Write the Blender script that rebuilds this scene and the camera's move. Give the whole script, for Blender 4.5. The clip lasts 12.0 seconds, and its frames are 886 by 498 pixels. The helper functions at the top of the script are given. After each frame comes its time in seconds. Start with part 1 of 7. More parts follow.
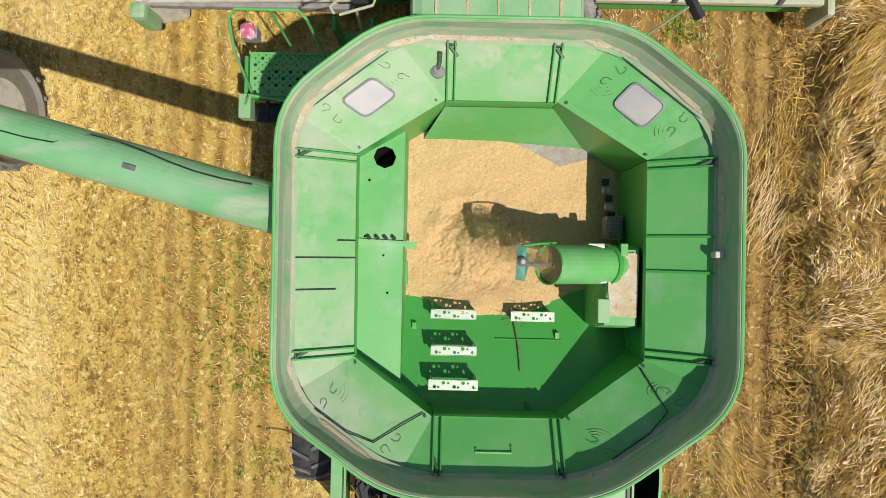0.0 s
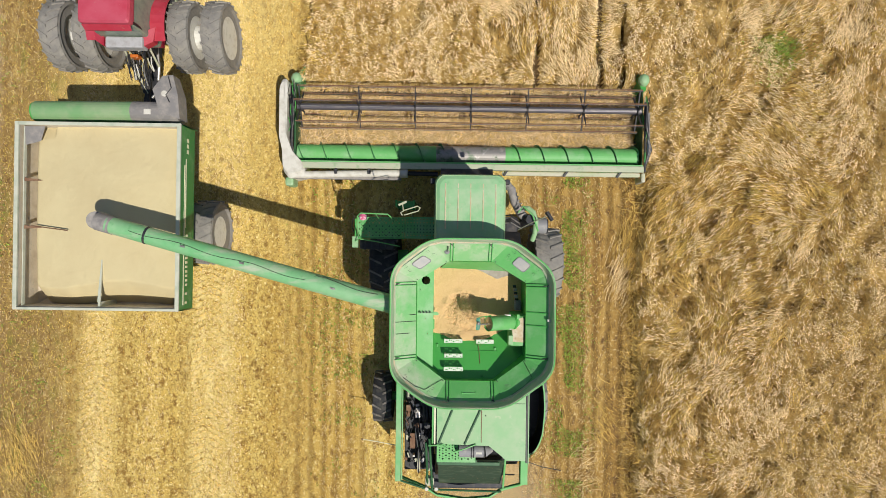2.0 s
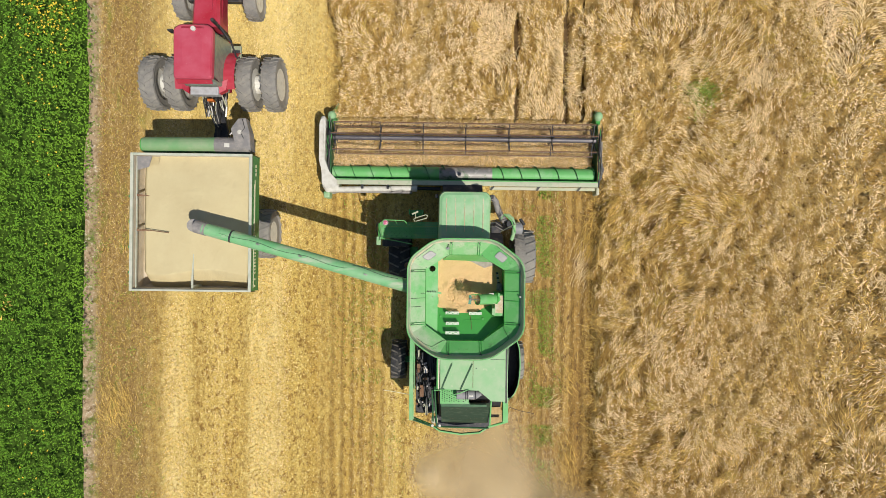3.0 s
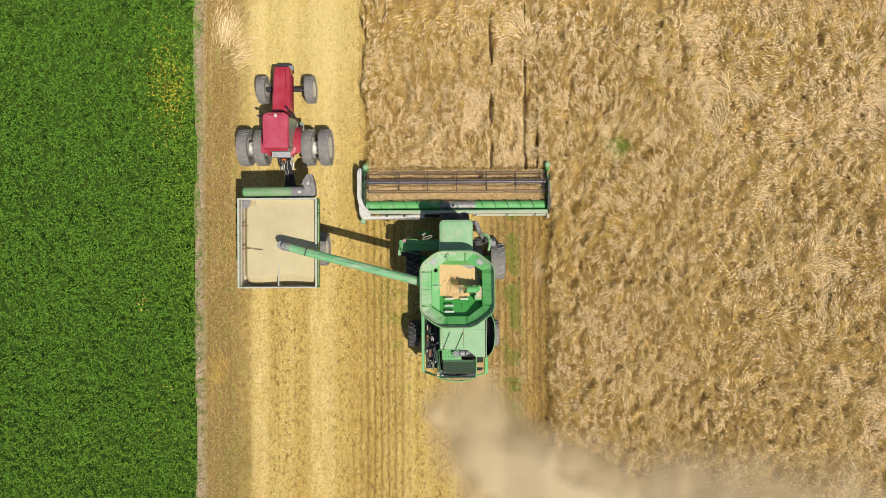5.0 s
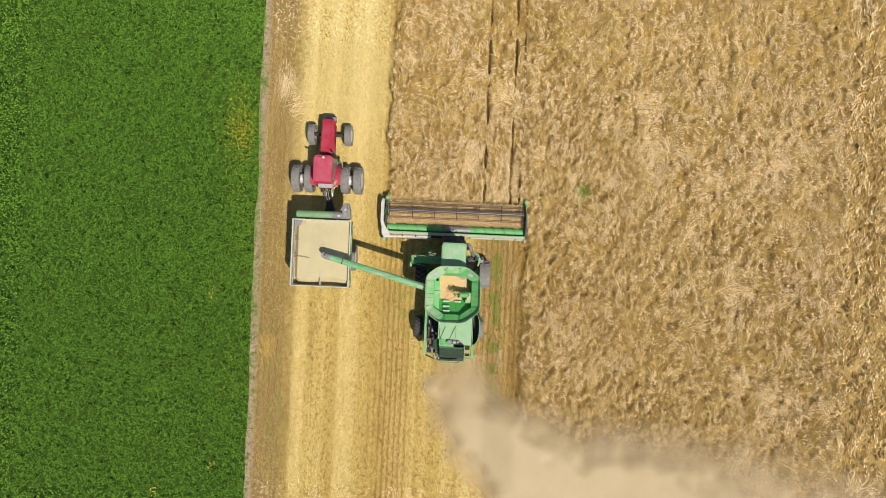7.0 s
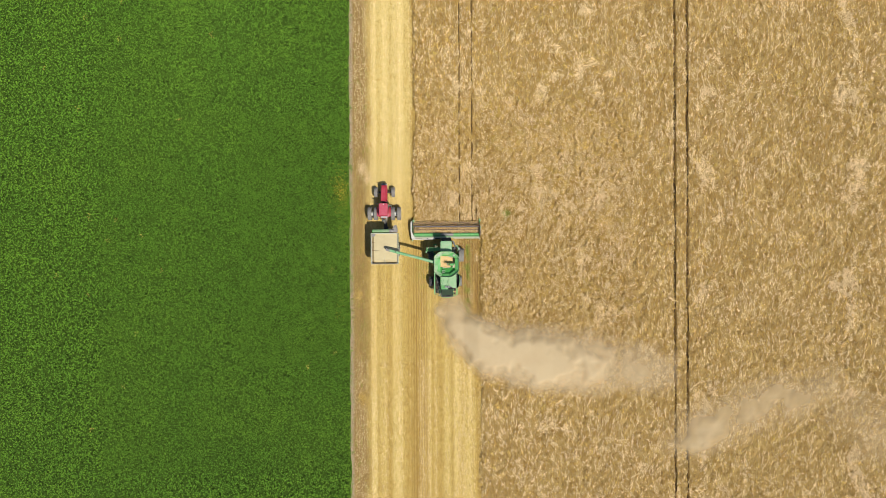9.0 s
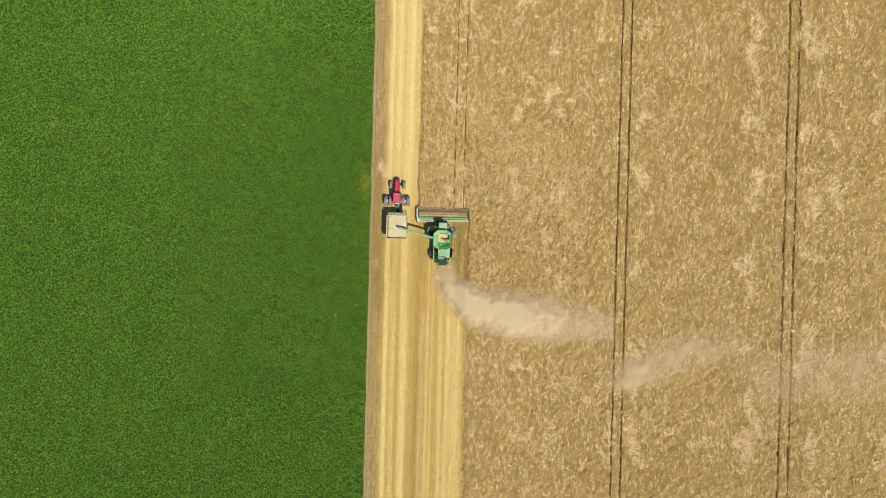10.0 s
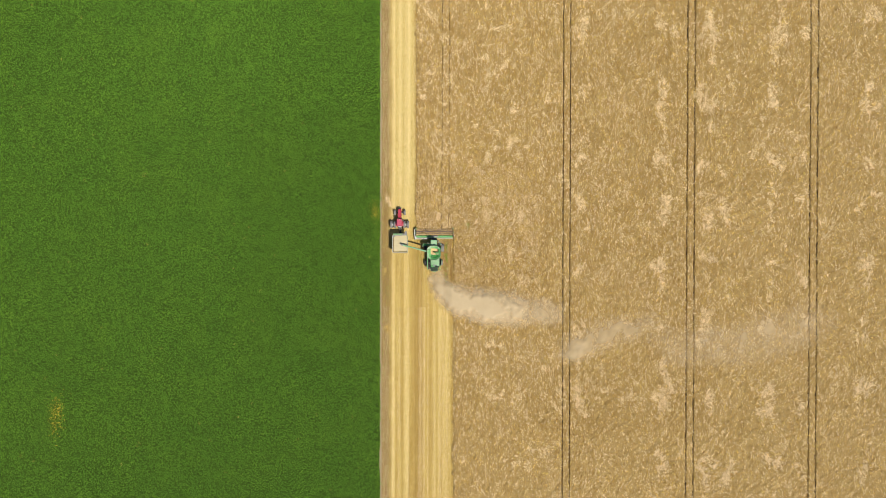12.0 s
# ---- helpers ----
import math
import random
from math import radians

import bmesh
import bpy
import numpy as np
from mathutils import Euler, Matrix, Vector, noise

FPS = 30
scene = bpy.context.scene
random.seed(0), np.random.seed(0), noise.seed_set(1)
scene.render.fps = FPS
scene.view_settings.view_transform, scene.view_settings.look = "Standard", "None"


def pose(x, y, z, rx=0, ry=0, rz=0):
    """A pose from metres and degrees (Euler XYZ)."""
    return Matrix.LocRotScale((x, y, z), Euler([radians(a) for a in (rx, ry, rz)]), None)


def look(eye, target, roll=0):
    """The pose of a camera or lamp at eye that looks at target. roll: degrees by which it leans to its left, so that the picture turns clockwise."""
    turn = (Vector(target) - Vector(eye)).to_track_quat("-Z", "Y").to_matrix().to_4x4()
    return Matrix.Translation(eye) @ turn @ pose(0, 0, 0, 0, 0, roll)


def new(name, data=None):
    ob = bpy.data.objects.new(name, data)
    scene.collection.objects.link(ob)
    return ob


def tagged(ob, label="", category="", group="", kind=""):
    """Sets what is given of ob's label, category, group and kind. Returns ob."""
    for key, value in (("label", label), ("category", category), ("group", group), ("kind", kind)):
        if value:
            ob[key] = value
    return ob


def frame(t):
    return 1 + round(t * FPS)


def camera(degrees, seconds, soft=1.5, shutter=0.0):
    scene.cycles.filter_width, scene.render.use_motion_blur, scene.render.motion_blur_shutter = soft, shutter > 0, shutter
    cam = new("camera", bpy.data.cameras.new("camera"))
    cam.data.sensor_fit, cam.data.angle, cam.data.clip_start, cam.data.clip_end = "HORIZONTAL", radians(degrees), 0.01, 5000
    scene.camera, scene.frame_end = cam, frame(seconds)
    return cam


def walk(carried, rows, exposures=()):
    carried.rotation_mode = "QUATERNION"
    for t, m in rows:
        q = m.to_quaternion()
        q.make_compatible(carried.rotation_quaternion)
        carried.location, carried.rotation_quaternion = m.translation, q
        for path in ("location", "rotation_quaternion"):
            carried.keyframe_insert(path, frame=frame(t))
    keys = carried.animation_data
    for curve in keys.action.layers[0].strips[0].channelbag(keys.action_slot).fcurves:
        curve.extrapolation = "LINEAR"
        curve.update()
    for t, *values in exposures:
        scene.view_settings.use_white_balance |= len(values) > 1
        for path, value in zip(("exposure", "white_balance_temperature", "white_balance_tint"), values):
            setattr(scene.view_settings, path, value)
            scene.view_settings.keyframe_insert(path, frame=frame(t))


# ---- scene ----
# Camera: a drone that climbs straight up from a combine harvester.
cam = camera(74, 12.0, soft=0.68)
PATH = [
    (0, pose(-0.373, 0.070, 9.108, 0.170, 0.201, 1.225)),
    (0.5, pose(-0.445, -0.271, 10.647, 0.058, 0.345, 1.091)),
    (1, pose(-0.484, -0.019, 12.592, -0.073, 0.316, 0.979)),
    (1.5, pose(-0.485, 0.790, 14.480, -0.177, 0.248, 1.179)),
    (2, pose(-0.600, 1.540, 16.960, 0.047, -0.253, 0.800)),
    (2.5, pose(-0.679, 1.906, 19.631, -0.193, -0.354, 0.742)),
    (3, pose(-0.679, 1.500, 21.856, -0.133, -0.271, 0.739)),
    (3.2, pose(-0.635, 1.261, 22.812, -0.060, -0.128, 0.739)),
    (4.8, pose(-0.502, 1.649, 30.591, 0.344, 0.100, 0.217)),
    (5, pose(-0.541, 1.721, 31.552, 0.282, 0.040, -0.324)),
    (5.5, pose(-0.572, 2.000, 34.162, 0.335, -0.044, 0.181)),
    (6, pose(-0.553, 2.372, 36.506, 0.084, 0.034, 0.169)),
    (6.5, pose(-0.557, 2.574, 38.868, 0.047, 0.083, 0.851)),
    (7, pose(-0.631, 2.832, 41.149, -0.044, 0.029, 2.546)),
    (7.5, pose(-0.759, 3.541, 47.868, -0.150, -0.013, 5.958)),
    (7.7, pose(-0.891, 3.974, 53.526, -0.482, -0.143, 6.576)),
    (9.3, pose(-0.363, 1.674, 92.894, -0.219, -0.078, -0.966)),
    (9.9, pose(0.099, -0.850, 109.636, -0.122, 0.010, 1.085)),
    (10.5, pose(0.807, -3.279, 122.665, -0.205, 0.028, 2.525)),
    (11.2, pose(1.670, -0.217, 139.536, -0.346, -0.052, 2.300)),
    (11.5, pose(2.070, 0.850, 144.600, -0.400, 0.020, 0.950)),
    (11.7, pose(2.320, 1.480, 147.600, -0.430, 0.065, 0.350)),
    (12, pose(2.690, 2.195, 151.199, -0.477, 0.128, 0.093)),
]
walk(cam, PATH)

# Light: clear sky, high sun from behind and to the right of the machines.
SUN_DIR = Vector((0.37, -0.40, 1.0)).normalized()
world = bpy.data.worlds.new("clear_sky")
scene.world = world
world.use_nodes = True
sky = world.node_tree.nodes.new("ShaderNodeTexSky")
sky.sky_type, sky.sun_disc = "NISHITA", False
sky.sun_elevation, sky.sun_rotation = math.asin(SUN_DIR.z), math.atan2(SUN_DIR.x, SUN_DIR.y)
world.node_tree.links.new(sky.outputs[0], world.node_tree.nodes["Background"].inputs[0])
world.node_tree.nodes["Background"].inputs[1].default_value = 0.07
sun = new("sun", bpy.data.lights.new("sun", "SUN"))
sun.data.energy, sun.data.angle, sun.data.color = 4.0, radians(0.6), (1.0, 0.96, 0.88)
sun.matrix_world = look(SUN_DIR * 50, (0, 0, 0))
scene.view_settings.exposure = 0.08


# ---- materials ----
ONE = (1, 1, 1)


def material(name, base, layers=(), rough=0.55, metal=0.0, bump=(), vary=0.0, island=0.0, coat=0.0, alpha_trans=0.0, rows=(), front=(), gloss=0.5, fuzzy=0.0, zones=()):
    """layers: (colour, scale, low, high, stretch) mixed over the base by noise; bump: (scale, strength)."""
    m = bpy.data.materials.new(name)
    m.use_nodes = True
    nt = m.node_tree
    n, lk = nt.nodes, nt.links
    bsdf = n["Principled BSDF"]
    bsdf.inputs["Roughness"].default_value = rough
    bsdf.inputs["Metallic"].default_value = metal
    bsdf.inputs["Coat Weight"].default_value = coat
    bsdf.inputs["Specular IOR Level"].default_value = gloss
    bsdf.inputs["Diffuse Roughness"].default_value = fuzzy
    tc = n.new("ShaderNodeTexCoord")
    xyz = n.new("ShaderNodeSeparateXYZ")
    lk.new(tc.outputs["Object"], xyz.inputs[0])

    def spread(value, lo, hi, top=1.0, soft=False):
        rp = n.new("ShaderNodeMapRange")
        rp.interpolation_type = "SMOOTHSTEP" if soft else "LINEAR"
        rp.inputs["From Min"].default_value, rp.inputs["From Max"].default_value, rp.inputs["To Max"].default_value = lo, hi, top
        lk.new(value, rp.inputs["Value"])
        return rp.outputs["Result"]

    def mixed(factor, under, over):
        mx = n.new("ShaderNodeMix")
        mx.data_type = "RGBA"
        lk.new(factor, mx.inputs["Factor"])
        lk.new(under, mx.inputs[6])
        if isinstance(over, tuple):
            mx.inputs[7].default_value = (*over, 1)
        else:
            lk.new(over, mx.inputs[7])
        return mx.outputs[2]

    def noise_at(scale, stretch, shift, detail):
        mp = n.new("ShaderNodeMapping")
        mp.inputs["Scale"].default_value = stretch
        mp.inputs["Location"].default_value = (3.1 * shift, 1.7 * shift, 0.9 * shift)
        lk.new(tc.outputs["Object"], mp.inputs[0])
        nz = n.new("ShaderNodeTexNoise")
        nz.inputs["Scale"].default_value, nz.inputs["Detail"].default_value, nz.inputs["Roughness"].default_value = scale, detail, 0.62
        lk.new(mp.outputs[0], nz.inputs["Vector"])
        return nz.outputs["Fac"]

    def calc(kind, p, q):
        mt = n.new("ShaderNodeMath")
        mt.operation = kind
        for i, val in enumerate((p, q)):
            if isinstance(val, (int, float)):
                mt.inputs[i].default_value = val
            else:
                lk.new(val, mt.inputs[i])
        return mt.outputs[0]

    def tint(base, layers, rows=()):
        rgb = n.new("ShaderNodeRGB")
        rgb.outputs[0].default_value = (*base, 1)
        col = rgb.outputs[0]
        for k, (c2, scale, lo, hi, stretch) in enumerate(layers):
            col = mixed(spread(noise_at(scale, stretch, k, 6), lo, hi), col, c2)
        if rows:
            wv = n.new("ShaderNodeTexWave")
            wv.inputs["Scale"].default_value, wv.inputs["Distortion"].default_value = 0.314 / rows[1], 1.6
            wv.inputs["Detail"].default_value, wv.inputs["Detail Scale"].default_value = 3, 1.5
            lk.new(tc.outputs["Object"], wv.inputs["Vector"])
            col = mixed(spread(wv.outputs["Fac"], 0.35, 1.0, rows[2]), col, rows[0])
        return col

    col = tint(base, layers, rows)
    if front:
        col = mixed(spread(xyz.outputs["Y"], front[1], front[2], 0.62), col, front[0])
    # other soils in strips along y: (base, layers, rows, rise from, to, fall from, to, wobble, y from, to)
    for k, (zb, zl, zr, x0, x1, x2, x3, wob, y0, y1) in enumerate(zones):
        wander = calc("ADD", calc("MULTIPLY", calc("SUBTRACT", noise_at(0.35, (1, 0.5, 1), k + 7, 2), 0.5), wob), calc("MULTIPLY", calc("SUBTRACT", noise_at(3.5, ONE, k + 3, 5), 0.5), wob * 1.6))
        at_x = calc("ADD", xyz.outputs["X"], wander)
        mask = calc("MULTIPLY", spread(at_x, x0, x1, 1.0, True), calc("SUBTRACT", 1.0, spread(at_x, x2, x3, 1.0, True)))
        mask = calc("MULTIPLY", mask, spread(calc("ADD", xyz.outputs["Y"], wander), y0, y1, 1.0, True))
        col = mixed(mask, col, tint(zb, zl, zr))
    for amount, socket in ((vary, "ObjectInfo"), (island, "NewGeometry")):
        if amount:
            src = n.new("ShaderNode" + socket)
            rp = n.new("ShaderNodeMapRange")
            rp.inputs["To Min"].default_value, rp.inputs["To Max"].default_value = 1 - amount, 1 + amount
            lk.new(src.outputs["Random" if socket == "ObjectInfo" else "Random Per Island"], rp.inputs["Value"])
            hs = n.new("ShaderNodeHueSaturation")
            lk.new(rp.outputs["Result"], hs.inputs["Value"])
            lk.new(col, hs.inputs["Color"])
            col = hs.outputs[0]
    lk.new(col, bsdf.inputs["Base Color"])
    if bump:
        nz = n.new("ShaderNodeTexNoise")
        nz.inputs["Scale"].default_value, nz.inputs["Detail"].default_value = bump[0], 5
        lk.new(tc.outputs["Object"], nz.inputs["Vector"])
        bp = n.new("ShaderNodeBump")
        bp.inputs["Strength"].default_value, bp.inputs["Distance"].default_value = bump[1], bump[2] if len(bump) > 2 else 0.02
        lk.new(nz.outputs["Fac"], bp.inputs["Height"])
        lk.new(bp.outputs[0], bsdf.inputs["Normal"])
    if alpha_trans:
        bsdf.inputs["Transmission Weight"].default_value = alpha_trans
    return m


DUST = (0.50, 0.38, 0.20)
M_green = material("green_paint", (0.062, 0.335, 0.062), [((0.075, 0.36, 0.076), 1.7, 0.35, 0.75, ONE), ((0.17, 0.38, 0.14), 3.3, 0.58, 0.95, ONE), (DUST, 38, 0.66, 0.95, ONE)], 0.42, bump=(60, 0.05), coat=0.15)
M_green_dusty = material("dusty_green_paint", (0.13, 0.40, 0.14), [((0.34, 0.45, 0.25), 2.0, 0.38, 0.8, ONE), ((0.06, 0.32, 0.08), 5.0, 0.58, 0.85, ONE), (DUST, 45, 0.60, 0.85, ONE)], 0.6, bump=(60, 0.05))
M_green_pale = material("sun_bleached_green_panel", (0.23, 0.43, 0.20), [((0.32, 0.44, 0.25), 2.5, 0.35, 0.7, ONE), ((0.52, 0.50, 0.36), 4.0, 0.62, 0.85, ONE), ((0.10, 0.36, 0.13), 1.2, 0.58, 0.8, ONE)], 0.55, bump=(50, 0.04))
M_cream = material("dusty_pale_metal", (0.50, 0.47, 0.36), [((0.36, 0.42, 0.24), 3.0, 0.4, 0.75, (0.4, 2, 2)), ((0.30, 0.25, 0.16), 14, 0.58, 0.8, ONE)], 0.7, bump=(40, 0.08))
M_white = material("chalky_white_cover", (0.62, 0.59, 0.52), [((0.42, 0.38, 0.30), 5, 0.45, 0.8, ONE), ((0.28, 0.25, 0.2), 30, 0.62, 0.8, ONE)], 0.75, bump=(35, 0.1))
M_dark = material("dark_grey_steel", (0.035, 0.035, 0.04), [((0.12, 0.10, 0.08), 6, 0.5, 0.8, ONE)], 0.6, 0.3, bump=(30, 0.1))
M_black = material("black_plastic", (0.012, 0.012, 0.013), [((0.06, 0.055, 0.05), 5, 0.5, 0.8, ONE)], 0.5)
M_steel = material("bare_worn_steel", (0.42, 0.40, 0.37), [((0.20, 0.17, 0.14), 12, 0.45, 0.75, ONE)], 0.42, 0.75, bump=(50, 0.06))
M_reel = material("slate_grey_reel_tube", (0.11, 0.10, 0.115), [((0.26, 0.22, 0.18), 5, 0.5, 0.8, (0.5, 3, 3))], 0.45, 0.4)
M_rust = material("rusty_brown_steel", (0.17, 0.085, 0.045), [((0.30, 0.20, 0.12), 9, 0.45, 0.75, ONE)], 0.75, 0.2)
M_tyre = material("dusty_tyre_rubber", (0.215, 0.20, 0.18), [((0.30, 0.275, 0.23), 4, 0.4, 0.75, ONE), ((0.09, 0.08, 0.07), 16, 0.58, 0.8, ONE)], 0.9, bump=(30, 0.15))
M_tyre_worn = material("dust_edged_lugs", (0.10, 0.092, 0.085), [((0.24, 0.21, 0.17), 7, 0.45, 0.7, ONE)], 0.85)
M_tyre_shaded = material("shaded_tyre_rubber", (0.022, 0.022, 0.024), [((0.09, 0.08, 0.065), 5, 0.5, 0.8, ONE)], 0.8, bump=(30, 0.15))
M_rim = material("white_wheel_disc", (0.66, 0.64, 0.58), [((0.42, 0.38, 0.3), 6, 0.5, 0.8, ONE)], 0.5)
M_red = material("faded_red_paint", (0.40, 0.018, 0.035), [((0.46, 0.055, 0.085), 1.5, 0.35, 0.7, ONE), ((0.46, 0.22, 0.17), 9, 0.62, 0.85, ONE)], 0.45, bump=(50, 0.04), coat=0.15)
M_grey = material("grey_plastic", (0.24, 0.235, 0.24), [((0.40, 0.37, 0.32), 6, 0.5, 0.8, ONE)], 0.6)
M_rubber = material("grey_rubber_spout", (0.23, 0.21, 0.20), [((0.38, 0.35, 0.31), 7, 0.4, 0.75, ONE)], 0.85, bump=(25, 0.2))
M_window = material("milky_plastic_window", (0.38, 0.37, 0.36), [((0.52, 0.48, 0.42), 4, 0.4, 0.8, ONE)], 0.35)
M_glass = material("tinted_cab_glass", (0.10, 0.14, 0.13), (), 0.05, 0.0, alpha_trans=0.7)
M_pink = material("pink_cloth", (0.55, 0.10, 0.20), [((0.75, 0.55, 0.58), 16, 0.45, 0.6, ONE)], 0.9, bump=(40, 0.3))
M_orange = material("orange_plastic", (0.55, 0.14, 0.02), (), 0.5)
M_stripe = material("pale_yellow_decal", (0.72, 0.70, 0.48), (), 0.5)
M_cart_in = material("cream_hopper_paint", (0.60, 0.53, 0.42), [((0.45, 0.38, 0.28), 4, 0.45, 0.8, ONE), ((0.35, 0.36, 0.26), 11, 0.6, 0.8, ONE)], 0.65, bump=(40, 0.06))
M_grain = material("wheat_grain", (0.64, 0.41, 0.18), [((0.76, 0.52, 0.26), 45, 0.40, 0.62, ONE), ((0.42, 0.235, 0.085), 75, 0.58, 0.70, ONE), ((0.82, 0.62, 0.34), 110, 0.60, 0.70, ONE)], 0.85, bump=(110, 0.9, 0.014))
M_grain_pale = material("pale_dusty_grain", (0.60, 0.505, 0.285), [((0.55, 0.45, 0.25), 1.2, 0.35, 0.7, ONE), ((0.46, 0.37, 0.2), 90, 0.55, 0.75, ONE)], 0.9, bump=(90, 0.7, 0.012))
M_graindust = material("settled_grain_dust", (0.52, 0.40, 0.24), [((0.62, 0.55, 0.42), 7, 0.4, 0.7, ONE), ((0.34, 0.22, 0.11), 25, 0.55, 0.75, ONE)], 0.95, bump=(60, 0.5))
M_chaff = material("chaff_dust", (0.90, 0.77, 0.52), (), 1.0, island=0.06)
thin = M_chaff.node_tree
glow_through = thin.nodes.new("ShaderNodeBsdfTranslucent")
glow_through.inputs["Color"].default_value = (0.90, 0.77, 0.52, 1)
both = thin.nodes.new("ShaderNodeMixShader")
thin.links.new(thin.nodes["Principled BSDF"].outputs[0], both.inputs[1])
thin.links.new(glow_through.outputs[0], both.inputs[2])
thin.links.new(both.outputs[0], thin.nodes["Material Output"].inputs["Surface"])
M_soil_green = material("leaf_litter_soil", (0.046, 0.088, 0.012), [((0.055, 0.102, 0.013), 0.12, 0.35, 0.7, ONE), ((0.010, 0.024, 0.004), 3, 0.48, 0.66, ONE), ((0.05, 0.11, 0.008), 6, 0.56, 0.7, ONE)], 0.95, gloss=0.1)
M_stubble = material("straw_strewn_stubble_ground", (0.52, 0.345, 0.075), [((0.70, 0.535, 0.165), 1.0, 0.36, 0.68, (1, 0.012, 1)), ((0.40, 0.25, 0.055), 1.7, 0.54, 0.74, (1, 0.03, 1)), ((0.25, 0.135, 0.026), 7, 0.51, 0.64, (1.0, 0.6, 1)), ((0.19, 0.10, 0.025), 18, 0.54, 0.66, ONE), ((0.86, 0.70, 0.30), 12, 0.55, 0.68, ONE)], 0.95, bump=(18, 0.8, 0.03), front=((0.74, 0.59, 0.23), 0.0, 12.0), zones=(
    # rows of brown stubble beside the machine, on both sides
    ((0.45, 0.285, 0.062), [((0.57, 0.40, 0.11), 1.0, 0.40, 0.70, (1.6, 0.12, 1)), ((0.22, 0.12, 0.026), 7, 0.51, 0.64, (1.0, 0.6, 1)), ((0.76, 0.60, 0.26), 13, 0.56, 0.69, ONE)], ((0.20, 0.11, 0.024), 0.37, 0.6), -5.6, -4.3, -3.2, -2.0, 1.2, -900, -800),
    ((0.31, 0.18, 0.045), [((0.48, 0.31, 0.09), 0.9, 0.40, 0.72, (3.0, 0.14, 1)), ((0.14, 0.075, 0.025), 7, 0.50, 0.66, (1.0, 0.5, 1)), ((0.70, 0.54, 0.26), 14, 0.57, 0.70, ONE)], ((0.15, 0.08, 0.018), 0.37, 0.6), 0.9, 2.2, 4000, 4001, 0.9, -9.5, -6.0),
    # pale strips where wheels have pressed the straw
    ((0.62, 0.455, 0.135), [((0.76, 0.61, 0.24), 2.5, 0.42, 0.65, (1.2, 0.3, 1)), ((0.36, 0.22, 0.05), 8, 0.51, 0.65, ONE), ((0.86, 0.70, 0.30), 12, 0.56, 0.68, ONE)], (), -11.2, -10.6, -10.3, -9.6, 0.5, 3.0, 0.0),
    ((0.62, 0.455, 0.135), [((0.76, 0.61, 0.24), 2.5, 0.42, 0.65, (1.2, 0.3, 1)), ((0.36, 0.22, 0.05), 8, 0.51, 0.65, ONE), ((0.86, 0.70, 0.30), 12, 0.56, 0.68, ONE)], (), -8.1, -7.5, -7.0, -6.3, 0.5, 3.0, 0.0),
    # dry weedy verge and the bare earth along the crop
    ((0.27, 0.17, 0.05), [((0.37, 0.245, 0.08), 0.9, 0.45, 0.68, (1.4, 0.3, 1)), ((0.15, 0.08, 0.025), 8, 0.50, 0.66, (1.0, 0.6, 1)), ((0.20, 0.20, 0.03), 1.6, 0.54, 0.70, (1.3, 0.5, 1)), ((0.60, 0.44, 0.19), 15, 0.55, 0.70, ONE)], ((0.20, 0.115, 0.04), 0.37, 0.4), -900, -800, -12.0, -10.3, 1.3, -900, -800),
    ((0.40, 0.29, 0.17), [((0.16, 0.10, 0.045), 4, 0.48, 0.66, ONE), ((0.10, 0.15, 0.02), 1.6, 0.56, 0.68, ONE), ((0.66, 0.58, 0.44), 9, 0.56, 0.70, ONE)], (), -900, -800, -13.6, -13.15, 0.35, -900, -800)))
M_tram = material("bare_wheel_track_soil", (0.15, 0.092, 0.036), [((0.08, 0.048, 0.018), 5, 0.45, 0.65, ONE), ((0.10, 0.12, 0.02), 2.0, 0.56, 0.7, ONE)], 0.95, bump=(18, 0.6, 0.03))
# Canopy browns and dark patches put the shade between tufts into the colour.
M_wheat_base = material("standing_wheat_canopy", (0.365, 0.24, 0.072), [((0.42, 0.28, 0.088), 0.30, 0.38, 0.68, (1.5, 0.6, 1)), ((0.66, 0.48, 0.235), 6, 0.54, 0.68, (1.3, 0.8, 1)), ((0.12, 0.058, 0.013), 5.0, 0.54, 0.68, (1.2, 0.8, 1)), ((0.72, 0.55, 0.28), 13, 0.58, 0.70, ONE)], 0.95, bump=(12, 0.9, 0.05))
M_straw = material("golden_straw", (0.69, 0.488, 0.130), (), 0.8, island=0.42, gloss=0.3, fuzzy=1.0)
M_straw_brown = material("brown_ripe_straw", (0.41, 0.243, 0.054), (), 0.85, island=0.5, gloss=0.3, fuzzy=1.0)
M_straw_olive = material("olive_unripe_straw", (0.55, 0.41, 0.085), (), 0.8, island=0.45, gloss=0.3, fuzzy=1.0)
M_straw_pale = material("bleached_straw", (0.85, 0.68, 0.39), (), 0.8, island=0.25, gloss=0.3, fuzzy=1.0)
M_ear = material("grey_pink_wheat_ear", (0.80, 0.620, 0.375), (), 0.8, island=0.4, gloss=0.3, fuzzy=1.0)
M_leaf = material("green_crop_leaf", (0.112, 0.238, 0.022), (), 0.9, island=0.4, gloss=0.15, fuzzy=1.0)
M_leaf_light = material("young_green_leaf", (0.160, 0.300, 0.026), (), 0.9, island=0.3, gloss=0.15, fuzzy=1.0)
M_weed = material("green_weed", (0.22, 0.32, 0.035), (), 0.8, island=0.5)
M_flower = material("yellow_flower", (0.70, 0.50, 0.03), (), 0.7, island=0.2)


# ---- mesh tools ----
ROOTS = {}


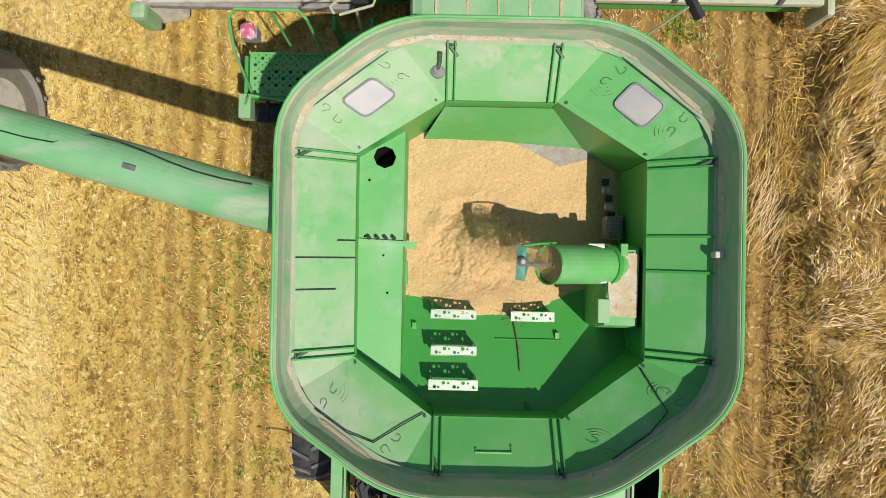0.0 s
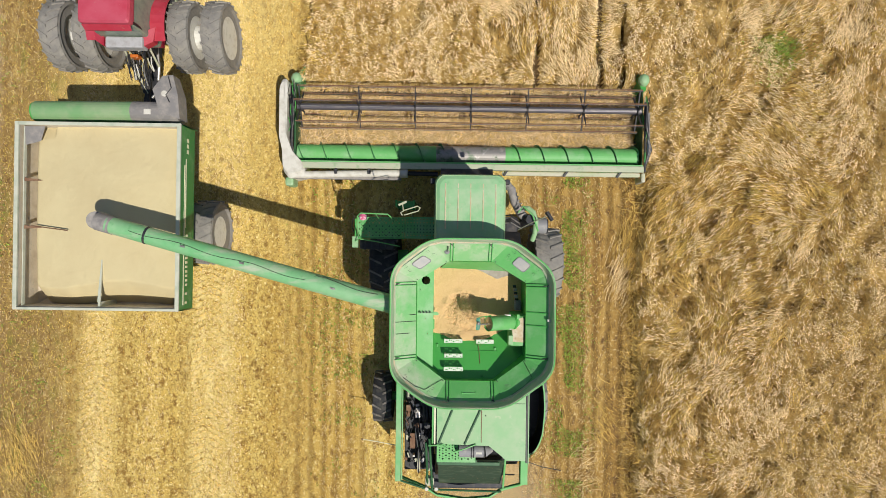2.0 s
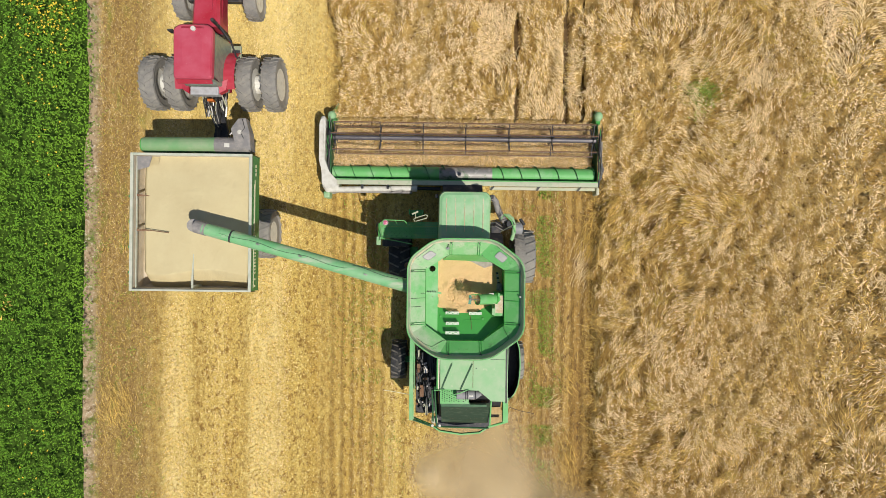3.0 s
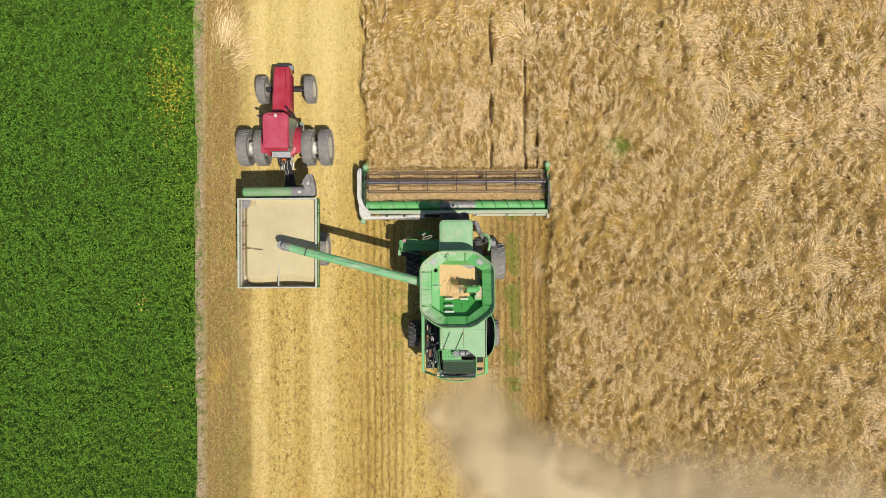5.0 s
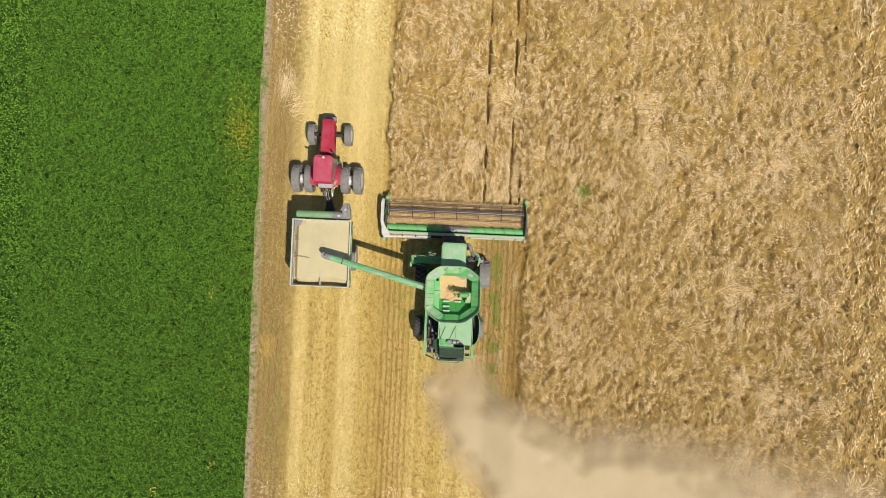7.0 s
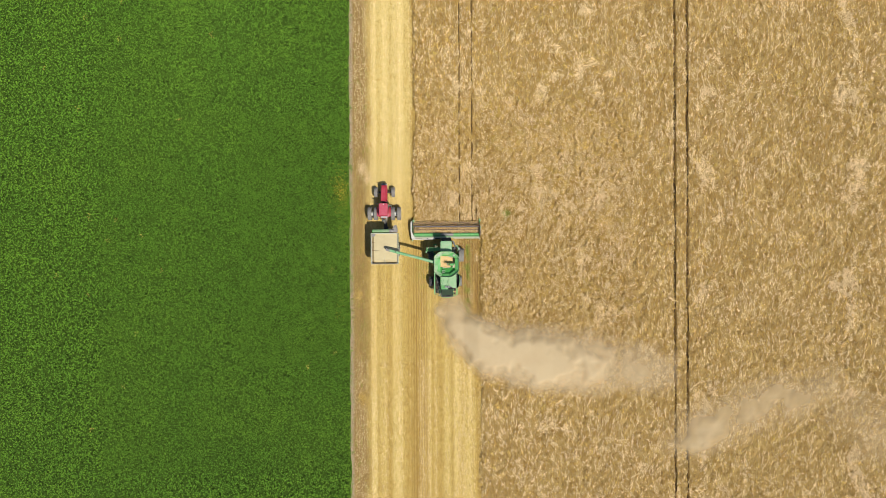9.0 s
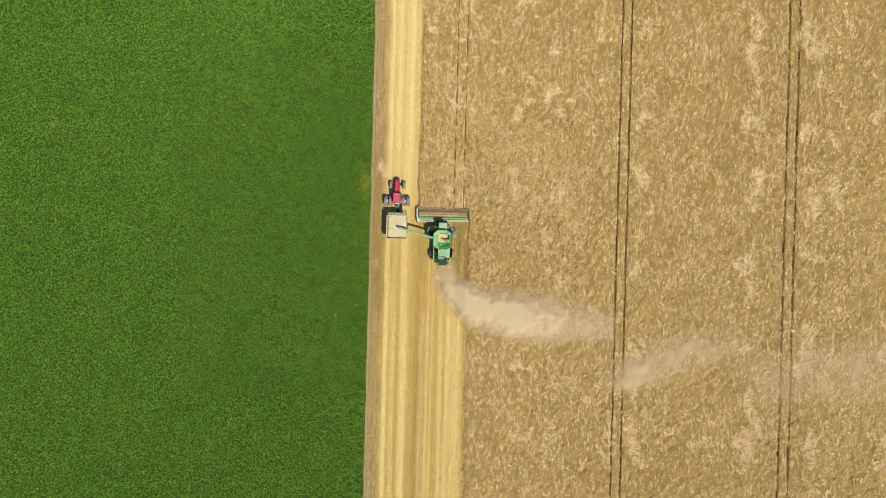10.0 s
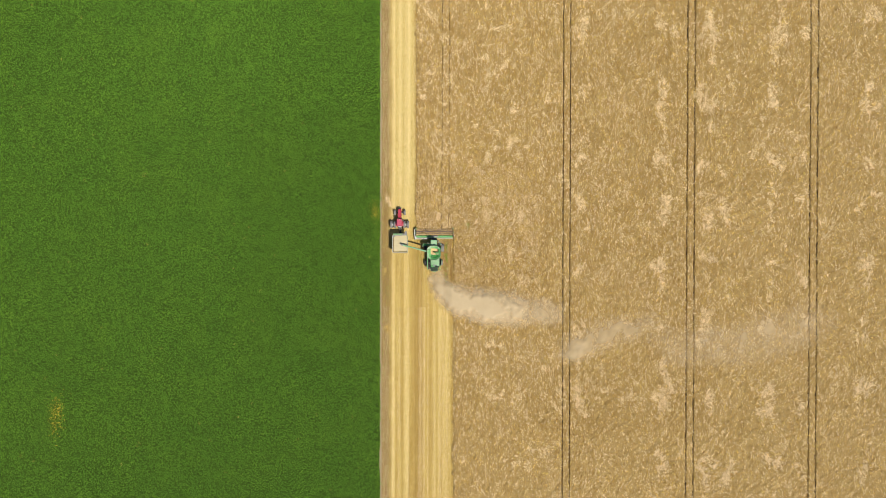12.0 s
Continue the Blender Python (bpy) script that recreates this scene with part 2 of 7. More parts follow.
def thing(name, label, category, at, group="", kind=""):
    ob = new(name)
    ob.location = at
    ROOTS[ob] = Vector(at)
    return tagged(ob, label, category, group, kind)


def part(name, bm, mat, parent, label="", smooth=False):
    """Link a bmesh, built in place, as one mesh under a thing or a part."""
    me = bpy.data.meshes.new(name)
    bm.transform(Matrix.Translation(-ROOTS[parent]))
    bmesh.ops.recalc_face_normals(bm, faces=bm.faces[:])
    bm.to_mesh(me)
    bm.free()
    me.materials.append(mat)
    if smooth:
        me.polygons.foreach_set("use_smooth", [True] * len(me.polygons))
    ob = new(name, me)
    ob.parent = parent
    ROOTS[ob] = ROOTS[parent]
    return tagged(ob, label)


def solo(name, bm, mat, label, category, at=(0, 0, 0), group="", kind=""):
    me = bpy.data.meshes.new(name)
    bm.transform(Matrix.Translation(-Vector(at)))
    bmesh.ops.recalc_face_normals(bm, faces=bm.faces[:])
    bm.to_mesh(me)
    bm.free()
    me.materials.append(mat)
    ob = new(name, me)
    ob.location = at
    return tagged(ob, label, category, group, kind)


def box(x0, x1, y0, y1, z0, z1, bevel=0.0, bm=None, m=None):
    bm = bm or bmesh.new()
    mm = Matrix.Translation(((x0 + x1) / 2, (y0 + y1) / 2, (z0 + z1) / 2)) @ Matrix.Diagonal((abs(x1 - x0), abs(y1 - y0), abs(z1 - z0), 1))
    if m is not None:
        mm = m @ mm
    r = bmesh.ops.create_cube(bm, size=1, matrix=mm)
    if bevel:
        es = list({e for v in r["verts"] for e in v.link_edges})
        bmesh.ops.bevel(bm, geom=es, offset=bevel, segments=2, affect="EDGES", profile=0.6)
    return bm


def cyl(p0, p1, r0, r1=None, seg=16, caps=True, bm=None):
    bm = bm or bmesh.new()
    p0, p1 = Vector(p0), Vector(p1)
    r1 = r0 if r1 is None else r1
    d = p1 - p0
    m = Matrix.Translation((p0 + p1) / 2) @ d.to_track_quat("Z", "Y").to_matrix().to_4x4()
    bmesh.ops.create_cone(bm, cap_ends=caps, segments=seg, radius1=r0, radius2=r1, depth=d.length, matrix=m)
    return bm


def pipe(points, r, seg=8, bm=None, closed=False):
    """A round bar along a line of points."""
    bm = bm or bmesh.new()
    pts = [Vector(p) for p in points]
    rings = []
    for i, p in enumerate(pts):
        a = pts[i - 1] if i or closed else p
        b = pts[(i + 1) % len(pts)] if i + 1 < len(pts) or closed else p
        d = (b - a).normalized()
        side = d.cross(Vector((0, 0, 1)))
        side = side.normalized() if side.length > 0.05 else Vector((1, 0, 0))
        up = side.cross(d).normalized()
        rings.append([bm.verts.new(p + r * (math.cos(t) * side + math.sin(t) * up)) for t in [2 * math.pi * k / seg for k in range(seg)]])
    n = len(rings)
    for i in range(n if closed else n - 1):
        q, w = rings[i], rings[(i + 1) % n]
        for k in range(seg):
            bm.faces.new((q[k], q[(k + 1) % seg], w[(k + 1) % seg], w[k]))
    if not closed:
        bm.faces.new(rings[0])
        bm.faces.new(rings[-1][::-1])
    return bm


def slab(poly, thick, bm=None):
    """A plate from a flat 3D polygon, thickened downward."""
    bm = bm or bmesh.new()
    top = [bm.verts.new(p) for p in poly]
    low = [bm.verts.new(Vector(p) - Vector((0, 0, thick))) for p in poly]
    bm.faces.new(top)
    bm.faces.new(low[::-1])
    n = len(poly)
    for i in range(n):
        bm.faces.new((top[i], low[i], low[(i + 1) % n], top[(i + 1) % n]))
    return bm


def loft(sections, bm=None, caps=True):
    """Skin through closed sections that have the same number of points."""
    bm = bm or bmesh.new()
    rings = [[bm.verts.new(p) for p in s] for s in sections]
    n = len(rings[0])
    for q, w in zip(rings, rings[1:]):
        for k in range(n):
            bm.faces.new((q[k], q[(k + 1) % n], w[(k + 1) % n], w[k]))
    if caps:
        bm.faces.new(rings[0][::-1])
        bm.faces.new(rings[-1])
    return bm


def plate_holes(outer, holes, thick, place=None, bm=None):
    """A flat plate in x, y with real round holes (x, y, r), thickened and placed."""
    work = bmesh.new()
    edges = []
    for ring in [outer] + [[(x + r * math.cos(a), y + r * math.sin(a)) for a in [2 * math.pi * k / 8 for k in range(8)]] for x, y, r in holes]:
        vs = [work.verts.new((x, y, 0)) for x, y in ring]
        edges += [work.edges.new((vs[i], vs[(i + 1) % len(vs)])) for i in range(len(vs))]
    bmesh.ops.triangle_fill(work, edges=edges, use_beauty=True)
    ext = bmesh.ops.extrude_face_region(work, geom=work.faces[:])
    bmesh.ops.translate(work, verts=[g for g in ext["geom"] if isinstance(g, bmesh.types.BMVert)], vec=(0, 0, -thick))
    if place is not None:
        work.transform(place)
    if bm is None:
        return work
    me = bpy.data.meshes.new("scratch")
    work.to_mesh(me)
    work.free()
    bm.from_mesh(me)
    bpy.data.meshes.remove(me)
    return bm


def round_poly(poly, r, n=5):
    """Corners of a 2D polygon rounded by arcs that start r from the corner."""
    out = []
    for i, p in enumerate(poly):
        p, a, b = Vector(p), Vector(poly[i - 1]), Vector(poly[(i + 1) % len(poly)])
        s, e = p + (a - p).normalized() * r, p + (b - p).normalized() * r
        for k in range(n + 1):
            t = k / n
            out.append((1 - t) ** 2 * s + 2 * t * (1 - t) * p + t * t * e)
    return out


def mesh_np(name, v, f, mats, index=None):
    """A mesh object from arrays of points and triangles."""
    me = bpy.data.meshes.new(name)
    f = np.ascontiguousarray(f, dtype=np.int32)
    k = f.shape[1]
    me.vertices.add(len(v))
    me.vertices.foreach_set("co", np.ascontiguousarray(v, dtype=np.float32).ravel())
    me.loops.add(f.size)
    me.loops.foreach_set("vertex_index", f.ravel())
    me.polygons.add(len(f))
    me.polygons.foreach_set("loop_start", np.arange(0, f.size, k, dtype=np.int32))
    for m in mats:
        me.materials.append(m)
    if index is not None:
        me.polygons.foreach_set("material_index", np.ascontiguousarray(index, dtype=np.int32))
    me.update(calc_edges=True)
    me.validate()
    return new(name, me)


def vnoise(x, y, cell, seed):
    """Smooth value noise, 0 to 1, over arrays of x and y."""
    g = np.random.RandomState(seed).rand(256, 256)
    u, w = np.asarray(x) / cell + 997.3, np.asarray(y) / cell + 613.7
    i, j = np.floor(u).astype(int), np.floor(w).astype(int)
    a, b = u - i, w - j
    a, b = a * a * (3 - 2 * a), b * b * (3 - 2 * b)
    q = lambda p, r: g[p % 256, r % 256]
    return (q(i, j) * (1 - a) + q(i + 1, j) * a) * (1 - b) + (q(i, j + 1) * (1 - a) + q(i + 1, j + 1) * a) * b


# ---- the fields ----
RNG = np.random.RandomState(7)
TRAMS = (2.05, 3.85, 33.1, 34.9, 64.8, 66.7, 96.2, 98.1)


def ground_sheet():
    """One sheet to the horizon: crop soil up to the verge, then the stubble lane and the wheat's ground."""
    xs = np.array([-3000.0, -600, -200, -60, -13.85, -11, -4, 5, 60, 200, 600, 3000])
    ys = np.concatenate([[-3000, -900, -300, -120], np.arange(-84, 84.1, 0.3), [120, 300, 900, 3000]])
    gx, gy = np.meshgrid(xs, ys, indexing="ij")
    gx = gx + (np.abs(gx + 13.85) < 0.01) * (0.10 * (vnoise(gy * 0, gy, 0.7, 50) - 0.5) + 0.3 * (vnoise(gy * 0, gy, 3.1, 51) - 0.5))
    nx, ny = len(xs), len(ys)
    q = (np.arange(nx - 1)[:, None] * ny + np.arange(ny - 1)[None, :]).ravel()
    f = np.stack([q, q + ny, q + ny + 1, q + 1], 1)
    ob = mesh_np("ground", np.stack([gx.ravel(), gy.ravel(), gx.ravel() * 0], 1), f, [M_soil_green, M_stubble], (q // ny >= 4).astype(int))
    return tagged(ob, "farm ground with stubble, verge and crop soil", "ground", kind="structure")


ground_sheet()


def blades(x, y, z, ang, length, width, rise, bend=0.0):
    """Thin straws as narrow wedges: a broad foot at (x, y, z), a tip along ang that rises."""
    n = len(x)
    c, s = np.cos(ang), np.sin(ang)
    foot = np.stack([x, y, z], 1)
    side = np.stack([-s, c, np.zeros(n)], 1) * (width / 2)[:, None]
    mid = foot + np.stack([c * length * 0.55, s * length * 0.55, rise * 0.75], 1)
    a2 = ang + bend
    tip = mid + np.stack([np.cos(a2) * length * 0.45, np.sin(a2) * length * 0.45, rise * 0.25 - 0.12 * length], 1)
    v = np.stack([foot - side, foot + side, mid + side, mid - side, tip], 1).reshape(-1, 3)
    k = np.arange(n)[:, None] * 5
    f = np.concatenate([k + [0, 1, 2], k + [0, 2, 3], k + [3, 2, 4]], 0)
    return v, f


def wedge(x, y, z, ang, length, width, rise):
    n = len(x)
    c, s = np.cos(ang), np.sin(ang)
    foot = np.stack([x, y, z], 1)
    side = np.stack([-s, c, np.zeros(n)], 1) * (width / 2)[:, None]
    tip = foot + np.stack([c * length, s * length, rise], 1)
    v = np.stack([foot - side, foot + side, tip], 1).reshape(-1, 3)
    return v, np.arange(3 * n).reshape(-1, 3)


def stuff(name, pieces, mats, label, category):
    v, f, m, base = [], [], [], 0
    for k, (pv, pf) in enumerate(pieces):
        v.append(pv)
        f.append(pf + base)
        m.append(np.full(len(pf), k))
        base += len(pv)
    ob = mesh_np(name, np.concatenate(v), np.concatenate(f), mats, np.concatenate(m))
    return tagged(ob, label, category, kind="stuff")


def scatter(x0, x1, y0, y1, per_m2):
    n = int((x1 - x0) * (y1 - y0) * per_m2)
    return RNG.uniform(x0, x1, n), RNG.uniform(y0, y1, n)


def cut_here(x, y):
    """Where the wheat is already cut: the machines' lane."""
    edge = 5.0 + 0.25 * (vnoise(x * 0, y, 0.5, 3) - 0.5) + 0.3 * (vnoise(x * 0, y, 2.3, 4) - 0.5)
    left = -4.5 + 0.5 * (vnoise(x * 0, y, 0.9, 5) - 0.5) + 0.5 * (vnoise(x * 0, y, 4.0, 6) - 0.5)
    return (x < left) | ((x < edge) & (y < 6.15 + 0.2 * (vnoise(x, y * 0, 0.4, 8) - 0.5)))


def in_tram(x, y):
    wob = 0.07 * (vnoise(x * 0, y, 3.0, 9) - 0.5)
    hit = np.zeros(len(x), bool)
    for t in TRAMS:
        wide = vnoise(x * 0 + t, y, 1.1, 10)
        hit |= np.abs(x - t - wob) < np.where(x > 20, 0.08 + 0.10 * wide, 0.30 * wide - 0.06)
    return hit


def ranks(v, places):
    """Bumps of (centre, spread, strength) along one axis."""
    return sum(k * np.exp(-((v - c) / w) ** 2) for c, w, k in places)


def flattened(x, y):
    """0 to 1: the pale patches, ranged in strips along the drilling and across it, where the crop lies flat."""
    wx, wy = x + 4.5 * (vnoise(x, y, 5.0, 23) - 0.5), y + 9.0 * (vnoise(x, y, 6.0, 24) - 0.5)
    strips = ranks(wx, ((22, 1.2, 0.35), (37.8, 1.3, 0.8), (58.9, 1.7, 1.0), (70.2, 1.6, 1.0), (75.5, 1.0, 0.5), (86.9, 1.8, 0.9), (93.9, 1.2, 0.6), (111, 1.8, 0.7)))
    rungs = ranks(wy, ((58, 2.0, 0.7), (40, 2.2, 0.9), (23.5, 1.8, 0.9), (12, 1.5, 1.0), (-4, 1.5, 0.9), (-20, 1.5, 0.8), (-37, 2.6, 1.0), (-55, 2.0, 0.8)))
    a = strips * (0.10 + 0.90 * rungs) * (0.15 + 1.5 * vnoise(x * 0.8, y, 2.2, 25)) + 0.9 * strips * np.clip(vnoise(x, y * 0.6, 3.0, 26) - 0.55, 0, 1)
    return np.clip((a - 0.08) * 3.4, 0, 1) * (0.45 + 0.55 * (vnoise(x, y, 0.8, 27) > 0.38))


def lodged(x, y):
    """1 where wind has laid the crop flat in pale swaths."""
    a = vnoise(x * 1.2, y * 0.9, 1.7, 21) * 0.62 + vnoise(x, y * 1.3, 5.0, 22) * 0.38
    return np.maximum(np.clip((a - 0.72) * 9, 0, 1) * np.where(x < 30, 1.0, 0.5), flattened(x, y))


def sway(x, y):
    """The direction in which the stalks lean."""
    return 2 * math.pi * (0.95 * vnoise(x, y, 3.4, 31) + 0.38 * vnoise(x, y, 1.2, 32) + 0.10 * vnoise(x, y, 0.5, 33)) - 2.4


def gaps(x, y):
    """1 in the dark hollows between the tufts, drawn out along the drilled rows."""
    g = 0.55 * vnoise(x * 1.25, y * 0.7, 0.28, 43) + 0.45 * vnoise(x * 1.2, y * 0.75, 0.7, 44)
    return np.clip((0.39 - g) * 11, 0, 1)


def canopy(x, y):
    low = np.where(y < 6.0, 0.75 + 0.25 * np.clip((x - 4.9) / 0.5, 0, 1), 1.0)
    return 0.48 * low + 0.16 * vnoise(x, y, 1.3, 41) + 0.20 * vnoise(x, y, 0.42, 42) - 0.18 * lodged(x, y) - 0.16 * gaps(x, y)


def wheat():
    # the closed canopy below the stalks, with bare soil in the wheel tracks
    def sheet(xs, ys):
        xs = np.unique(np.concatenate([xs] + [np.array([t - 0.25, t - 0.12, t, t + 0.12, t + 0.25]) for t in TRAMS if xs[0] < t < xs[-1]]).round(3))
        gx, gy = np.meshgrid(xs, ys, indexing="ij")
        fx, fy = gx.ravel(), gy.ravel()
        z = canopy(fx, fy) - 0.14 - 0.08 * gaps(fx, fy)
        z = np.where(in_tram(fx, fy), np.where(fx > 20, 0.04, 0.16), z)
        z = np.where(cut_here(fx, fy), -0.15, z)
        nx, ny = len(xs), len(ys)
        q = (np.arange(nx - 1)[:, None] * ny + np.arange(ny - 1)[None, :]).ravel()
        f = np.concatenate([np.stack([q, q + ny, q + ny + 1], 1), np.stack([q, q + ny + 1, q + 1], 1)])
        return np.stack([fx, fy, z], 1), f
    far_x = lambda a: np.concatenate([np.arange(a, 36, 0.45), np.arange(36, 150, 0.6), [220, 600, 3000]])
    sheets = [sheet(np.arange(-5.2, 4.55, 0.13), np.arange(5.8, 24, 0.13)),
              sheet(np.arange(4.5, 26.01, 0.14), np.arange(-17, 24.01, 0.14)),
              sheet(far_x(-5.2), np.concatenate([np.arange(23.9, 80, 0.5), [120, 300, 900, 3000]])),
              sheet(far_x(4.5), np.concatenate([[-3000, -900, -300, -120], np.arange(-80, -16.8, 0.5)])),
              sheet(far_x(25.9), np.arange(-16.95, 24.2, 0.45))]
    pieces = []
    for v, f in sheets:
        mid = v[f].mean(1)
        soil = np.min(np.abs(mid[:, 0][:, None] - np.array(TRAMS)), 1) < np.where(mid[:, 0] > 20, 0.125, 0.08)
        soil &= in_tram(mid[:, 0], mid[:, 1])
        pieces += [(v, f[~soil]), (v, f[soil])]
    stuff("wheat_canopy", pieces, [M_wheat_base, M_tram] * 5, "dense ripe brown wheat canopy in the field", "wheat crop")
    # stalks and ears in four rings of detail
    rings = [((-5, 13, -9, 13), 760, 0.78, None), ((-5, 27, -17, 24), 215, 1.7, (-5, 13, -9, 13)), ((-5, 72, -48, 60), 50, 4.6, (-5, 27, -17, 24)), ((-5, 135, -80, 84), 24, 7.6, (-5, 72, -48, 60))]
    for (x0, x1, y0, y1), per, size, hole in rings:
        x, y = scatter(x0, x1, y0, y1, per)
        keep = ~cut_here(x, y) & (~in_tram(x, y)) & (RNG.rand(len(x)) > 0.85 * gaps(x, y))
        if hole:
            keep &= ~((x > hole[0]) & (x < hole[1]) & (y > hole[2]) & (y < hole[3]))
        x, y = x[keep], y[keep]
        n = len(x)
        near = size < 3
        lod = lodged(x, y)
        tuft = tufts(x, y, size)
        u = tuft + RNG.normal(0, 0.13, n)
        drawn = np.clip(vnoise(x, y, 2.2, 56) * 1.7 - 0.55, 0, 1)
        ang = sway(x, y) + RNG.normal(0, 1, n) * (0.85 - 0.45 * drawn - 0.1 * lod)
        if not near:
            ang = np.where(lod > 0.3, sway(x, y) + RNG.normal(0, 0.6, n), RNG.normal(math.pi / 2, 0.55, n))
        length = RNG.uniform(0.08, 0.22, n) * (1 + 0.9 * np.maximum(lod, drawn * near)) * max(1.0, min(size, 3.4)) ** 0.75
        width = RNG.uniform(0.006, 0.012, n) * size
        z = canopy(x, y) + 0.16 * (tuft - 0.5) + RNG.uniform(-0.10, 0.04, n)
        rise = RNG.uniform(0.02, 0.14, n) * (1 - 0.7 * lod)
        warm = vnoise(x, y, 5.5, 57) - 0.5
        pale = u + (0.45 if near else 0.6) * lod > (0.87 if near else 0.82)
        brown = u + 0.4 * lod - 0.25 * warm < (0.40 if near else 0.49)
        ear = ~pale & ~brown & (RNG.rand(n) < (0.34 if near else 0.24) + 1.4 * np.clip(vnoise(x, y, 1.0, 53) * 0.6 + vnoise(x, y, 4.0, 58) * 0.5 - 0.35, 0, 1) * (1 - 0.6 * drawn))
        gold = ~pale & ~brown & ~ear
        olive = gold & (RNG.rand(n) < 0.8 * np.clip(vnoise(x, y, 1.6, 55) - 0.2, 0, 1))
        gold = gold & ~olive
        out = []
        for sel in (gold, brown, pale, olive):
            if near:
                out.append(blades(x[sel], y[sel], z[sel], ang[sel], length[sel], width[sel], rise[sel], RNG.normal(0, 0.4, sel.sum())))
            else:
                out.append(wedge(x[sel], y[sel], z[sel], ang[sel], length[sel], width[sel] * 1.35, rise[sel]))
        e = ear
        if near:
            out.append(blades(x[e], y[e], z[e] + 0.06, ang[e], length[e] * 0.40, width[e] * 2.0, rise[e] * 0.3, RNG.normal(0, 0.3, e.sum())))
        else:
            out.append(wedge(x[e], y[e], z[e] + 0.06, ang[e], length[e] * 0.6, width[e] * 1.9, rise[e] * 0.3))
        stuff("wheat_stalks", out, [M_straw, M_straw_brown, M_straw_pale, M_straw_olive, M_ear], "ripe golden wheat stalks and ears, wind-tousled", "wheat crop")


def tufts(x, y, size):
    """0 to 1: how full and bleached the stalks stand, from clump to clump."""
    fine = 0.14 if size < 1.5 else 0.19 if size < 3 else 0.30
    g = 0.62 * vnoise(x * 1.5, y * 0.62, fine, 54) + 0.30 * vnoise(x * 1.5, y * 0.6, fine * 2.2, 52) + 0.08 * vnoise(x, y, 2.6, 51)
    return np.clip(0.5 + (g - 0.5) * 2.0, 0, 1)


def wisps():
    """Feathered bundles of bleached stalks that the wind has laid over, combed one way from bundle to bundle."""
    out = []
    for (x0, x1, y0, y1), per, blades_each, wide, hole in (((-4.6, 27, -17, 24), 0.7, 38, 0.0075, None), ((-4.6, 72, -48, 60), 0.9, 14, 0.036, (-5, 27, -17, 24)), ((-4.6, 135, -80, 84), 0.9, 11, 0.06, (-5, 72, -48, 60))):
        cx, cy = scatter(x0, x1, y0, y1, per * 2.2)
        flat = flattened(cx, cy)
        patch = vnoise(cx, cy, 2.4, 36) * 0.55 + vnoise(cx, cy, 9, 37) * 0.45
        chance = np.clip((patch - 0.44) * 3.5, 0.04, 0.8) * (1.0 if wide < 0.02 else 0.09)
        keep = ~cut_here(cx - 0.6, cy) & ~cut_here(cx, cy) & (RNG.rand(len(cx)) < np.maximum(chance, flat))
        keep &= ~((cx < 5.6) & (cy < 7.2))
        if hole:
            keep &= ~((cx > hole[0]) & (cx < hole[1]) & (cy > hole[2]) & (cy < hole[3]))
        cx, cy, flat = cx[keep], cy[keep], flat[keep]
        m = len(cx)
        big = RNG.uniform(0.45, 1.15, m) * (1.0 + 0.25 * flat)
        lean = (sway(cx, cy) if wide < 0.02 else 2 * math.pi * vnoise(cx, cy, 8.0, 38)) + RNG.normal(0, 0.35, m)
        curl = RNG.normal(0, 0.6, m)
        i = np.repeat(np.arange(m), blades_each)
        n = len(i)
        t = RNG.normal(0, 0.26, n)
        x = cx[i] + RNG.normal(0, 0.17, n) * big[i]
        y = cy[i] + RNG.normal(0, 0.17, n) * big[i]
        ok = ~in_tram(x, y)
        i, t, x, y = i[ok], t[ok], x[ok], y[ok]
        n = len(i)
        ln = RNG.uniform(0.35, 0.85, n) * big[i]
        kind = (RNG.rand(m) + 0.8 * flat)[i]
        white = 0.88 if wide < 0.02 else 0.80
        for sel in (kind > white, (kind <= white) & (kind > 0.25), kind <= 0.25):
            k = sel.sum()
            out.append(blades(x[sel], y[sel], canopy(x[sel], y[sel]) + RNG.uniform(-0.02, 0.10, k), lean[i][sel] + t[sel], ln[sel], RNG.uniform(0.6, 1.3, k) * wide, RNG.uniform(0.02, 0.10, k), curl[i][sel] + t[sel] * 0.5))
    stuff("laid_wheat_wisps", out, [M_straw_pale, M_straw, M_straw_olive] * 3, "bleached wheat bundles laid over by wind", "wheat crop")


wheat()
wisps()


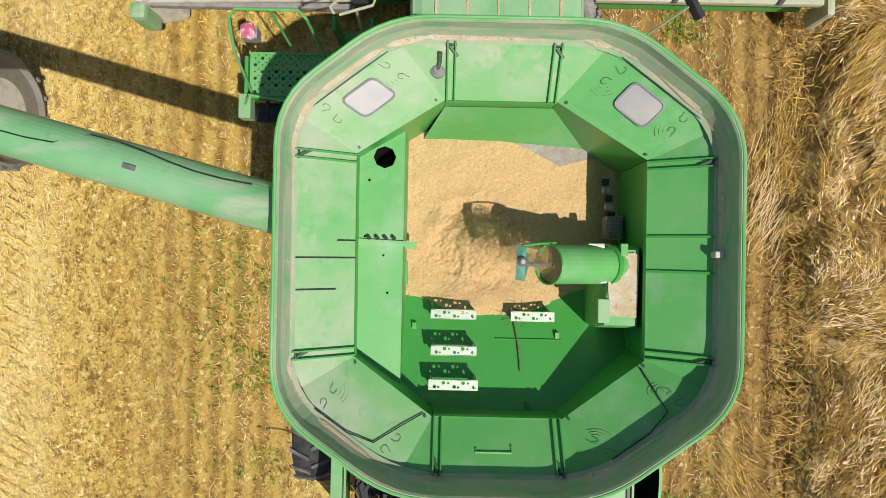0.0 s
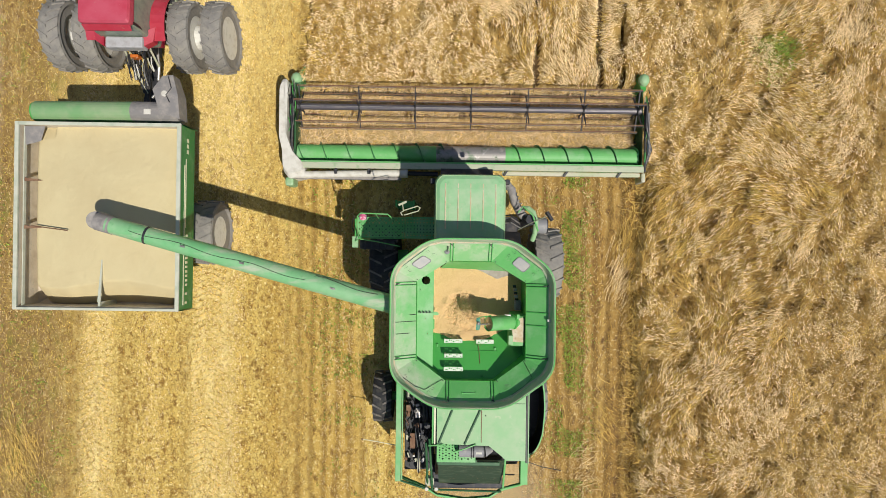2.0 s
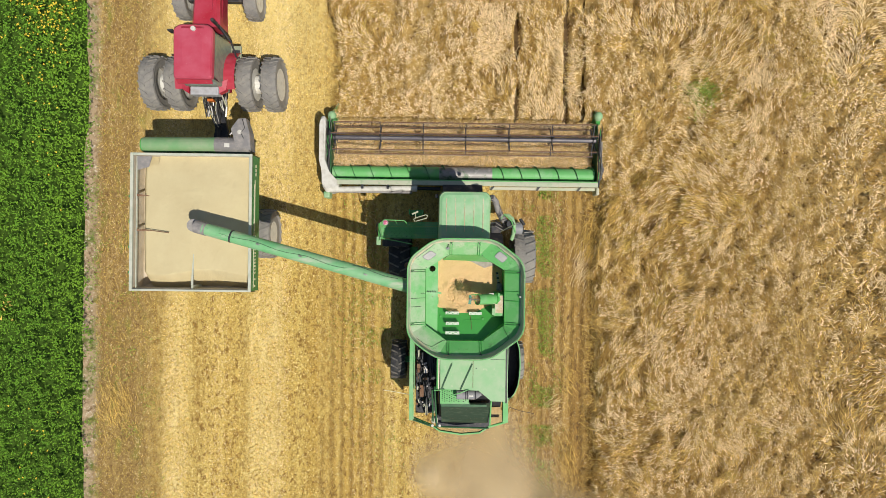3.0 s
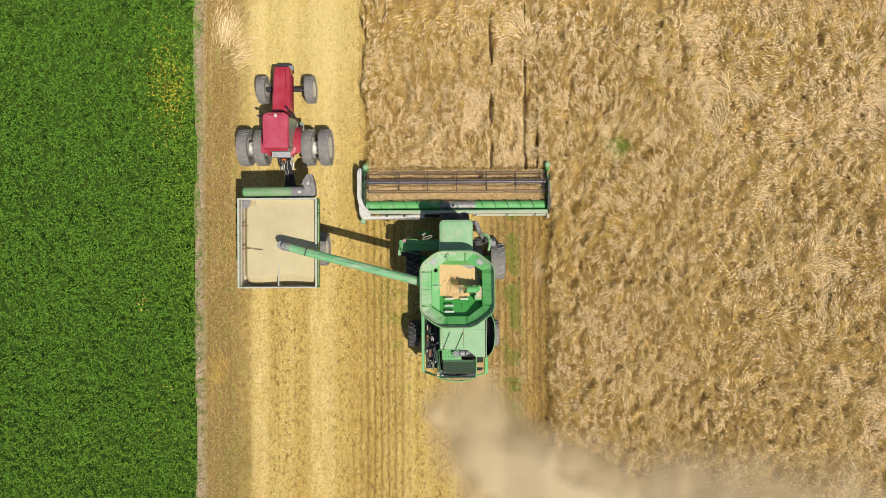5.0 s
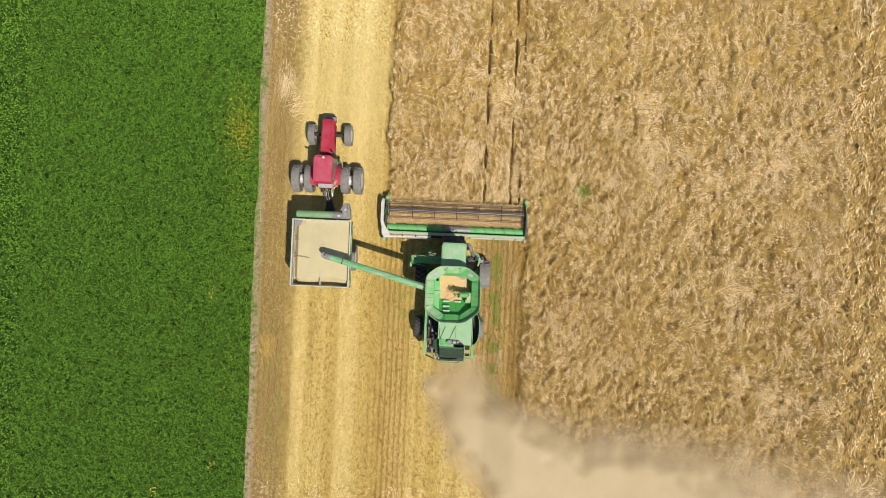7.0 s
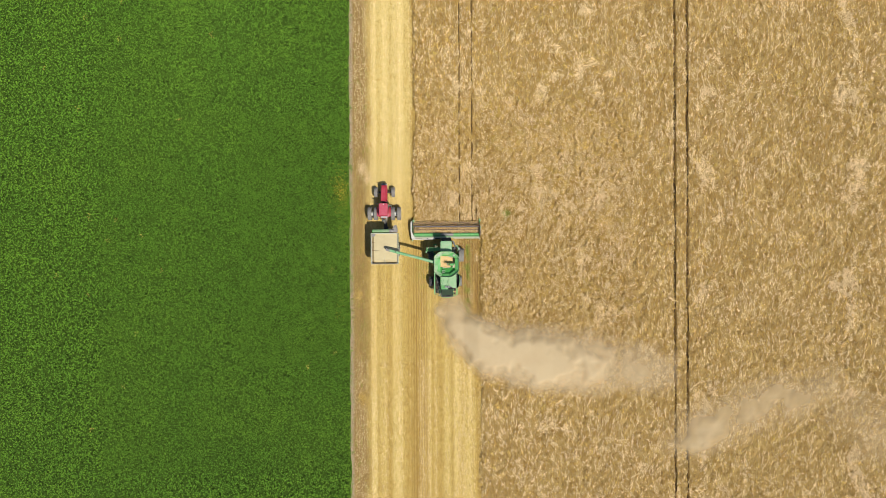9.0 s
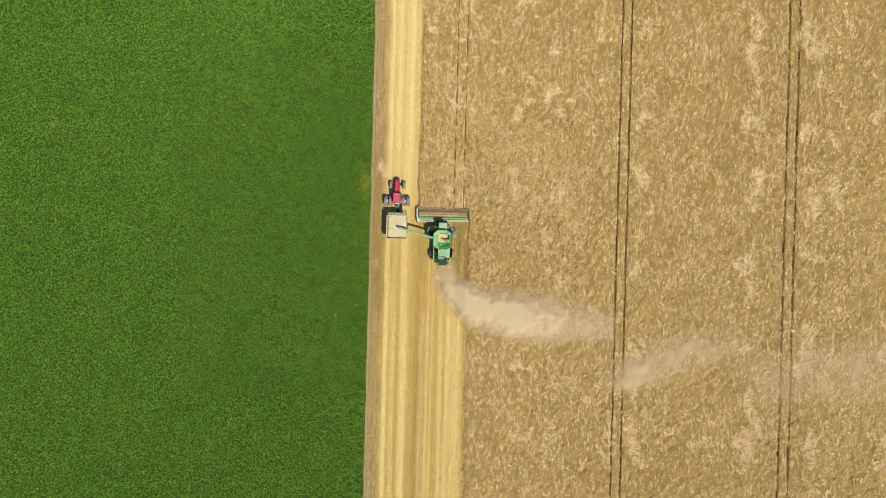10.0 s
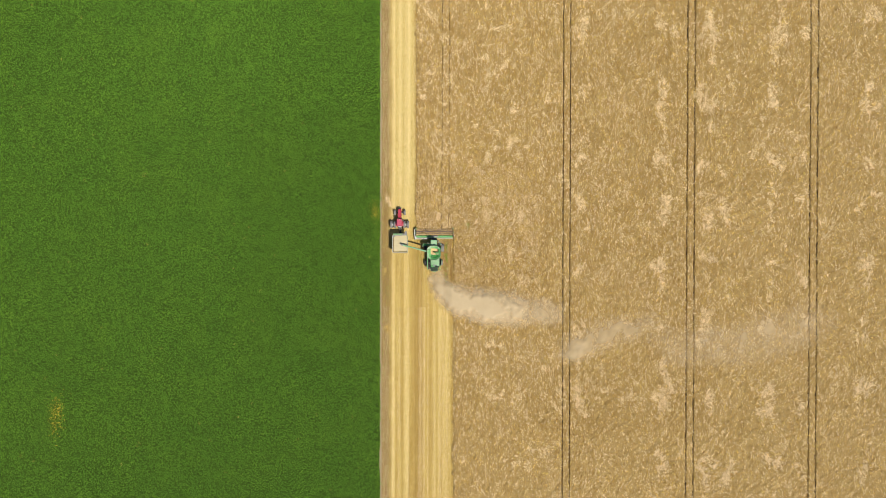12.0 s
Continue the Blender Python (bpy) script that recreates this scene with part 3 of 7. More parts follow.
def straw_litter():
    """Cut straw on the stubble and the rows of short stalks."""
    out = []
    x, y = scatter(-13.4, 5.1, -14, 17, 430)
    keep = ~((x > -4.6) & (y > 6.2)) & ((x > -11.4) | (RNG.rand(len(x)) < 0.9))
    x, y = x[keep], y[keep]
    n = len(x)
    rowy = 0.5 + 0.5 * np.cos(2 * math.pi * (x + 11.2) / 0.37)
    fresh = ((x > -3.3) & (y > -4.2)) | ((x > -4.4) & (x < -2.0))
    drop = RNG.rand(n) < np.where(fresh, 0.35 + 0.5 * (1 - rowy), 0.10 + 0.25 * (1 - rowy) * (x > -6.6))
    x, y, fresh, rowy = x[~drop], y[~drop], fresh[~drop], rowy[~drop]
    n = len(x)
    ang = RNG.uniform(0, 2 * math.pi, n)
    ang = np.where(RNG.rand(n) < 0.4, RNG.normal(math.pi / 2, 0.4, n), ang)
    ln, wd = RNG.uniform(0.05, 0.17, n), RNG.uniform(0.005, 0.011, n)
    z = RNG.uniform(0.006, 0.05, n)
    tone = vnoise(x * 2.2, y * 0.01, 1.0, 61) + 0.45 * (RNG.rand(n) - 0.5)
    track = ((x > -10.9) & (x < -10.0)) | ((x > -7.7) & (x < -6.7))
    pale = (tone > 0.58) | (track & (RNG.rand(n) < 0.5))
    dark = ((tone < 0.40) | (vnoise(x, y, 0.16, 63) < 0.33)) & ~pale
    verge = x < -11.2 + 0.9 * (vnoise(x, y, 0.8, 64) - 0.5)
    weedy = verge & (RNG.rand(n) < 0.9 * np.clip(vnoise(x, y * 0.5, 1.0, 65) - 0.25, 0, 1))
    pale &= ~verge | (RNG.rand(n) < 0.25)
    dark = (dark | (verge & (RNG.rand(n) < 0.55))) & ~pale & ~weedy
    plain = ~pale & ~dark & ~weedy
    pale &= ~weedy
    for sel in (plain, dark, pale, weedy):
        out.append(wedge(x[sel], y[sel], z[sel], ang[sel], ln[sel], wd[sel], RNG.uniform(-0.01, 0.04, sel.sum())))
    # coarse litter farther along the lane
    xx, yy = [], []
    for y0, y1 in ((-75, -14), (17, 80)):
        a, b = scatter(-13.2, 5.0, y0, y1, 60)
        ok = ((a < -4.6) | (b < 0)) & ((a > -11.4) | (RNG.rand(len(a)) < 0.4))
        xx.append(a[ok]); yy.append(b[ok])
    x, y = np.concatenate(xx), np.concatenate(yy)
    n = len(x)
    tone = vnoise(x * 2.2, y * 0.004, 1.0, 61) + 0.5 * (RNG.rand(n) - 0.5)
    ang, ln, wd = RNG.uniform(0, 6.28, n), RNG.uniform(0.12, 0.34, n), RNG.uniform(0.025, 0.06, n)
    for sel in (tone > 0.55, tone < 0.42):
        k = sel.sum()
        out.append(wedge(x[sel], y[sel], np.full(k, 0.02), ang[sel], ln[sel], wd[sel], np.full(k, 0.03)))
    # straw pressed into herringbone by lugged tyres
    ty = np.arange(-18.0, 1.4, 0.19)
    px, py, pa = [], [], []
    for c in (-10.42, -7.25):
        for s in (-1, 1):
            for u in np.linspace(0.05, 0.42, 11):
                px.append(c + s * u + RNG.normal(0, 0.012, len(ty)))
                py.append(ty - 0.55 * u + RNG.normal(0, 0.012, len(ty)))
                pa.append(np.full(len(ty), math.atan2(-0.55, s)) + RNG.normal(0, 0.25, len(ty)))
    x, y, ang = np.concatenate(px), np.concatenate(py), np.concatenate(pa)
    n = len(x)
    out.append(wedge(x, y, RNG.uniform(0.03, 0.06, n), ang, RNG.uniform(0.06, 0.12, n), RNG.uniform(0.012, 0.024, n), np.full(n, 0.0)))
    stuff("straw_litter", out, [M_straw, M_straw_brown, M_straw_pale, M_straw_olive, M_straw_pale, M_straw_brown, M_straw], "short cut straw scattered over the stubble", "straw")
    # stubble rows
    rows = np.arange(-11.2, 5.0, 0.37)
    out = []
    for k, x0 in enumerate(rows):
        n = int(31 / 0.03)
        y = RNG.uniform(-14, 17, n)
        x = x0 + RNG.normal(0, 0.035, n) + 0.03 * np.sin(y * 0.7)
        keep = ~((x > -4.6) & (y > 6.0)) & (RNG.rand(n) < np.where((x > -4.5) & ((y > -4.2) | (x < -2.0)), 1.0, 0.45 + 0.3 * vnoise(x, y, 2, 62)))
        keep &= ~(((x > -10.9) & (x < -10.0)) | ((x > -7.7) & (x < -6.7))) | (RNG.rand(n) < 0.25)
        out.append(np.stack([x[keep], y[keep]], 1))
    p = np.concatenate(out)
    n = len(p)
    v, f = wedge(p[:, 0], p[:, 1], np.zeros(n), RNG.normal(1.9, 1.0, n), RNG.uniform(0.02, 0.08, n), RNG.uniform(0.008, 0.016, n), RNG.uniform(0.06, 0.12, n))
    half = int(n * 0.5)
    stuff("stubble_rows", [(v[:3 * half], f[:half]), (v[3 * half:], f[half:] - 3 * half)], [M_straw, M_straw_brown], "rows of short cut wheat stubble", "stubble")


straw_litter()


def weeds():
    """Green regrowth between the stubble rows and a few weed patches."""
    px, py = [], []
    for cx, cy, sx, sy, n in ((3.1, 1.5, 0.30, 3.2, 5200), (3.2, -4.5, 0.28, 2.6, 3600), (3.0, 4.6, 0.3, 1.2, 900), (-3.2, -1.6, 0.5, 2.0, 2200), (-4.1, -0.5, 0.4, 1.2, 220), (-2.6, -5.0, 0.5, 1.5, 300), (-11.9, -5.5, 0.35, 1.4, 260), (8.9, 7.2, 0.45, 0.4, 1500), (-2.9, 3.0, 0.8, 1.6, 700), (1.8, -7, 0.8, 2.0, 900), (-13.45, 0, 0.16, 9, 2600), (-12.2, -4, 0.5, 7.0, 2400), (-11.5, -9, 0.4, 3.0, 900)):
        px.append(RNG.normal(cx, sx, n)); py.append(RNG.normal(cy, sy, n))
    x, y = np.concatenate(px), np.concatenate(py)
    m = vnoise(x, y, 0.7, 71) > 0.42
    x, y = x[m], y[m]
    n = len(x)
    z = np.where(x > 5.2, 0.60, 0.02)
    stuff("green_weeds", [blades(x, y, z, RNG.uniform(0, 6.28, n), RNG.uniform(0.03, 0.10, n), RNG.uniform(0.006, 0.020, n), RNG.uniform(0.02, 0.10, n), RNG.normal(0, 0.6, n))], [M_weed], "low green weeds growing between the stubble rows", "weeds")


weeds()


def swaths():
    """Long straws that the machine has pushed over into loose swaths along the cut edge."""
    out = []
    for cx, cy, ang, ln, n in ((4.75, 1.5, 1.3, 0.8, 260), (4.45, 0.7, 1.1, 0.7, 150), (5.4, 2.6, 0.75, 0.9, 200), (4.2, -3.3, 2.2, 0.5, 110), (3.5, -4.4, 0.5, 0.4, 60), (4.2, -6.4, 2.0, 0.6, 120), (-11.9, 1.9, 1.5, 0.5, 160), (-12.1, 13.6, 1.3, 0.6, 320), (-11.4, 12.4, 0.3, 0.6, 200), (-12.4, -4.8, 1.9, 0.7, 260), (-12.2, -19.6, 0.6, 0.9, 260)):
        a = RNG.normal(ang, 0.28, n)
        x, y = RNG.normal(cx, 0.17 if cx > -10 else 0.34, n), RNG.normal(cy, 0.45 if cx > -10 else 0.60, n)
        z = np.where(x > 5, canopy(x, y), 0.10) + RNG.uniform(0, 0.12, n)
        out.append(blades(x, y, z, a, RNG.uniform(0.5, 1.0, n) * ln, RNG.uniform(0.004, 0.009, n) * (1.8 if abs(cy) > 12 else 1.0), RNG.uniform(-0.02, 0.1, n), RNG.normal(0, 0.3, n)))
    # stalks that lean out over the cut edge
    n = 3400
    y = RNG.uniform(-17, 6, n)
    x = RNG.normal(5.0, 0.16, n)
    for sel in (RNG.rand(n) < 0.5, RNG.rand(n) < 0.35):
        k = sel.sum()
        out.append(blades(x[sel], y[sel], RNG.uniform(0.10, 0.42, k), RNG.normal(math.pi, 0.9, k), RNG.uniform(0.12, 0.34, k), RNG.uniform(0.006, 0.012, k), RNG.uniform(-0.08, 0.08, k), RNG.normal(0, 0.5, k)))
    stuff("straw_swaths", out, [M_straw, M_straw_pale, M_straw] * 2 + [M_straw] + [M_straw_pale] * 2 + [M_straw] * 2 + [M_straw, M_straw_brown], "loose bleached straw lying in flattened swaths", "straw")


swaths()


def green_crop():
    out = []
    for (x0, x1, y0, y1), per, size, hole in (((-30, -13.5, -15, 22), 270, 0.085, None), ((-50, -13.5, -30, 38), 92, 0.115, (-30, -13.5, -15, 22)), ((-140, -13.5, -84, 88), 29, 0.21, (-50, -13.5, -30, 38))):
        x, y = scatter(x0, x1, y0, y1, per)
        keep = x < -13.60 + 0.5 * (vnoise(x * 0, y, 0.35, 81) - 0.5) + 0.5 * (vnoise(x * 0, y, 2.5, 82) - 0.5)
        if hole:
            keep &= ~((x > hole[0]) & (y > hole[2]) & (y < hole[3]))
        x, y = x[keep], y[keep]
        n = len(x)
        cell = 0.20 if size < 0.1 else 0.26 if size < 0.2 else 0.42
        hill = 0.75 * vnoise(x, y, cell, 83) + 0.25 * vnoise(x, y, 4 * cell, 87)
        z = 0.04 + (0.55 if size < 0.19 else 0.25) * hill + (RNG.uniform(-0.12, 0.08, n) if size < 0.19 else RNG.uniform(0.0, 0.35, n))
        keep = RNG.rand(n) > np.clip((0.50 - 0.8 * hill - 0.2 * vnoise(x, y, 1.1, 86)) * 6, 0, 0.6 if size < 0.19 else 0.2)
        x, y, z = x[keep], y[keep], z[keep]
        n = len(x)
        ang, ln = RNG.uniform(0, 6.28, n), size * RNG.uniform(0.7, 1.5, n)
        tilt = RNG.uniform(-0.75, 0.75, n) * ln * (1.0 if size < 0.19 else 0.6)
        c, s = np.cos(ang), np.sin(ang)
        foot = np.stack([x, y, z], 1)
        tip = foot + np.stack([c * ln, s * ln, tilt], 1)
        mid = foot + np.stack([c * ln * 0.5, s * ln * 0.5, tilt * 0.5 + 0.12 * ln], 1)
        side = np.stack([-s, c, RNG.uniform(-0.8, 0.8, n)], 1) * (ln * (0.24 if size < 0.1 else 0.34))[:, None]
        quad = size < 0.19
        v = np.stack([foot, mid + side, tip, mid - side] if quad else [foot + 0.9 * side, tip, foot - 0.9 * side], 1).reshape(-1, 3)
        k = np.arange(n)[:, None] * (4 if quad else 3)
        light = (RNG.rand(n) + 0.5 * (vnoise(x, y, 6, 84) - 0.5) + np.clip((x + 15.2) * 0.4, 0, 0.5)) > (0.72 if size < 0.1 else 0.72 if size < 0.2 else 0.75)
        kk = k[light]
        dk = k[~light]
        for leaf in (dk, kk):
            out.append((v, np.concatenate([leaf + [0, 1, 2], leaf + [0, 2, 3]]) if quad else leaf + [0, 1, 2]))
    stuff("green_crop", out, [M_leaf, M_leaf_light] * 3, "dense low green leafy crop", "leafy crop")
    # yellow flowers in small drifts at the field's edge
    px, py = [], []
    for cx, cy, sx, sy, n in ((-15.0, 10.5, 0.7, 1.3, 420), (-14.8, 6.0, 0.4, 2.0, 20), (-15.2, -6.5, 0.4, 1.3, 20), (-15.5, 13.0, 0.8, 0.8, 20), (-97, -42, 1.0, 3.0, 240)):
        px.append(RNG.normal(cx, sx, n)); py.append(RNG.normal(cy, sy, n))
    x, y = np.concatenate(px), np.concatenate(py)
    ok = x < -13.9
    x, y = x[ok], y[ok]
    n = len(x)
    big = np.where(x < -50, 2.6, 1.0)
    out = [wedge(x, y, np.full(n, 0.58), RNG.uniform(0, 6.28, n), RNG.uniform(0.05, 0.09, n) * big, RNG.uniform(0.05, 0.08, n) * big, np.full(n, 0.01))]
    stuff("yellow_flowers", out, [M_flower], "small yellow wild flowers among the green crop", "flowers")


    x, y = scatter(-110, -15, -70, 75, 0.006)
    x, y = np.repeat(x, 9) + RNG.normal(0, 0.16, 9 * len(x)), np.repeat(y, 9) + RNG.normal(0, 0.22, 9 * len(y))
    n = len(x)
    out = [wedge(x, y, RNG.uniform(0.40, 0.62, n), RNG.uniform(0, 6.28, n), RNG.uniform(0.10, 0.22, n), RNG.uniform(0.05, 0.10, n), np.full(n, 0.04))]
    stuff("pale_grass_tufts", out, [M_straw_olive], "pale grass tufts standing out of the green crop", "grass")


green_crop()


M_dust = material("fine_field_dust", (0.84, 0.69, 0.44), [((0.76, 0.61, 0.38), 0.35, 0.40, 0.65, ONE)], 1.0, gloss=0.0)
veil = M_dust.node_tree
veil_in = veil.nodes.new("ShaderNodeAttribute")
veil_in.attribute_name = "thickness"
veil_clear, veil_glow, veil_body, veil_mix = (veil.nodes.new("ShaderNode" + k) for k in ("BsdfTransparent", "BsdfTranslucent", "MixShader", "MixShader"))
veil_glow.inputs["Color"].default_value = (0.84, 0.69, 0.44, 1)
veil_body.inputs["Fac"].default_value = 0.35
veil.links.new(veil.nodes["Principled BSDF"].outputs[0], veil_body.inputs[1])
veil.links.new(veil_glow.outputs[0], veil_body.inputs[2])
veil.links.new(veil_in.outputs["Fac"], veil_mix.inputs["Fac"])
veil.links.new(veil_clear.outputs[0], veil_mix.inputs[1])
veil.links.new(veil_body.outputs[0], veil_mix.inputs[2])
veil.links.new(veil_mix.outputs[0], veil.nodes["Material Output"].inputs["Surface"])
# the plume's spine: x, y, half width, weight
PLUME = np.array([(0.1, -4.7, 1.7, 0.42), (0.5, -6.4, 2.4, 0.58), (1.6, -8.6, 3.0, 0.72), (4.2, -10.8, 3.4, 0.95), (8.0, -12.6, 3.8, 1.0), (13, -13.9, 4.2, 1.05), (19, -14.3, 4.4, 0.85), (25, -14.8, 4.4, 0.50), (31, -15.8, 4.4, 0.34), (36, -16.5, 4.4, 0.0)])
DRIFTS = np.array([(28, -28, 3.0, 0.0), (36, -24.5, 4.2, 0.62), (44, -21, 4.4, 0.64), (54, -18, 4.6, 0.42), (62, -25, 6.0, 0.40), (78, -23, 7.5, 0.52), (94, -19, 7.5, 0.48), (110, -13, 6.0, 0.0)])


def smoke(x, y, spine):
    """How thick the dust hangs at x, y, along a spine."""
    best = np.zeros(len(x))
    for p, q in zip(spine, spine[1:]):
        d = q[:2] - p[:2]
        t = np.clip(((x - p[0]) * d[0] + (y - p[1]) * d[1]) / (d @ d), 0, 1)
        off = np.hypot(x - p[0] - t * d[0], y - p[1] - t * d[1]) / (p[2] + t * (q[2] - p[2]))
        best = np.maximum(best, np.exp(-off ** 2 * 1.1) * (p[3] + t * (q[3] - p[3])))
    return best


def dust_plume():
    """Dust blown out behind the machine: heaving translucent billows, one within the other, and flecks of chaff."""
    v, f, thick, base = [], [], [], 0
    for spine, (x0, x1, y0, y1), cell, layers, tall in ((PLUME, (-4, 37, -24, -4.4), 0.25, 2, 1.2), (DRIFTS, (24, 112, -44, -2), 0.8, 1, 1.5)):
        gx, gy = np.meshgrid(np.arange(x0, x1, cell), np.arange(y0, y1, cell), indexing="ij")
        nx, ny = gx.shape
        x, y = gx.ravel(), gy.ravel()
        q = (np.arange(nx - 1)[:, None] * ny + np.arange(ny - 1)[None, :]).ravel()
        quads = np.stack([q, q + ny, q + ny + 1, q + 1], 1)
        for k in range(layers):
            warp = 1.6 * (vnoise(x, y, 2.4, 91 + k) - 0.5) + 0.7 * (vnoise(x, y, 0.9, 101 + k) - 0.5)
            lump = 0.45 * vnoise(x + warp, y - warp, 3.2, 111) + 0.35 * vnoise(x + warp, y, 1.5, 121 + k) + 0.20 * vnoise(x, y + warp, 0.7, 131 + k)
            d = smoke(x + warp, y + 0.8 * warp, spine)
            body = np.clip((d * (0.45 + 1.1 * lump) - 0.16 - 0.03 * k) * 1.7, 0, 1)
            z = np.where(x > 4.6, 0.75, 0.12 + 0.63 * np.clip((x - 2.5) / 2.1, 0, 1)) + tall * body * (0.35 + 0.45 * k) + 0.25 * k
            v.append(np.stack([x, y, z], 1))
            seen = body[quads].max(1) > 0.02
            f.append(quads[seen] + base)
            thick.append(np.clip(body * (0.75 if spine is PLUME else 0.60), 0, 0.8))
            base += len(x)
    ob = mesh_np("dust_cloud", np.concatenate(v), np.concatenate(f), [M_dust])
    ob.data.attributes.new("thickness", "FLOAT", "POINT").data.foreach_set("value", np.concatenate(thick).astype(np.float32))
    ob.data.polygons.foreach_set("use_smooth", [True] * len(ob.data.polygons))
    tagged(ob, "drifting pale cloud of chaff and dust", "dust cloud", kind="stuff")
    # flecks of chaff in it
    n = 260000
    x, y = RNG.uniform(-3, 26, n), RNG.uniform(-20, -4.8, n)
    keep = RNG.rand(n) < 1.3 * smoke(x, y, PLUME) * (0.2 + 0.8 * vnoise(x, y, 1.5, 141)) - 0.12
    x, y = x[keep], y[keep]
    n = len(x)
    z = np.where(x > 4.6, 0.85, 0.15 + 0.7 * np.clip((x - 2.5) / 2.1, 0, 1)) + RNG.uniform(0, 1.0, n)
    tri = RNG.normal(0, 1, (n, 3, 3)) * (np.interp(x, [0, 8, 20], [0.007, 0.012, 0.02]) * RNG.uniform(0.5, 1.3, n))[:, None, None] * np.array([1, 1, 0.4])
    stuff("chaff_flecks", [((np.stack([x, y, z], 1)[:, None, :] + tri).reshape(-1, 3), np.arange(3 * n).reshape(-1, 3))], [M_chaff], "flecks of straw chaff drifting in the dust", "chaff")


dust_plume()


# ---- combine harvester ----
combine = thing("combine_harvester", "dusty green combine harvester with an open octagonal grain tank", "combine harvester", (0.1, 0.0, 0.0))
RIM = [(-0.82, 1.77), (0.91, 1.77), (1.78, 1.10), (1.79, -1.02), (0.80, -1.74), (-0.73, -1.74), (-1.615, -1.11), (-1.62, 1.15)]
MOUTH = [(-0.40, 1.35), (0.55, 1.35), (1.33, 0.87), (1.34, -0.82), (0.64, -1.34), (-0.45, -1.34), (-1.13, -0.84), (-1.14, 0.88)]
MOUTH = [(-0.015 + 0.96 * x, 0.003 + 0.96 * y) for x, y in MOUTH]
MID = Vector((0.085, 0.01))
Z_RIM, Z_LEDGE, Z_MOUTH = 4.85, 4.62, 4.32


def inset(poly, d):
    return [MID + (Vector(p) - MID) * (1 - d / (Vector(p) - MID).length) for p in poly]


def at_z(poly, z):
    return [(p[0], p[1], z) for p in poly]


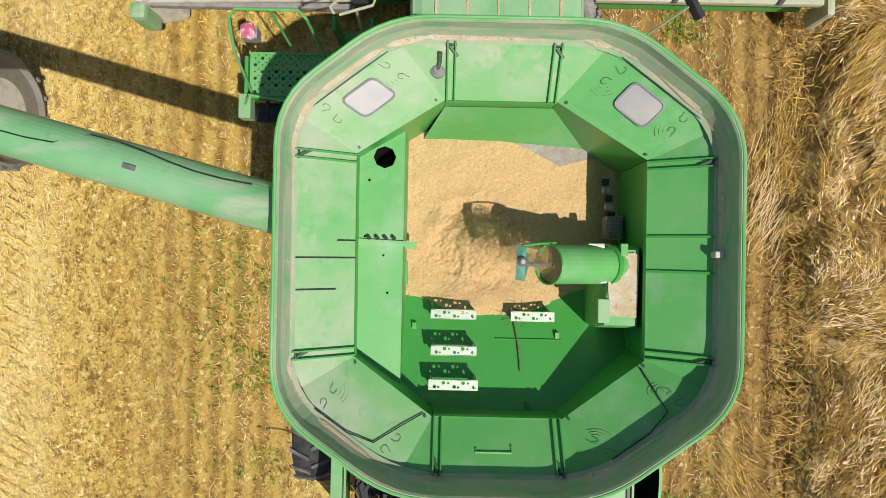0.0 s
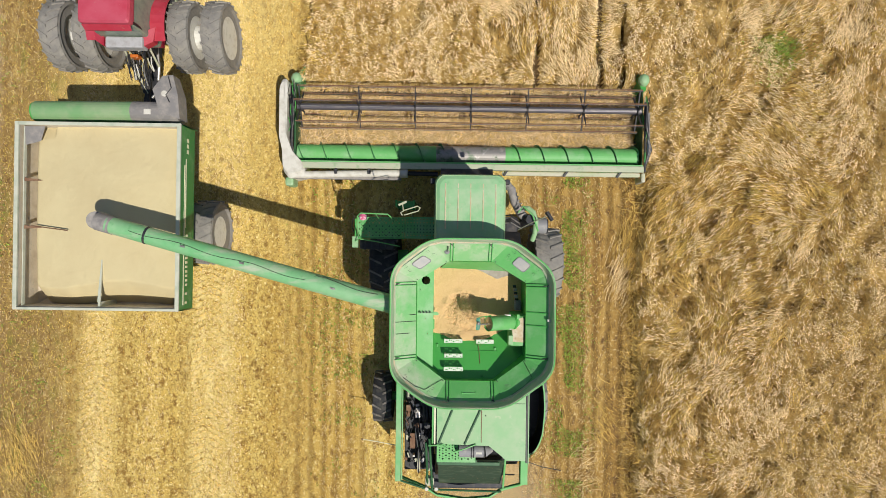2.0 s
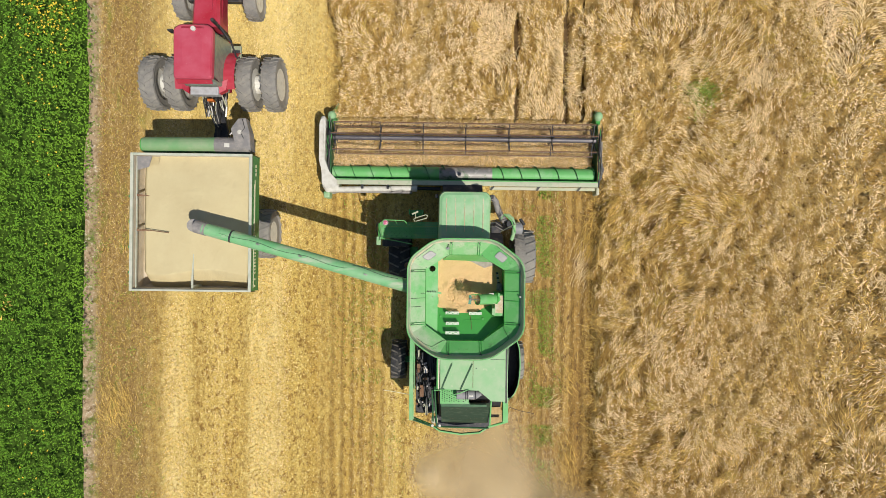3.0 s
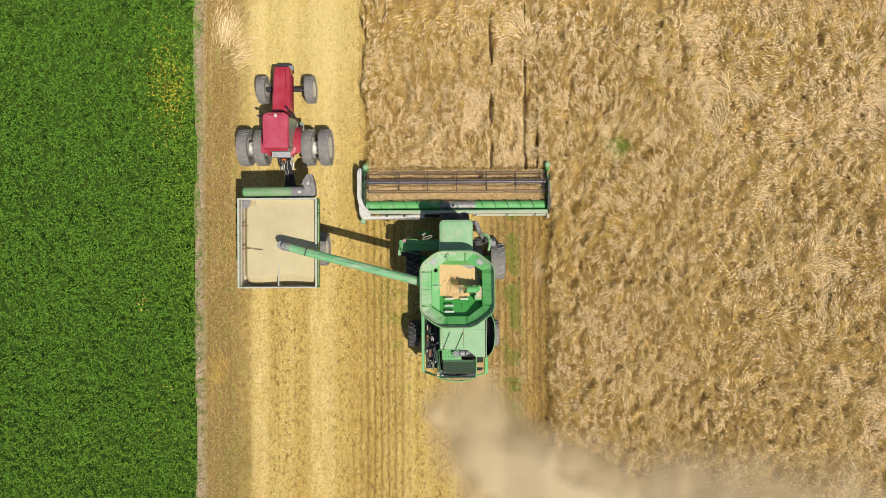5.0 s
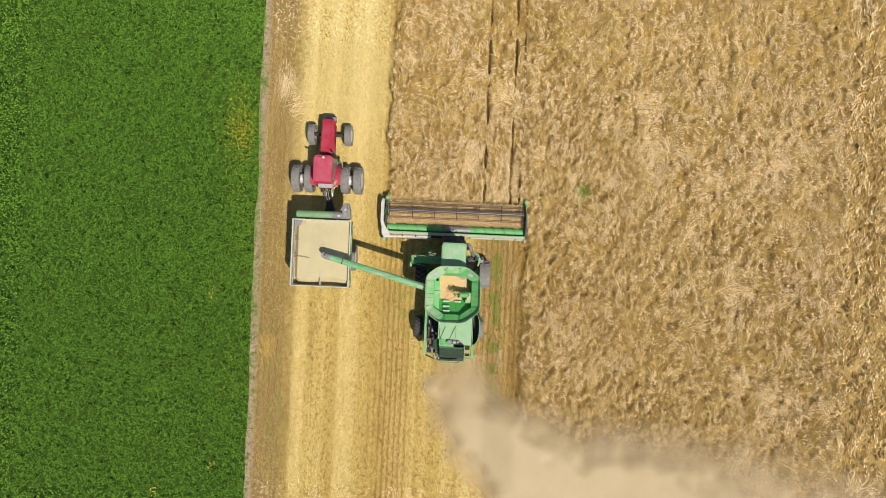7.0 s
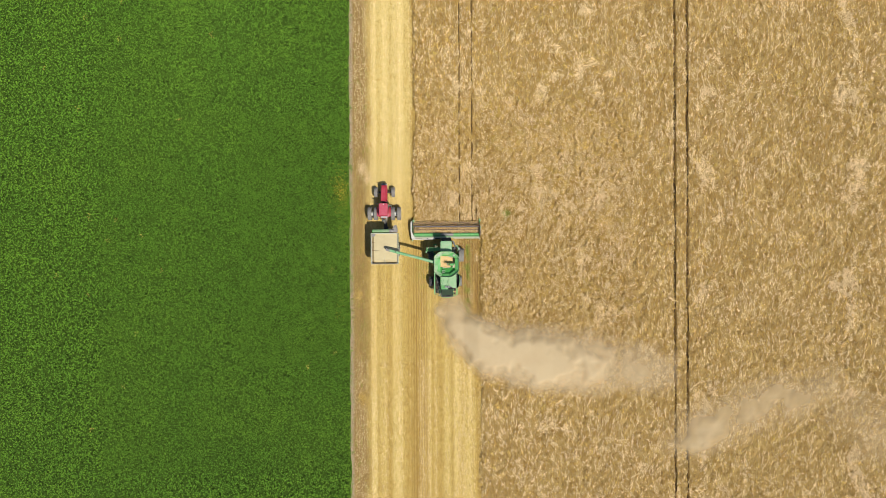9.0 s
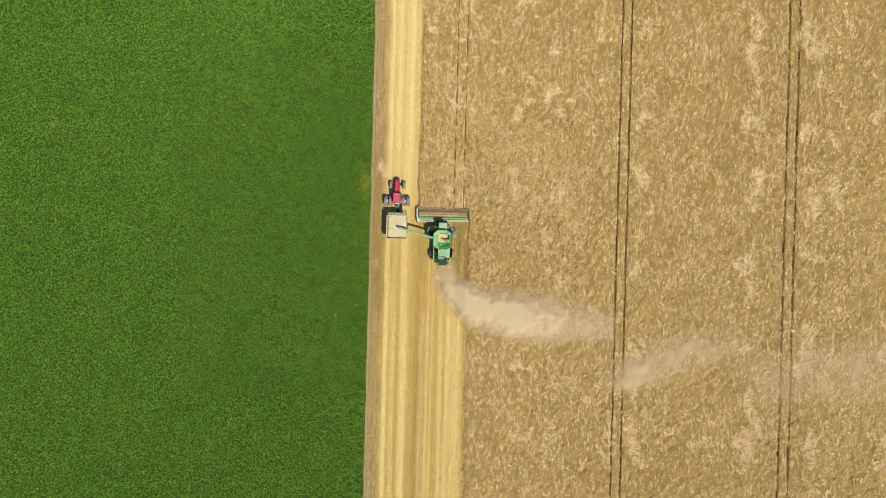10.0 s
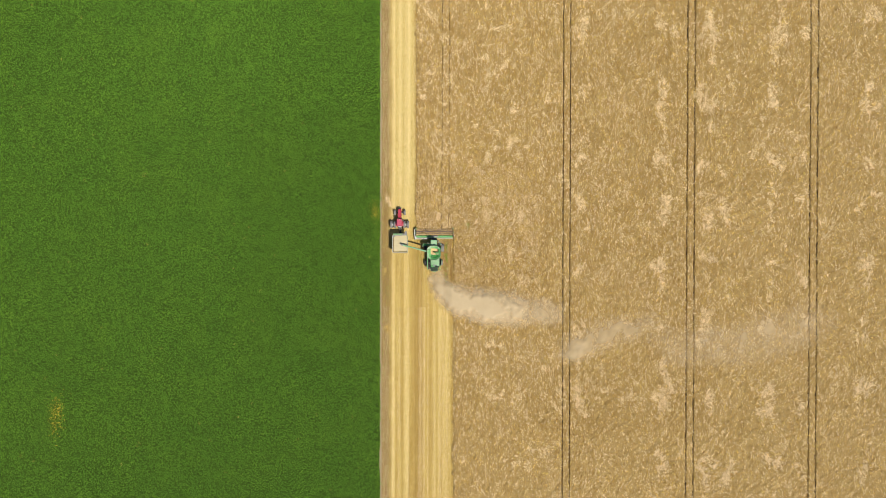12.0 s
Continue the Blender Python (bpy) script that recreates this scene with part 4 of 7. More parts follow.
def grain_tank():
    soft = round_poly(RIM, 0.34, 6)
    rim = loft([at_z(inset(soft, 0.30), 3.9), at_z(inset(soft, 0.012), Z_RIM - 0.03), at_z(soft, Z_RIM), at_z(inset(soft, 0.022), Z_RIM + 0.006), at_z(inset(soft, 0.034), Z_RIM - 0.012), at_z(inset(soft, 0.04), Z_LEDGE + 0.06), at_z(inset(soft, 0.05), Z_LEDGE + 0.01), at_z(inset(soft, 0.07), Z_LEDGE), at_z(inset(soft, 0.11), Z_LEDGE - 0.03)], caps=False)
    rim_ob = part("tank_rim", rim, M_rim_dust, combine, "flared rim with a rolled edge")
    part("rim_lip", pipe([(p[0], p[1], Z_RIM) for p in soft], 0.016, 8, closed=True), M_green_lit, rim_ob)
    # settled dust on the ledge, wider in front and on the left
    n = len(soft)
    a, b, c = [], [], []
    for k, p in enumerate(soft):
        side = max(0.0, (-p[0] * 0.4 + p[1] * 0.6)) / 1.6
        w = 0.026 + 0.018 * side + 0.012 * math.sin(k * 2.3) + 0.008 * math.sin(k * 5.1)
        a.append((*inset([p], 0.034)[0], Z_LEDGE + 0.07 + 0.02 * math.sin(k * 1.7)))
        b.append((*inset([p], 0.052 + w * 0.4)[0], Z_LEDGE + 0.026))
        c.append((*inset([p], 0.052 + w)[0], Z_LEDGE - 0.002))
    part("dust_strip", loft([a, b, c], caps=False), M_graindust, rim_ob, "beige grain dust settled in the rim")
    top = inset(RIM, 0.09)
    names = ["front", "front corner", "side", "rear corner", "rear", "rear corner", "side", "front corner"]
    for k in range(8):
        a0, a1 = Vector((*top[k], Z_LEDGE - 0.025)), Vector((*top[(k + 1) % 8], Z_LEDGE - 0.025))
        b0, b1 = Vector((*MOUTH[k], Z_MOUTH)), Vector((*MOUTH[(k + 1) % 8], Z_MOUTH))
        panel = part("panel", slab([a0, a1, b1, b0], 0.006), M_green_filmed if k in (5, 6, 7, 0) else M_green_lit, combine)
        nrm = (a1 - a0).cross(b0 - a0).normalized()
        if nrm.z < 0:
            nrm = -nrm
        at = lambda u, w, h=0.0: (a0.lerp(a1, u)).lerp(b0.lerp(b1, u), w) + nrm * h
        e = (b1 - b0).normalized()
        start = (b0 - a0).dot(e)
        across = lambda s, w, h=0.0: (a0 + e * (start + s)).lerp(b0 + e * s, w) + nrm * h
        # raised flanges beside the corners of the straight panels
        if k in (0, 2, 4, 6):
            run = (b1 - b0).length
            for s in (0.015, 0.075, run - 0.015, run - 0.075):
                p0, p1 = across(s, 0.0), across(s, 1.0)
                d = (a1 - a0).normalized() * 0.006
                bm = loft([[p0 - d, p0 + d, p0 + d + nrm * 0.03, p0 - d + nrm * 0.03], [p1 - d, p1 + d, p1 + d + nrm * 0.03, p1 - d + nrm * 0.03]])
                part("flange", bm, M_green, panel)
            for s in (0.045, run - 0.045):
                h = part("hinge", box(-0.012, 0.012, -0.07, 0.07, 0, 0.02, 0.004, m=Matrix.Translation(across(s, 0.14, 0.004)) @ (b0 - a0).to_track_quat("Y", "Z").to_matrix().to_4x4()), M_wire, panel, "steel hinge strap")
                part("hinge_pin", cyl(across(s - 0.04, 0.06, 0.02), across(s + 0.04, 0.06, 0.02), 0.009, seg=8), M_dark, h)
            # lower folded lip
            part("lip", loft([[b0 + nrm * 0.0, b0 + nrm * 0.02, b0 + (b0 - a0).normalized() * 0.03], [b1, b1 + nrm * 0.02, b1 + (b1 - a1).normalized() * 0.03]]), M_green, panel)
        if k in (1, 7, 3, 5):
            # wire loops that hold the fold-down corner
            t1, t2 = (a1 - a0).normalized(), (b0 - a0).normalized()
            for u, w, turn in ((0.17, 0.42, 0.3), (0.83, 0.42, 2.0), (0.20, 0.16, 4.1), (0.80, 0.18, 5.2)):
                c = at(u, w, 0.010)
                loop = [c + (0.016 + 0.0014 * i) * (math.cos(q) * t1 + 1.2 * math.sin(q) * t2) for i, q in enumerate([turn + 4.6 * i / 12 for i in range(13)])]
                part("wire_loop", pipe(loop + [c + 0.055 * (math.cos(turn + 5.1) * t1 + math.sin(turn + 5.1) * t2)], 0.0020, 5), M_wire, panel)
                if w > 0.3:
                    for k2 in range(3):
                        arc = [at(u, w, 0.003) + (0.055 + 0.03 * k2) * (math.cos(q) * t1 + math.sin(q) * t2) for q in [turn + 0.25 * i for i in range(7)]]
                        part("scuff_mark", pipe(arc, 0.0022, 4), M_green_pale, panel, "pale scuffed arc")
            part("bolt", cyl(at(0.07, 0.93, 0.0), at(0.07, 0.93, 0.02), 0.011, seg=8), M_wire, panel)
            part("bolt", cyl(at(0.93, 0.93, 0.0), at(0.93, 0.93, 0.02), 0.011, seg=8), M_wire, panel)
        if k in (3, 5):
            part("cable", pipe([at(0.1, 0.95, 0.015), at(0.2, 0.6, 0.02), at(0.3, 0.15, 0.015), at(0.5, 0.04, 0.02), at(0.8, 0.04, 0.02)], 0.005, 5), M_black, panel)
        if k in (1, 7):
            # milky plastic window
            mid = at(0.5, 0.40, 0.006)
            ex, ey = (a1 - a0).normalized(), (b0 - a0).normalized()
            shape = lambda s, h: [mid + nrm * h + ex * q[0] * s + ey * q[1] * s for q in round_poly([(-0.155, -0.120), (0.155, -0.120), (0.155, 0.120), (-0.155, 0.120)], 0.06, 4)]
            win = part("window", loft([shape(1.0, -0.002), shape(1.0, 0.008), shape(0.97, 0.012)]), M_window, panel, "milky grey plastic window")
            part("gasket", pipe(shape(1.0, 0.010), 0.010, 6, closed=True), M_grey, win)
            part("cable", pipe([at(0.88, 0.05, 0.015), at(0.5, 0.045, 0.02), at(0.12, 0.05, 0.015)], 0.006, 5), M_black, panel)
        if k == 2:
            for s in (0.62, 0.90):
                p0, p1 = across(s, 0.02), across(s, 1.0)
                d = (a1 - a0).normalized() * 0.01
                part("rib", loft([[p0 - d, p0 + d, p0 + d + nrm * 0.02, p0 - d + nrm * 0.02], [p1 - d, p1 + d, p1 + d + nrm * 0.02, p1 - d + nrm * 0.02]]), M_green, panel)
        if k == 6:
            for s, w0, w1 in ((0.55, 0.05, 0.68), (0.80, 0.0, 1.0), (0.94, 0.70, 1.0)):
                p0, p1 = across(s, w0), across(s, w1)
                d = (a1 - a0).normalized() * 0.005
                part("slot", loft([[p0 - d, p0 + d, p0 + d + nrm * 0.012, p0 - d + nrm * 0.012], [p1 - d, p1 + d, p1 + d + nrm * 0.012, p1 - d + nrm * 0.012]]), M_black, panel)
        if k == 4:
            part("pressed_recess", pipe([at(0.40, 0.52, 0.004), at(0.40, 0.40, 0.004), at(0.62, 0.40, 0.004), at(0.62, 0.46, 0.004)], 0.010, 6), M_green, panel)
    # work lamp on the front corner and a sensor on the right rim
    lamp = part("work_lamp", loft([[(-0.46 + r * math.cos(q), 1.50 + r * math.sin(q), z) for q in [math.pi * 2 * i / 12 for i in range(12)]] for r, z in ((0.03, 4.30), (0.06, 4.40), (0.062, 4.46), (0.03, 4.49))]), M_grey, combine, "small grey work lamp")
    part("bracket", pipe([(-0.44, 1.60, 4.58), (-0.445, 1.55, 4.52), (-0.46, 1.50, 4.48)], 0.016, 6), M_wire, lamp)
    part("sensor", box(1.66, 1.73, 0.06, 0.11, Z_LEDGE - 0.02, Z_LEDGE + 0.06, 0.01), M_white, combine, "small white sensor box")


M_rim_dust = material("green_rim_under_dust", (0.30, 0.42, 0.25), [((0.46, 0.42, 0.30), 3.0, 0.42, 0.65, (1, 1, 4)), ((0.14, 0.38, 0.15), 2.2, 0.52, 0.72, (1, 1, 4)), ((0.56, 0.48, 0.36), 18, 0.58, 0.8, ONE)], 0.75, bump=(40, 0.1))
M_wire = material("dull_wire", (0.10, 0.13, 0.09), (), 0.6, 0.3)
M_green_filmed = material("green_paint_under_grain_dust", (0.160, 0.435, 0.145), [((0.23, 0.455, 0.185), 1.1, 0.35, 0.65, ONE), ((0.42, 0.47, 0.33), 1.5, 0.42, 0.70, ONE), ((0.54, 0.49, 0.37), 2.6, 0.57, 0.76, ONE), ((0.12, 0.40, 0.11), 6.0, 0.60, 0.75, ONE), (DUST, 40, 0.62, 0.88, ONE)], 0.65, bump=(60, 0.05))
# Brighter copy of the green: sunlight is in the colour, under a dust film.
M_green_lit = material("sunlit_green_paint_with_dust_film", (0.140, 0.425, 0.125), [((0.098, 0.38, 0.095), 1.4, 0.4, 0.7, ONE), ((0.30, 0.47, 0.27), 1.8, 0.50, 0.80, ONE), ((0.42, 0.44, 0.34), 2.2, 0.66, 0.92, ONE), (DUST, 40, 0.64, 0.9, ONE)], 0.55, bump=(60, 0.05))
grain_tank()


def tank_inside():
    # walls below the mouth, front slope, left shelf with a round hole, rear slope
    for k, low in enumerate((4.08, 2.9, 2.9, 2.9, 4.0, 2.9, 4.05, 2.9)):
        b0, b1 = Vector(MOUTH[k]), Vector(MOUTH[(k + 1) % 8])
        out = ((b0 + b1) / 2 - MID).normalized() * 0.012
        ring = [b0 + out * 0.4, b1 + out * 0.4, b1 + out * 1.4, b0 + out * 1.4]
        part("tank_wall", loft([at_z(ring, low), at_z(ring, Z_MOUTH - 0.004)]), M_green, combine)
    part("tank_wall", slab([(-0.40, 1.30, 4.10), (0.52, 1.30, 4.10), (1.20, 0.92, 3.2), (-0.74, 0.98, 3.2)], 0.01), M_green_lit, combine, "sloped front wall")
    shelf = plate_holes([(-1.14, -0.84), (-0.74, -1.12), (-0.74, 1.14), (-1.14, 0.88)], [(-0.905, 0.86, 0.095), (-1.03, 0.66, 0.012), (-1.06, 0.18, 0.01), (-0.9, 0.02, 0.01), (-0.86, -0.3, 0.01)], 0.01)
    for v in shelf.verts:
        v.co.z += 4.115 - 0.06 * (v.co.x + 1.14) / 0.4
    shelf_ob = part("side_shelf", shelf, M_green_lit, combine, "sloped green side shelf with a round hole")
    part("hole_tube", cyl((-0.905, 0.86, 4.075), (-0.905, 0.86, 3.6), 0.094, seg=16, caps=False), M_black, shelf_ob)
    part("tank_wall", box(-0.755, -0.735, -1.12, 1.14, 2.9, 4.05), M_green_lit, combine)
    part("flap", slab([(-1.12, 0.16, 4.135), (-0.62, 0.14, 4.06), (-0.62, 0.10, 4.06), (-1.12, 0.10, 4.13)], 0.02), M_green_lit, shelf_ob)
    for i in range(4):
        part("bolt", cyl((-1.02 + 0.07 * i, 0.165, 4.09 - 0.01 * i), (-1.02 + 0.07 * i, 0.165, 4.16 - 0.01 * i), 0.016, seg=8), M_dark, shelf_ob)
    part("bracket", box(-0.74, -0.64, 0.08, 0.14, 3.76, 3.80, 0.005), M_green_lit, combine)
    part("bracket", box(-0.75, -0.71, -0.25, -0.03, 3.70, 3.74, 0.005), M_green, combine)
    floor = part("tank_floor", slab([(-0.74, -1.34, 4.06), (1.30, -1.34, 4.06), (1.30, 0.25, 3.28), (-0.74, 0.25, 3.28)], 0.01), M_green, combine, "sloped green rear floor of the tank")
    # perforated climbing steps
    for x0, x1, y, z in ((-0.49, -0.08, -0.50, 3.83), (0.23, 0.62, -0.505, 3.83), (-0.48, -0.08, -0.80, 3.98), (-0.49, -0.07, -1.07, 4.11)):
        w = x1 - x0
        holes = [(w * (0.1 + 0.2 * i + (0.0 if i % 2 else 0.02)), 0.018 if i % 2 else -0.014, 0.016) for i in range(5)] + [(w * (0.2 + 0.2 * i), -0.018 if i % 2 == 0 else 0.016, 0.010) for i in range(4)]
        st = part("step", plate_holes([(0, -0.042), (w, -0.042), (w, 0.042), (0, 0.042)], holes, 0.006, Matrix.Translation((x0, y, z))), M_step, floor, "pale perforated step")
        part("step_flange", box(x0, x1, y - 0.044, y - 0.038, z - 0.03, z), M_step, st)
        for xl in (x0 + 0.01, x1 - 0.03):
            part("step_leg", box(xl, xl + 0.02, y - 0.036, y + 0.036, z - 0.22, z - 0.006), M_step, st)
        part("step_flange", box(x0, x1, y + 0.038, y + 0.044, z - 0.03, z), M_step, st)
    for (x, y) in ((-0.64, -0.62), (0.66, -0.68), (-0.48, -1.26), (0.36, -1.24)):
        z = 4.06 - (y + 1.34) * 0.49
        part("catch", box(x - 0.02, x + 0.02, y - 0.03, y + 0.03, z, z + 0.03, 0.005), M_green, floor)
    part("weld_seam", pipe([(0.1, -0.72, 3.765), (0.7, -0.72, 3.765)], 0.006, 5), M_green, floor)
    # bubble-up auger and its elevator head
    aug = part("filling_auger", cyl((1.12, -0.02, 4.06), (0.44, -0.02, 4.50), 0.165, 0.155, 28, caps=False), M_green_lit, combine, "green filling auger tube, open at its end")
    part("tube_mouth", pipe([(0.44 + 0.085 * math.sin(q), -0.02 + 0.156 * math.cos(q), 4.50 + 0.130 * math.sin(q)) for q in [2 * math.pi * i / 24 for i in range(24)]], 0.008, 6, closed=True), M_green, aug)
    part("grain_plug", cyl((0.47, -0.02, 4.48), (0.60, -0.02, 4.396), 0.148, seg=24), M_grain, aug, "wheat grain inside the tube")
    part("collar", cyl((0.96, -0.02, 4.164), (1.00, -0.02, 4.138), 0.18, seg=28), M_green, aug)
    part("shaft", cyl((0.24, -0.02, 4.63), (1.0, -0.02, 4.14), 0.016, seg=10), M_steel, aug)
    plate = part("end_plate", slab([(0.18, 0.12, 4.60), (0.25, 0.11, 4.62), (0.27, -0.02, 4.62), (0.24, -0.15, 4.60), (0.17, -0.14, 4.59), (0.18, 0.0, 4.61)], 0.012), M_green_teal, aug)
    part("bearing", loft([[(0.22 + r * math.cos(q), 0.0 + r * math.sin(q), z) for q in [math.pi * 2 * i / 12 for i in range(12)]] for r, z in ((0.04, 4.61), (0.038, 4.64), (0.018, 4.655))]), M_steel, plate)
    part("brace", pipe([(0.22, 0.12, 4.60), (0.36, 0.14, 4.56), (0.50, 0.15, 4.47)], 0.010, 6), M_green, aug)
    part("clamp", box(0.80, 0.94, 0.12, 0.16, 4.22, 4.28, 0.008), M_steel, aug)
    part("clamp", box(0.84, 0.96, -0.17, -0.13, 4.22, 4.28, 0.008), M_steel, aug)
    head = part("elevator_head", loft([at_z([(0.98, -0.58), (1.31, -0.58), (1.31, 0.16), (1.02, 0.16)], 2.95), at_z([(0.90, -0.55), (1.26, -0.55), (1.27, 0.14), (0.98, 0.14)], 4.12), at_z([(0.96, -0.52), (1.23, -0.52), (1.24, 0.11), (1.0, 0.11)], 4.22)]), M_green_lit, combine, "green elevator head with grain lying on it")
    part("dust_layer", slab(at_z([(1.0, -0.44), (1.225, -0.45), (1.235, 0.06), (1.20, 0.09), (1.04, 0.06), (0.98, -0.15)], 4.236), 0.014), M_graindust, head, "layer of spilt grain")
    part("hatch", box(0.90, 1.0, -0.50, -0.30, 4.18, 4.245, 0.01), M_green_pale, head)
    part("bracket", box(1.07, 1.13, 0.06, 0.16, 4.22, 4.28, 0.006), M_green_lit, head)
    # drive chain and gearbox on the right wall
    for i in range(7):
        part("chain_link", box(1.05 + 0.012 * i, 1.12 + 0.014 * i, 0.70 - 0.075 * i, 0.76 - 0.075 * i, 3.66, 3.72 + 0.01 * (i % 3), 0.008), M_steel if i % 2 else M_dark, combine)
    part("gearbox", box(1.08, 1.24, 0.20, 0.42, 3.60, 3.78, 0.03), M_cart_metal, combine)
    for i in range(12):
        part("chain_link", box(1.10, 1.20 - 0.04 * (i % 2), 0.20 + 0.018 * i, 0.208 + 0.018 * i, 3.78, 3.805, 0.002), M_steel, combine)
    part("spilt_grain", slab([(1.06, -0.62, 3.62), (1.32, -0.62, 3.62), (1.32, -0.86, 3.74), (1.06, -0.86, 3.74)], 0.02), M_grain, combine, "small patch of spilt grain")


M_cart_metal = material("scuffed_gear_casing", (0.26, 0.24, 0.22), [((0.5, 0.47, 0.43), 14, 0.52, 0.7, ONE), ((0.08, 0.07, 0.06), 8, 0.55, 0.7, ONE)], 0.5, 0.4)
M_step = material("pale_zinc_step", (0.50, 0.56, 0.46), [((0.36, 0.42, 0.32), 20, 0.5, 0.75, ONE)], 0.5, 0.2)
M_green_teal = material("dull_teal_green_paint", (0.06, 0.25, 0.16), [((0.2, 0.3, 0.2), 9, 0.5, 0.8, ONE)], 0.5)
tank_inside()


def grain_in_tank():
    """The heap: a height field with hollows where the auger throws the grain."""
    nx, ny = 230, 215
    xs, ys = np.linspace(-0.735, 1.42, nx), np.linspace(-0.85, 1.2, ny)
    gx, gy = np.meshgrid(xs, ys, indexing="ij")
    bell = lambda cx, cy, wx, wy: np.exp(-(((gx - cx) / wx) ** 2 + ((gy - cy) / wy) ** 2))
    z = 3.56 + 0.06 * bell(-0.1, 0.95, 0.7, 0.35) - 0.10 * np.clip(gx - 0.6, 0, 1) + 0.10 * bell(-0.1, -0.45, 0.45, 0.22) + 0.07 * bell(0.35, -0.35, 0.3, 0.25)
    z += 0.17 * bell(0.02, 0.10, 0.26, 0.22) + 0.05 * bell(0.10, 0.16, 0.13, 0.10) + 0.06 * bell(-0.16, 0.20, 0.12, 0.12)
    # the trough round the fresh heap, and its ragged crest
    way = np.arctan2(gy - 0.14, gx + 0.06)
    r = np.hypot(gx + 0.06, gy - 0.14) + 0.05 * (vnoise(gx, gy, 0.14, 204) - 0.5)
    z -= 0.05 * np.exp(-((r - 0.36) / 0.065) ** 2) * (gy > -0.02) * (0.7 + 0.3 * np.sin(3 * way))
    z += 0.02 * np.exp(-((r - 0.47) / 0.07) ** 2) * np.clip(np.sin(way) + 0.2, 0, 1) * (gx < 0.35)
    z += 0.07 * bell(-0.40, 0.30, 0.10, 0.12)
    churn = np.clip((0.50 - np.hypot(gx + 0.05, gy - 0.15)) * 5, 0, 1)
    z += (0.018 + 0.03 * churn) * (vnoise(gx, gy, 0.13, 201) - 0.5) + (0.006 + 0.035 * churn) * (vnoise(gx, gy, 0.045, 202) - 0.5) + (0.008 + 0.016 * churn) * (vnoise(gx, gy, 0.018, 203) - 0.5)
    v = np.stack([gx.ravel(), gy.ravel(), z.ravel()], 1)
    q = (np.arange(nx - 1)[:, None] * ny + np.arange(ny - 1)[None, :]).ravel()
    f = np.concatenate([np.stack([q, q + ny, q + ny + 1], 1), np.stack([q, q + ny + 1, q + 1], 1)])
    fx, fy = v[f[:, 0], 0], v[f[:, 0], 1]
    edge = np.interp(fx, [-0.7, -0.1, 0.32, 0.69, 0.95, 1.4], [1.2, 1.2, 1.06, 0.88, 0.96, 0.98])
    ob = mesh_np("grain_heap", v, f, [M_grain, M_residue], (fy > edge).astype(int))
    tagged(ob, "loose golden wheat grain heaped inside the tank", "grain", kind="stuff")
    # grain that the filling auger throws out over the heap
    n = 6500
    t = RNG.rand(n) ** 0.8
    p = np.stack([0.44 - 0.44 * t, -0.02 + 0.16 * t, 4.50 + 0.10 * t - 0.78 * t * t], 1) + RNG.normal(0, 1, (n, 3)) * (0.035 + 0.060 * t)[:, None]
    p = p[p[:, 2] > 3.70]
    n = len(p)
    tri = RNG.normal(0, 0.0042, (n, 3, 3))
    stuff("grain_spray", [((p[:, None, :] + tri).reshape(-1, 3), np.arange(3 * n).reshape(-1, 3))], [M_grain], "loose wheat grains thrown from the filling auger", "grain")
    # a wilted weed on the tank floor
    bm = pipe([(0.27, -0.55, 3.70), (0.30, -0.75, 3.79), (0.31, -0.90, 3.86), (0.31, -0.98, 3.90)], 0.007, 5)
    for i in range(26):
        a = random.uniform(0, 6.28)
        p = Vector((0.27, -0.50, 3.74)) + Vector((random.uniform(-0.09, 0.12), random.uniform(-0.10, 0.06), random.uniform(0, 0.06)))
        pipe([p, p + Vector((0.06 * math.cos(a), 0.06 * math.sin(a), 0.02))], 0.003, 3, bm)
    solo("dry_weed", bm, M_rust, "wilted brown weed lying on the tank floor", "weed", (0.27, -0.55, 3.74))


M_residue = material("grey_dust_residue", (0.33, 0.28, 0.24), [((0.42, 0.37, 0.32), 9, 0.45, 0.7, ONE)], 0.95)
grain_in_tank()


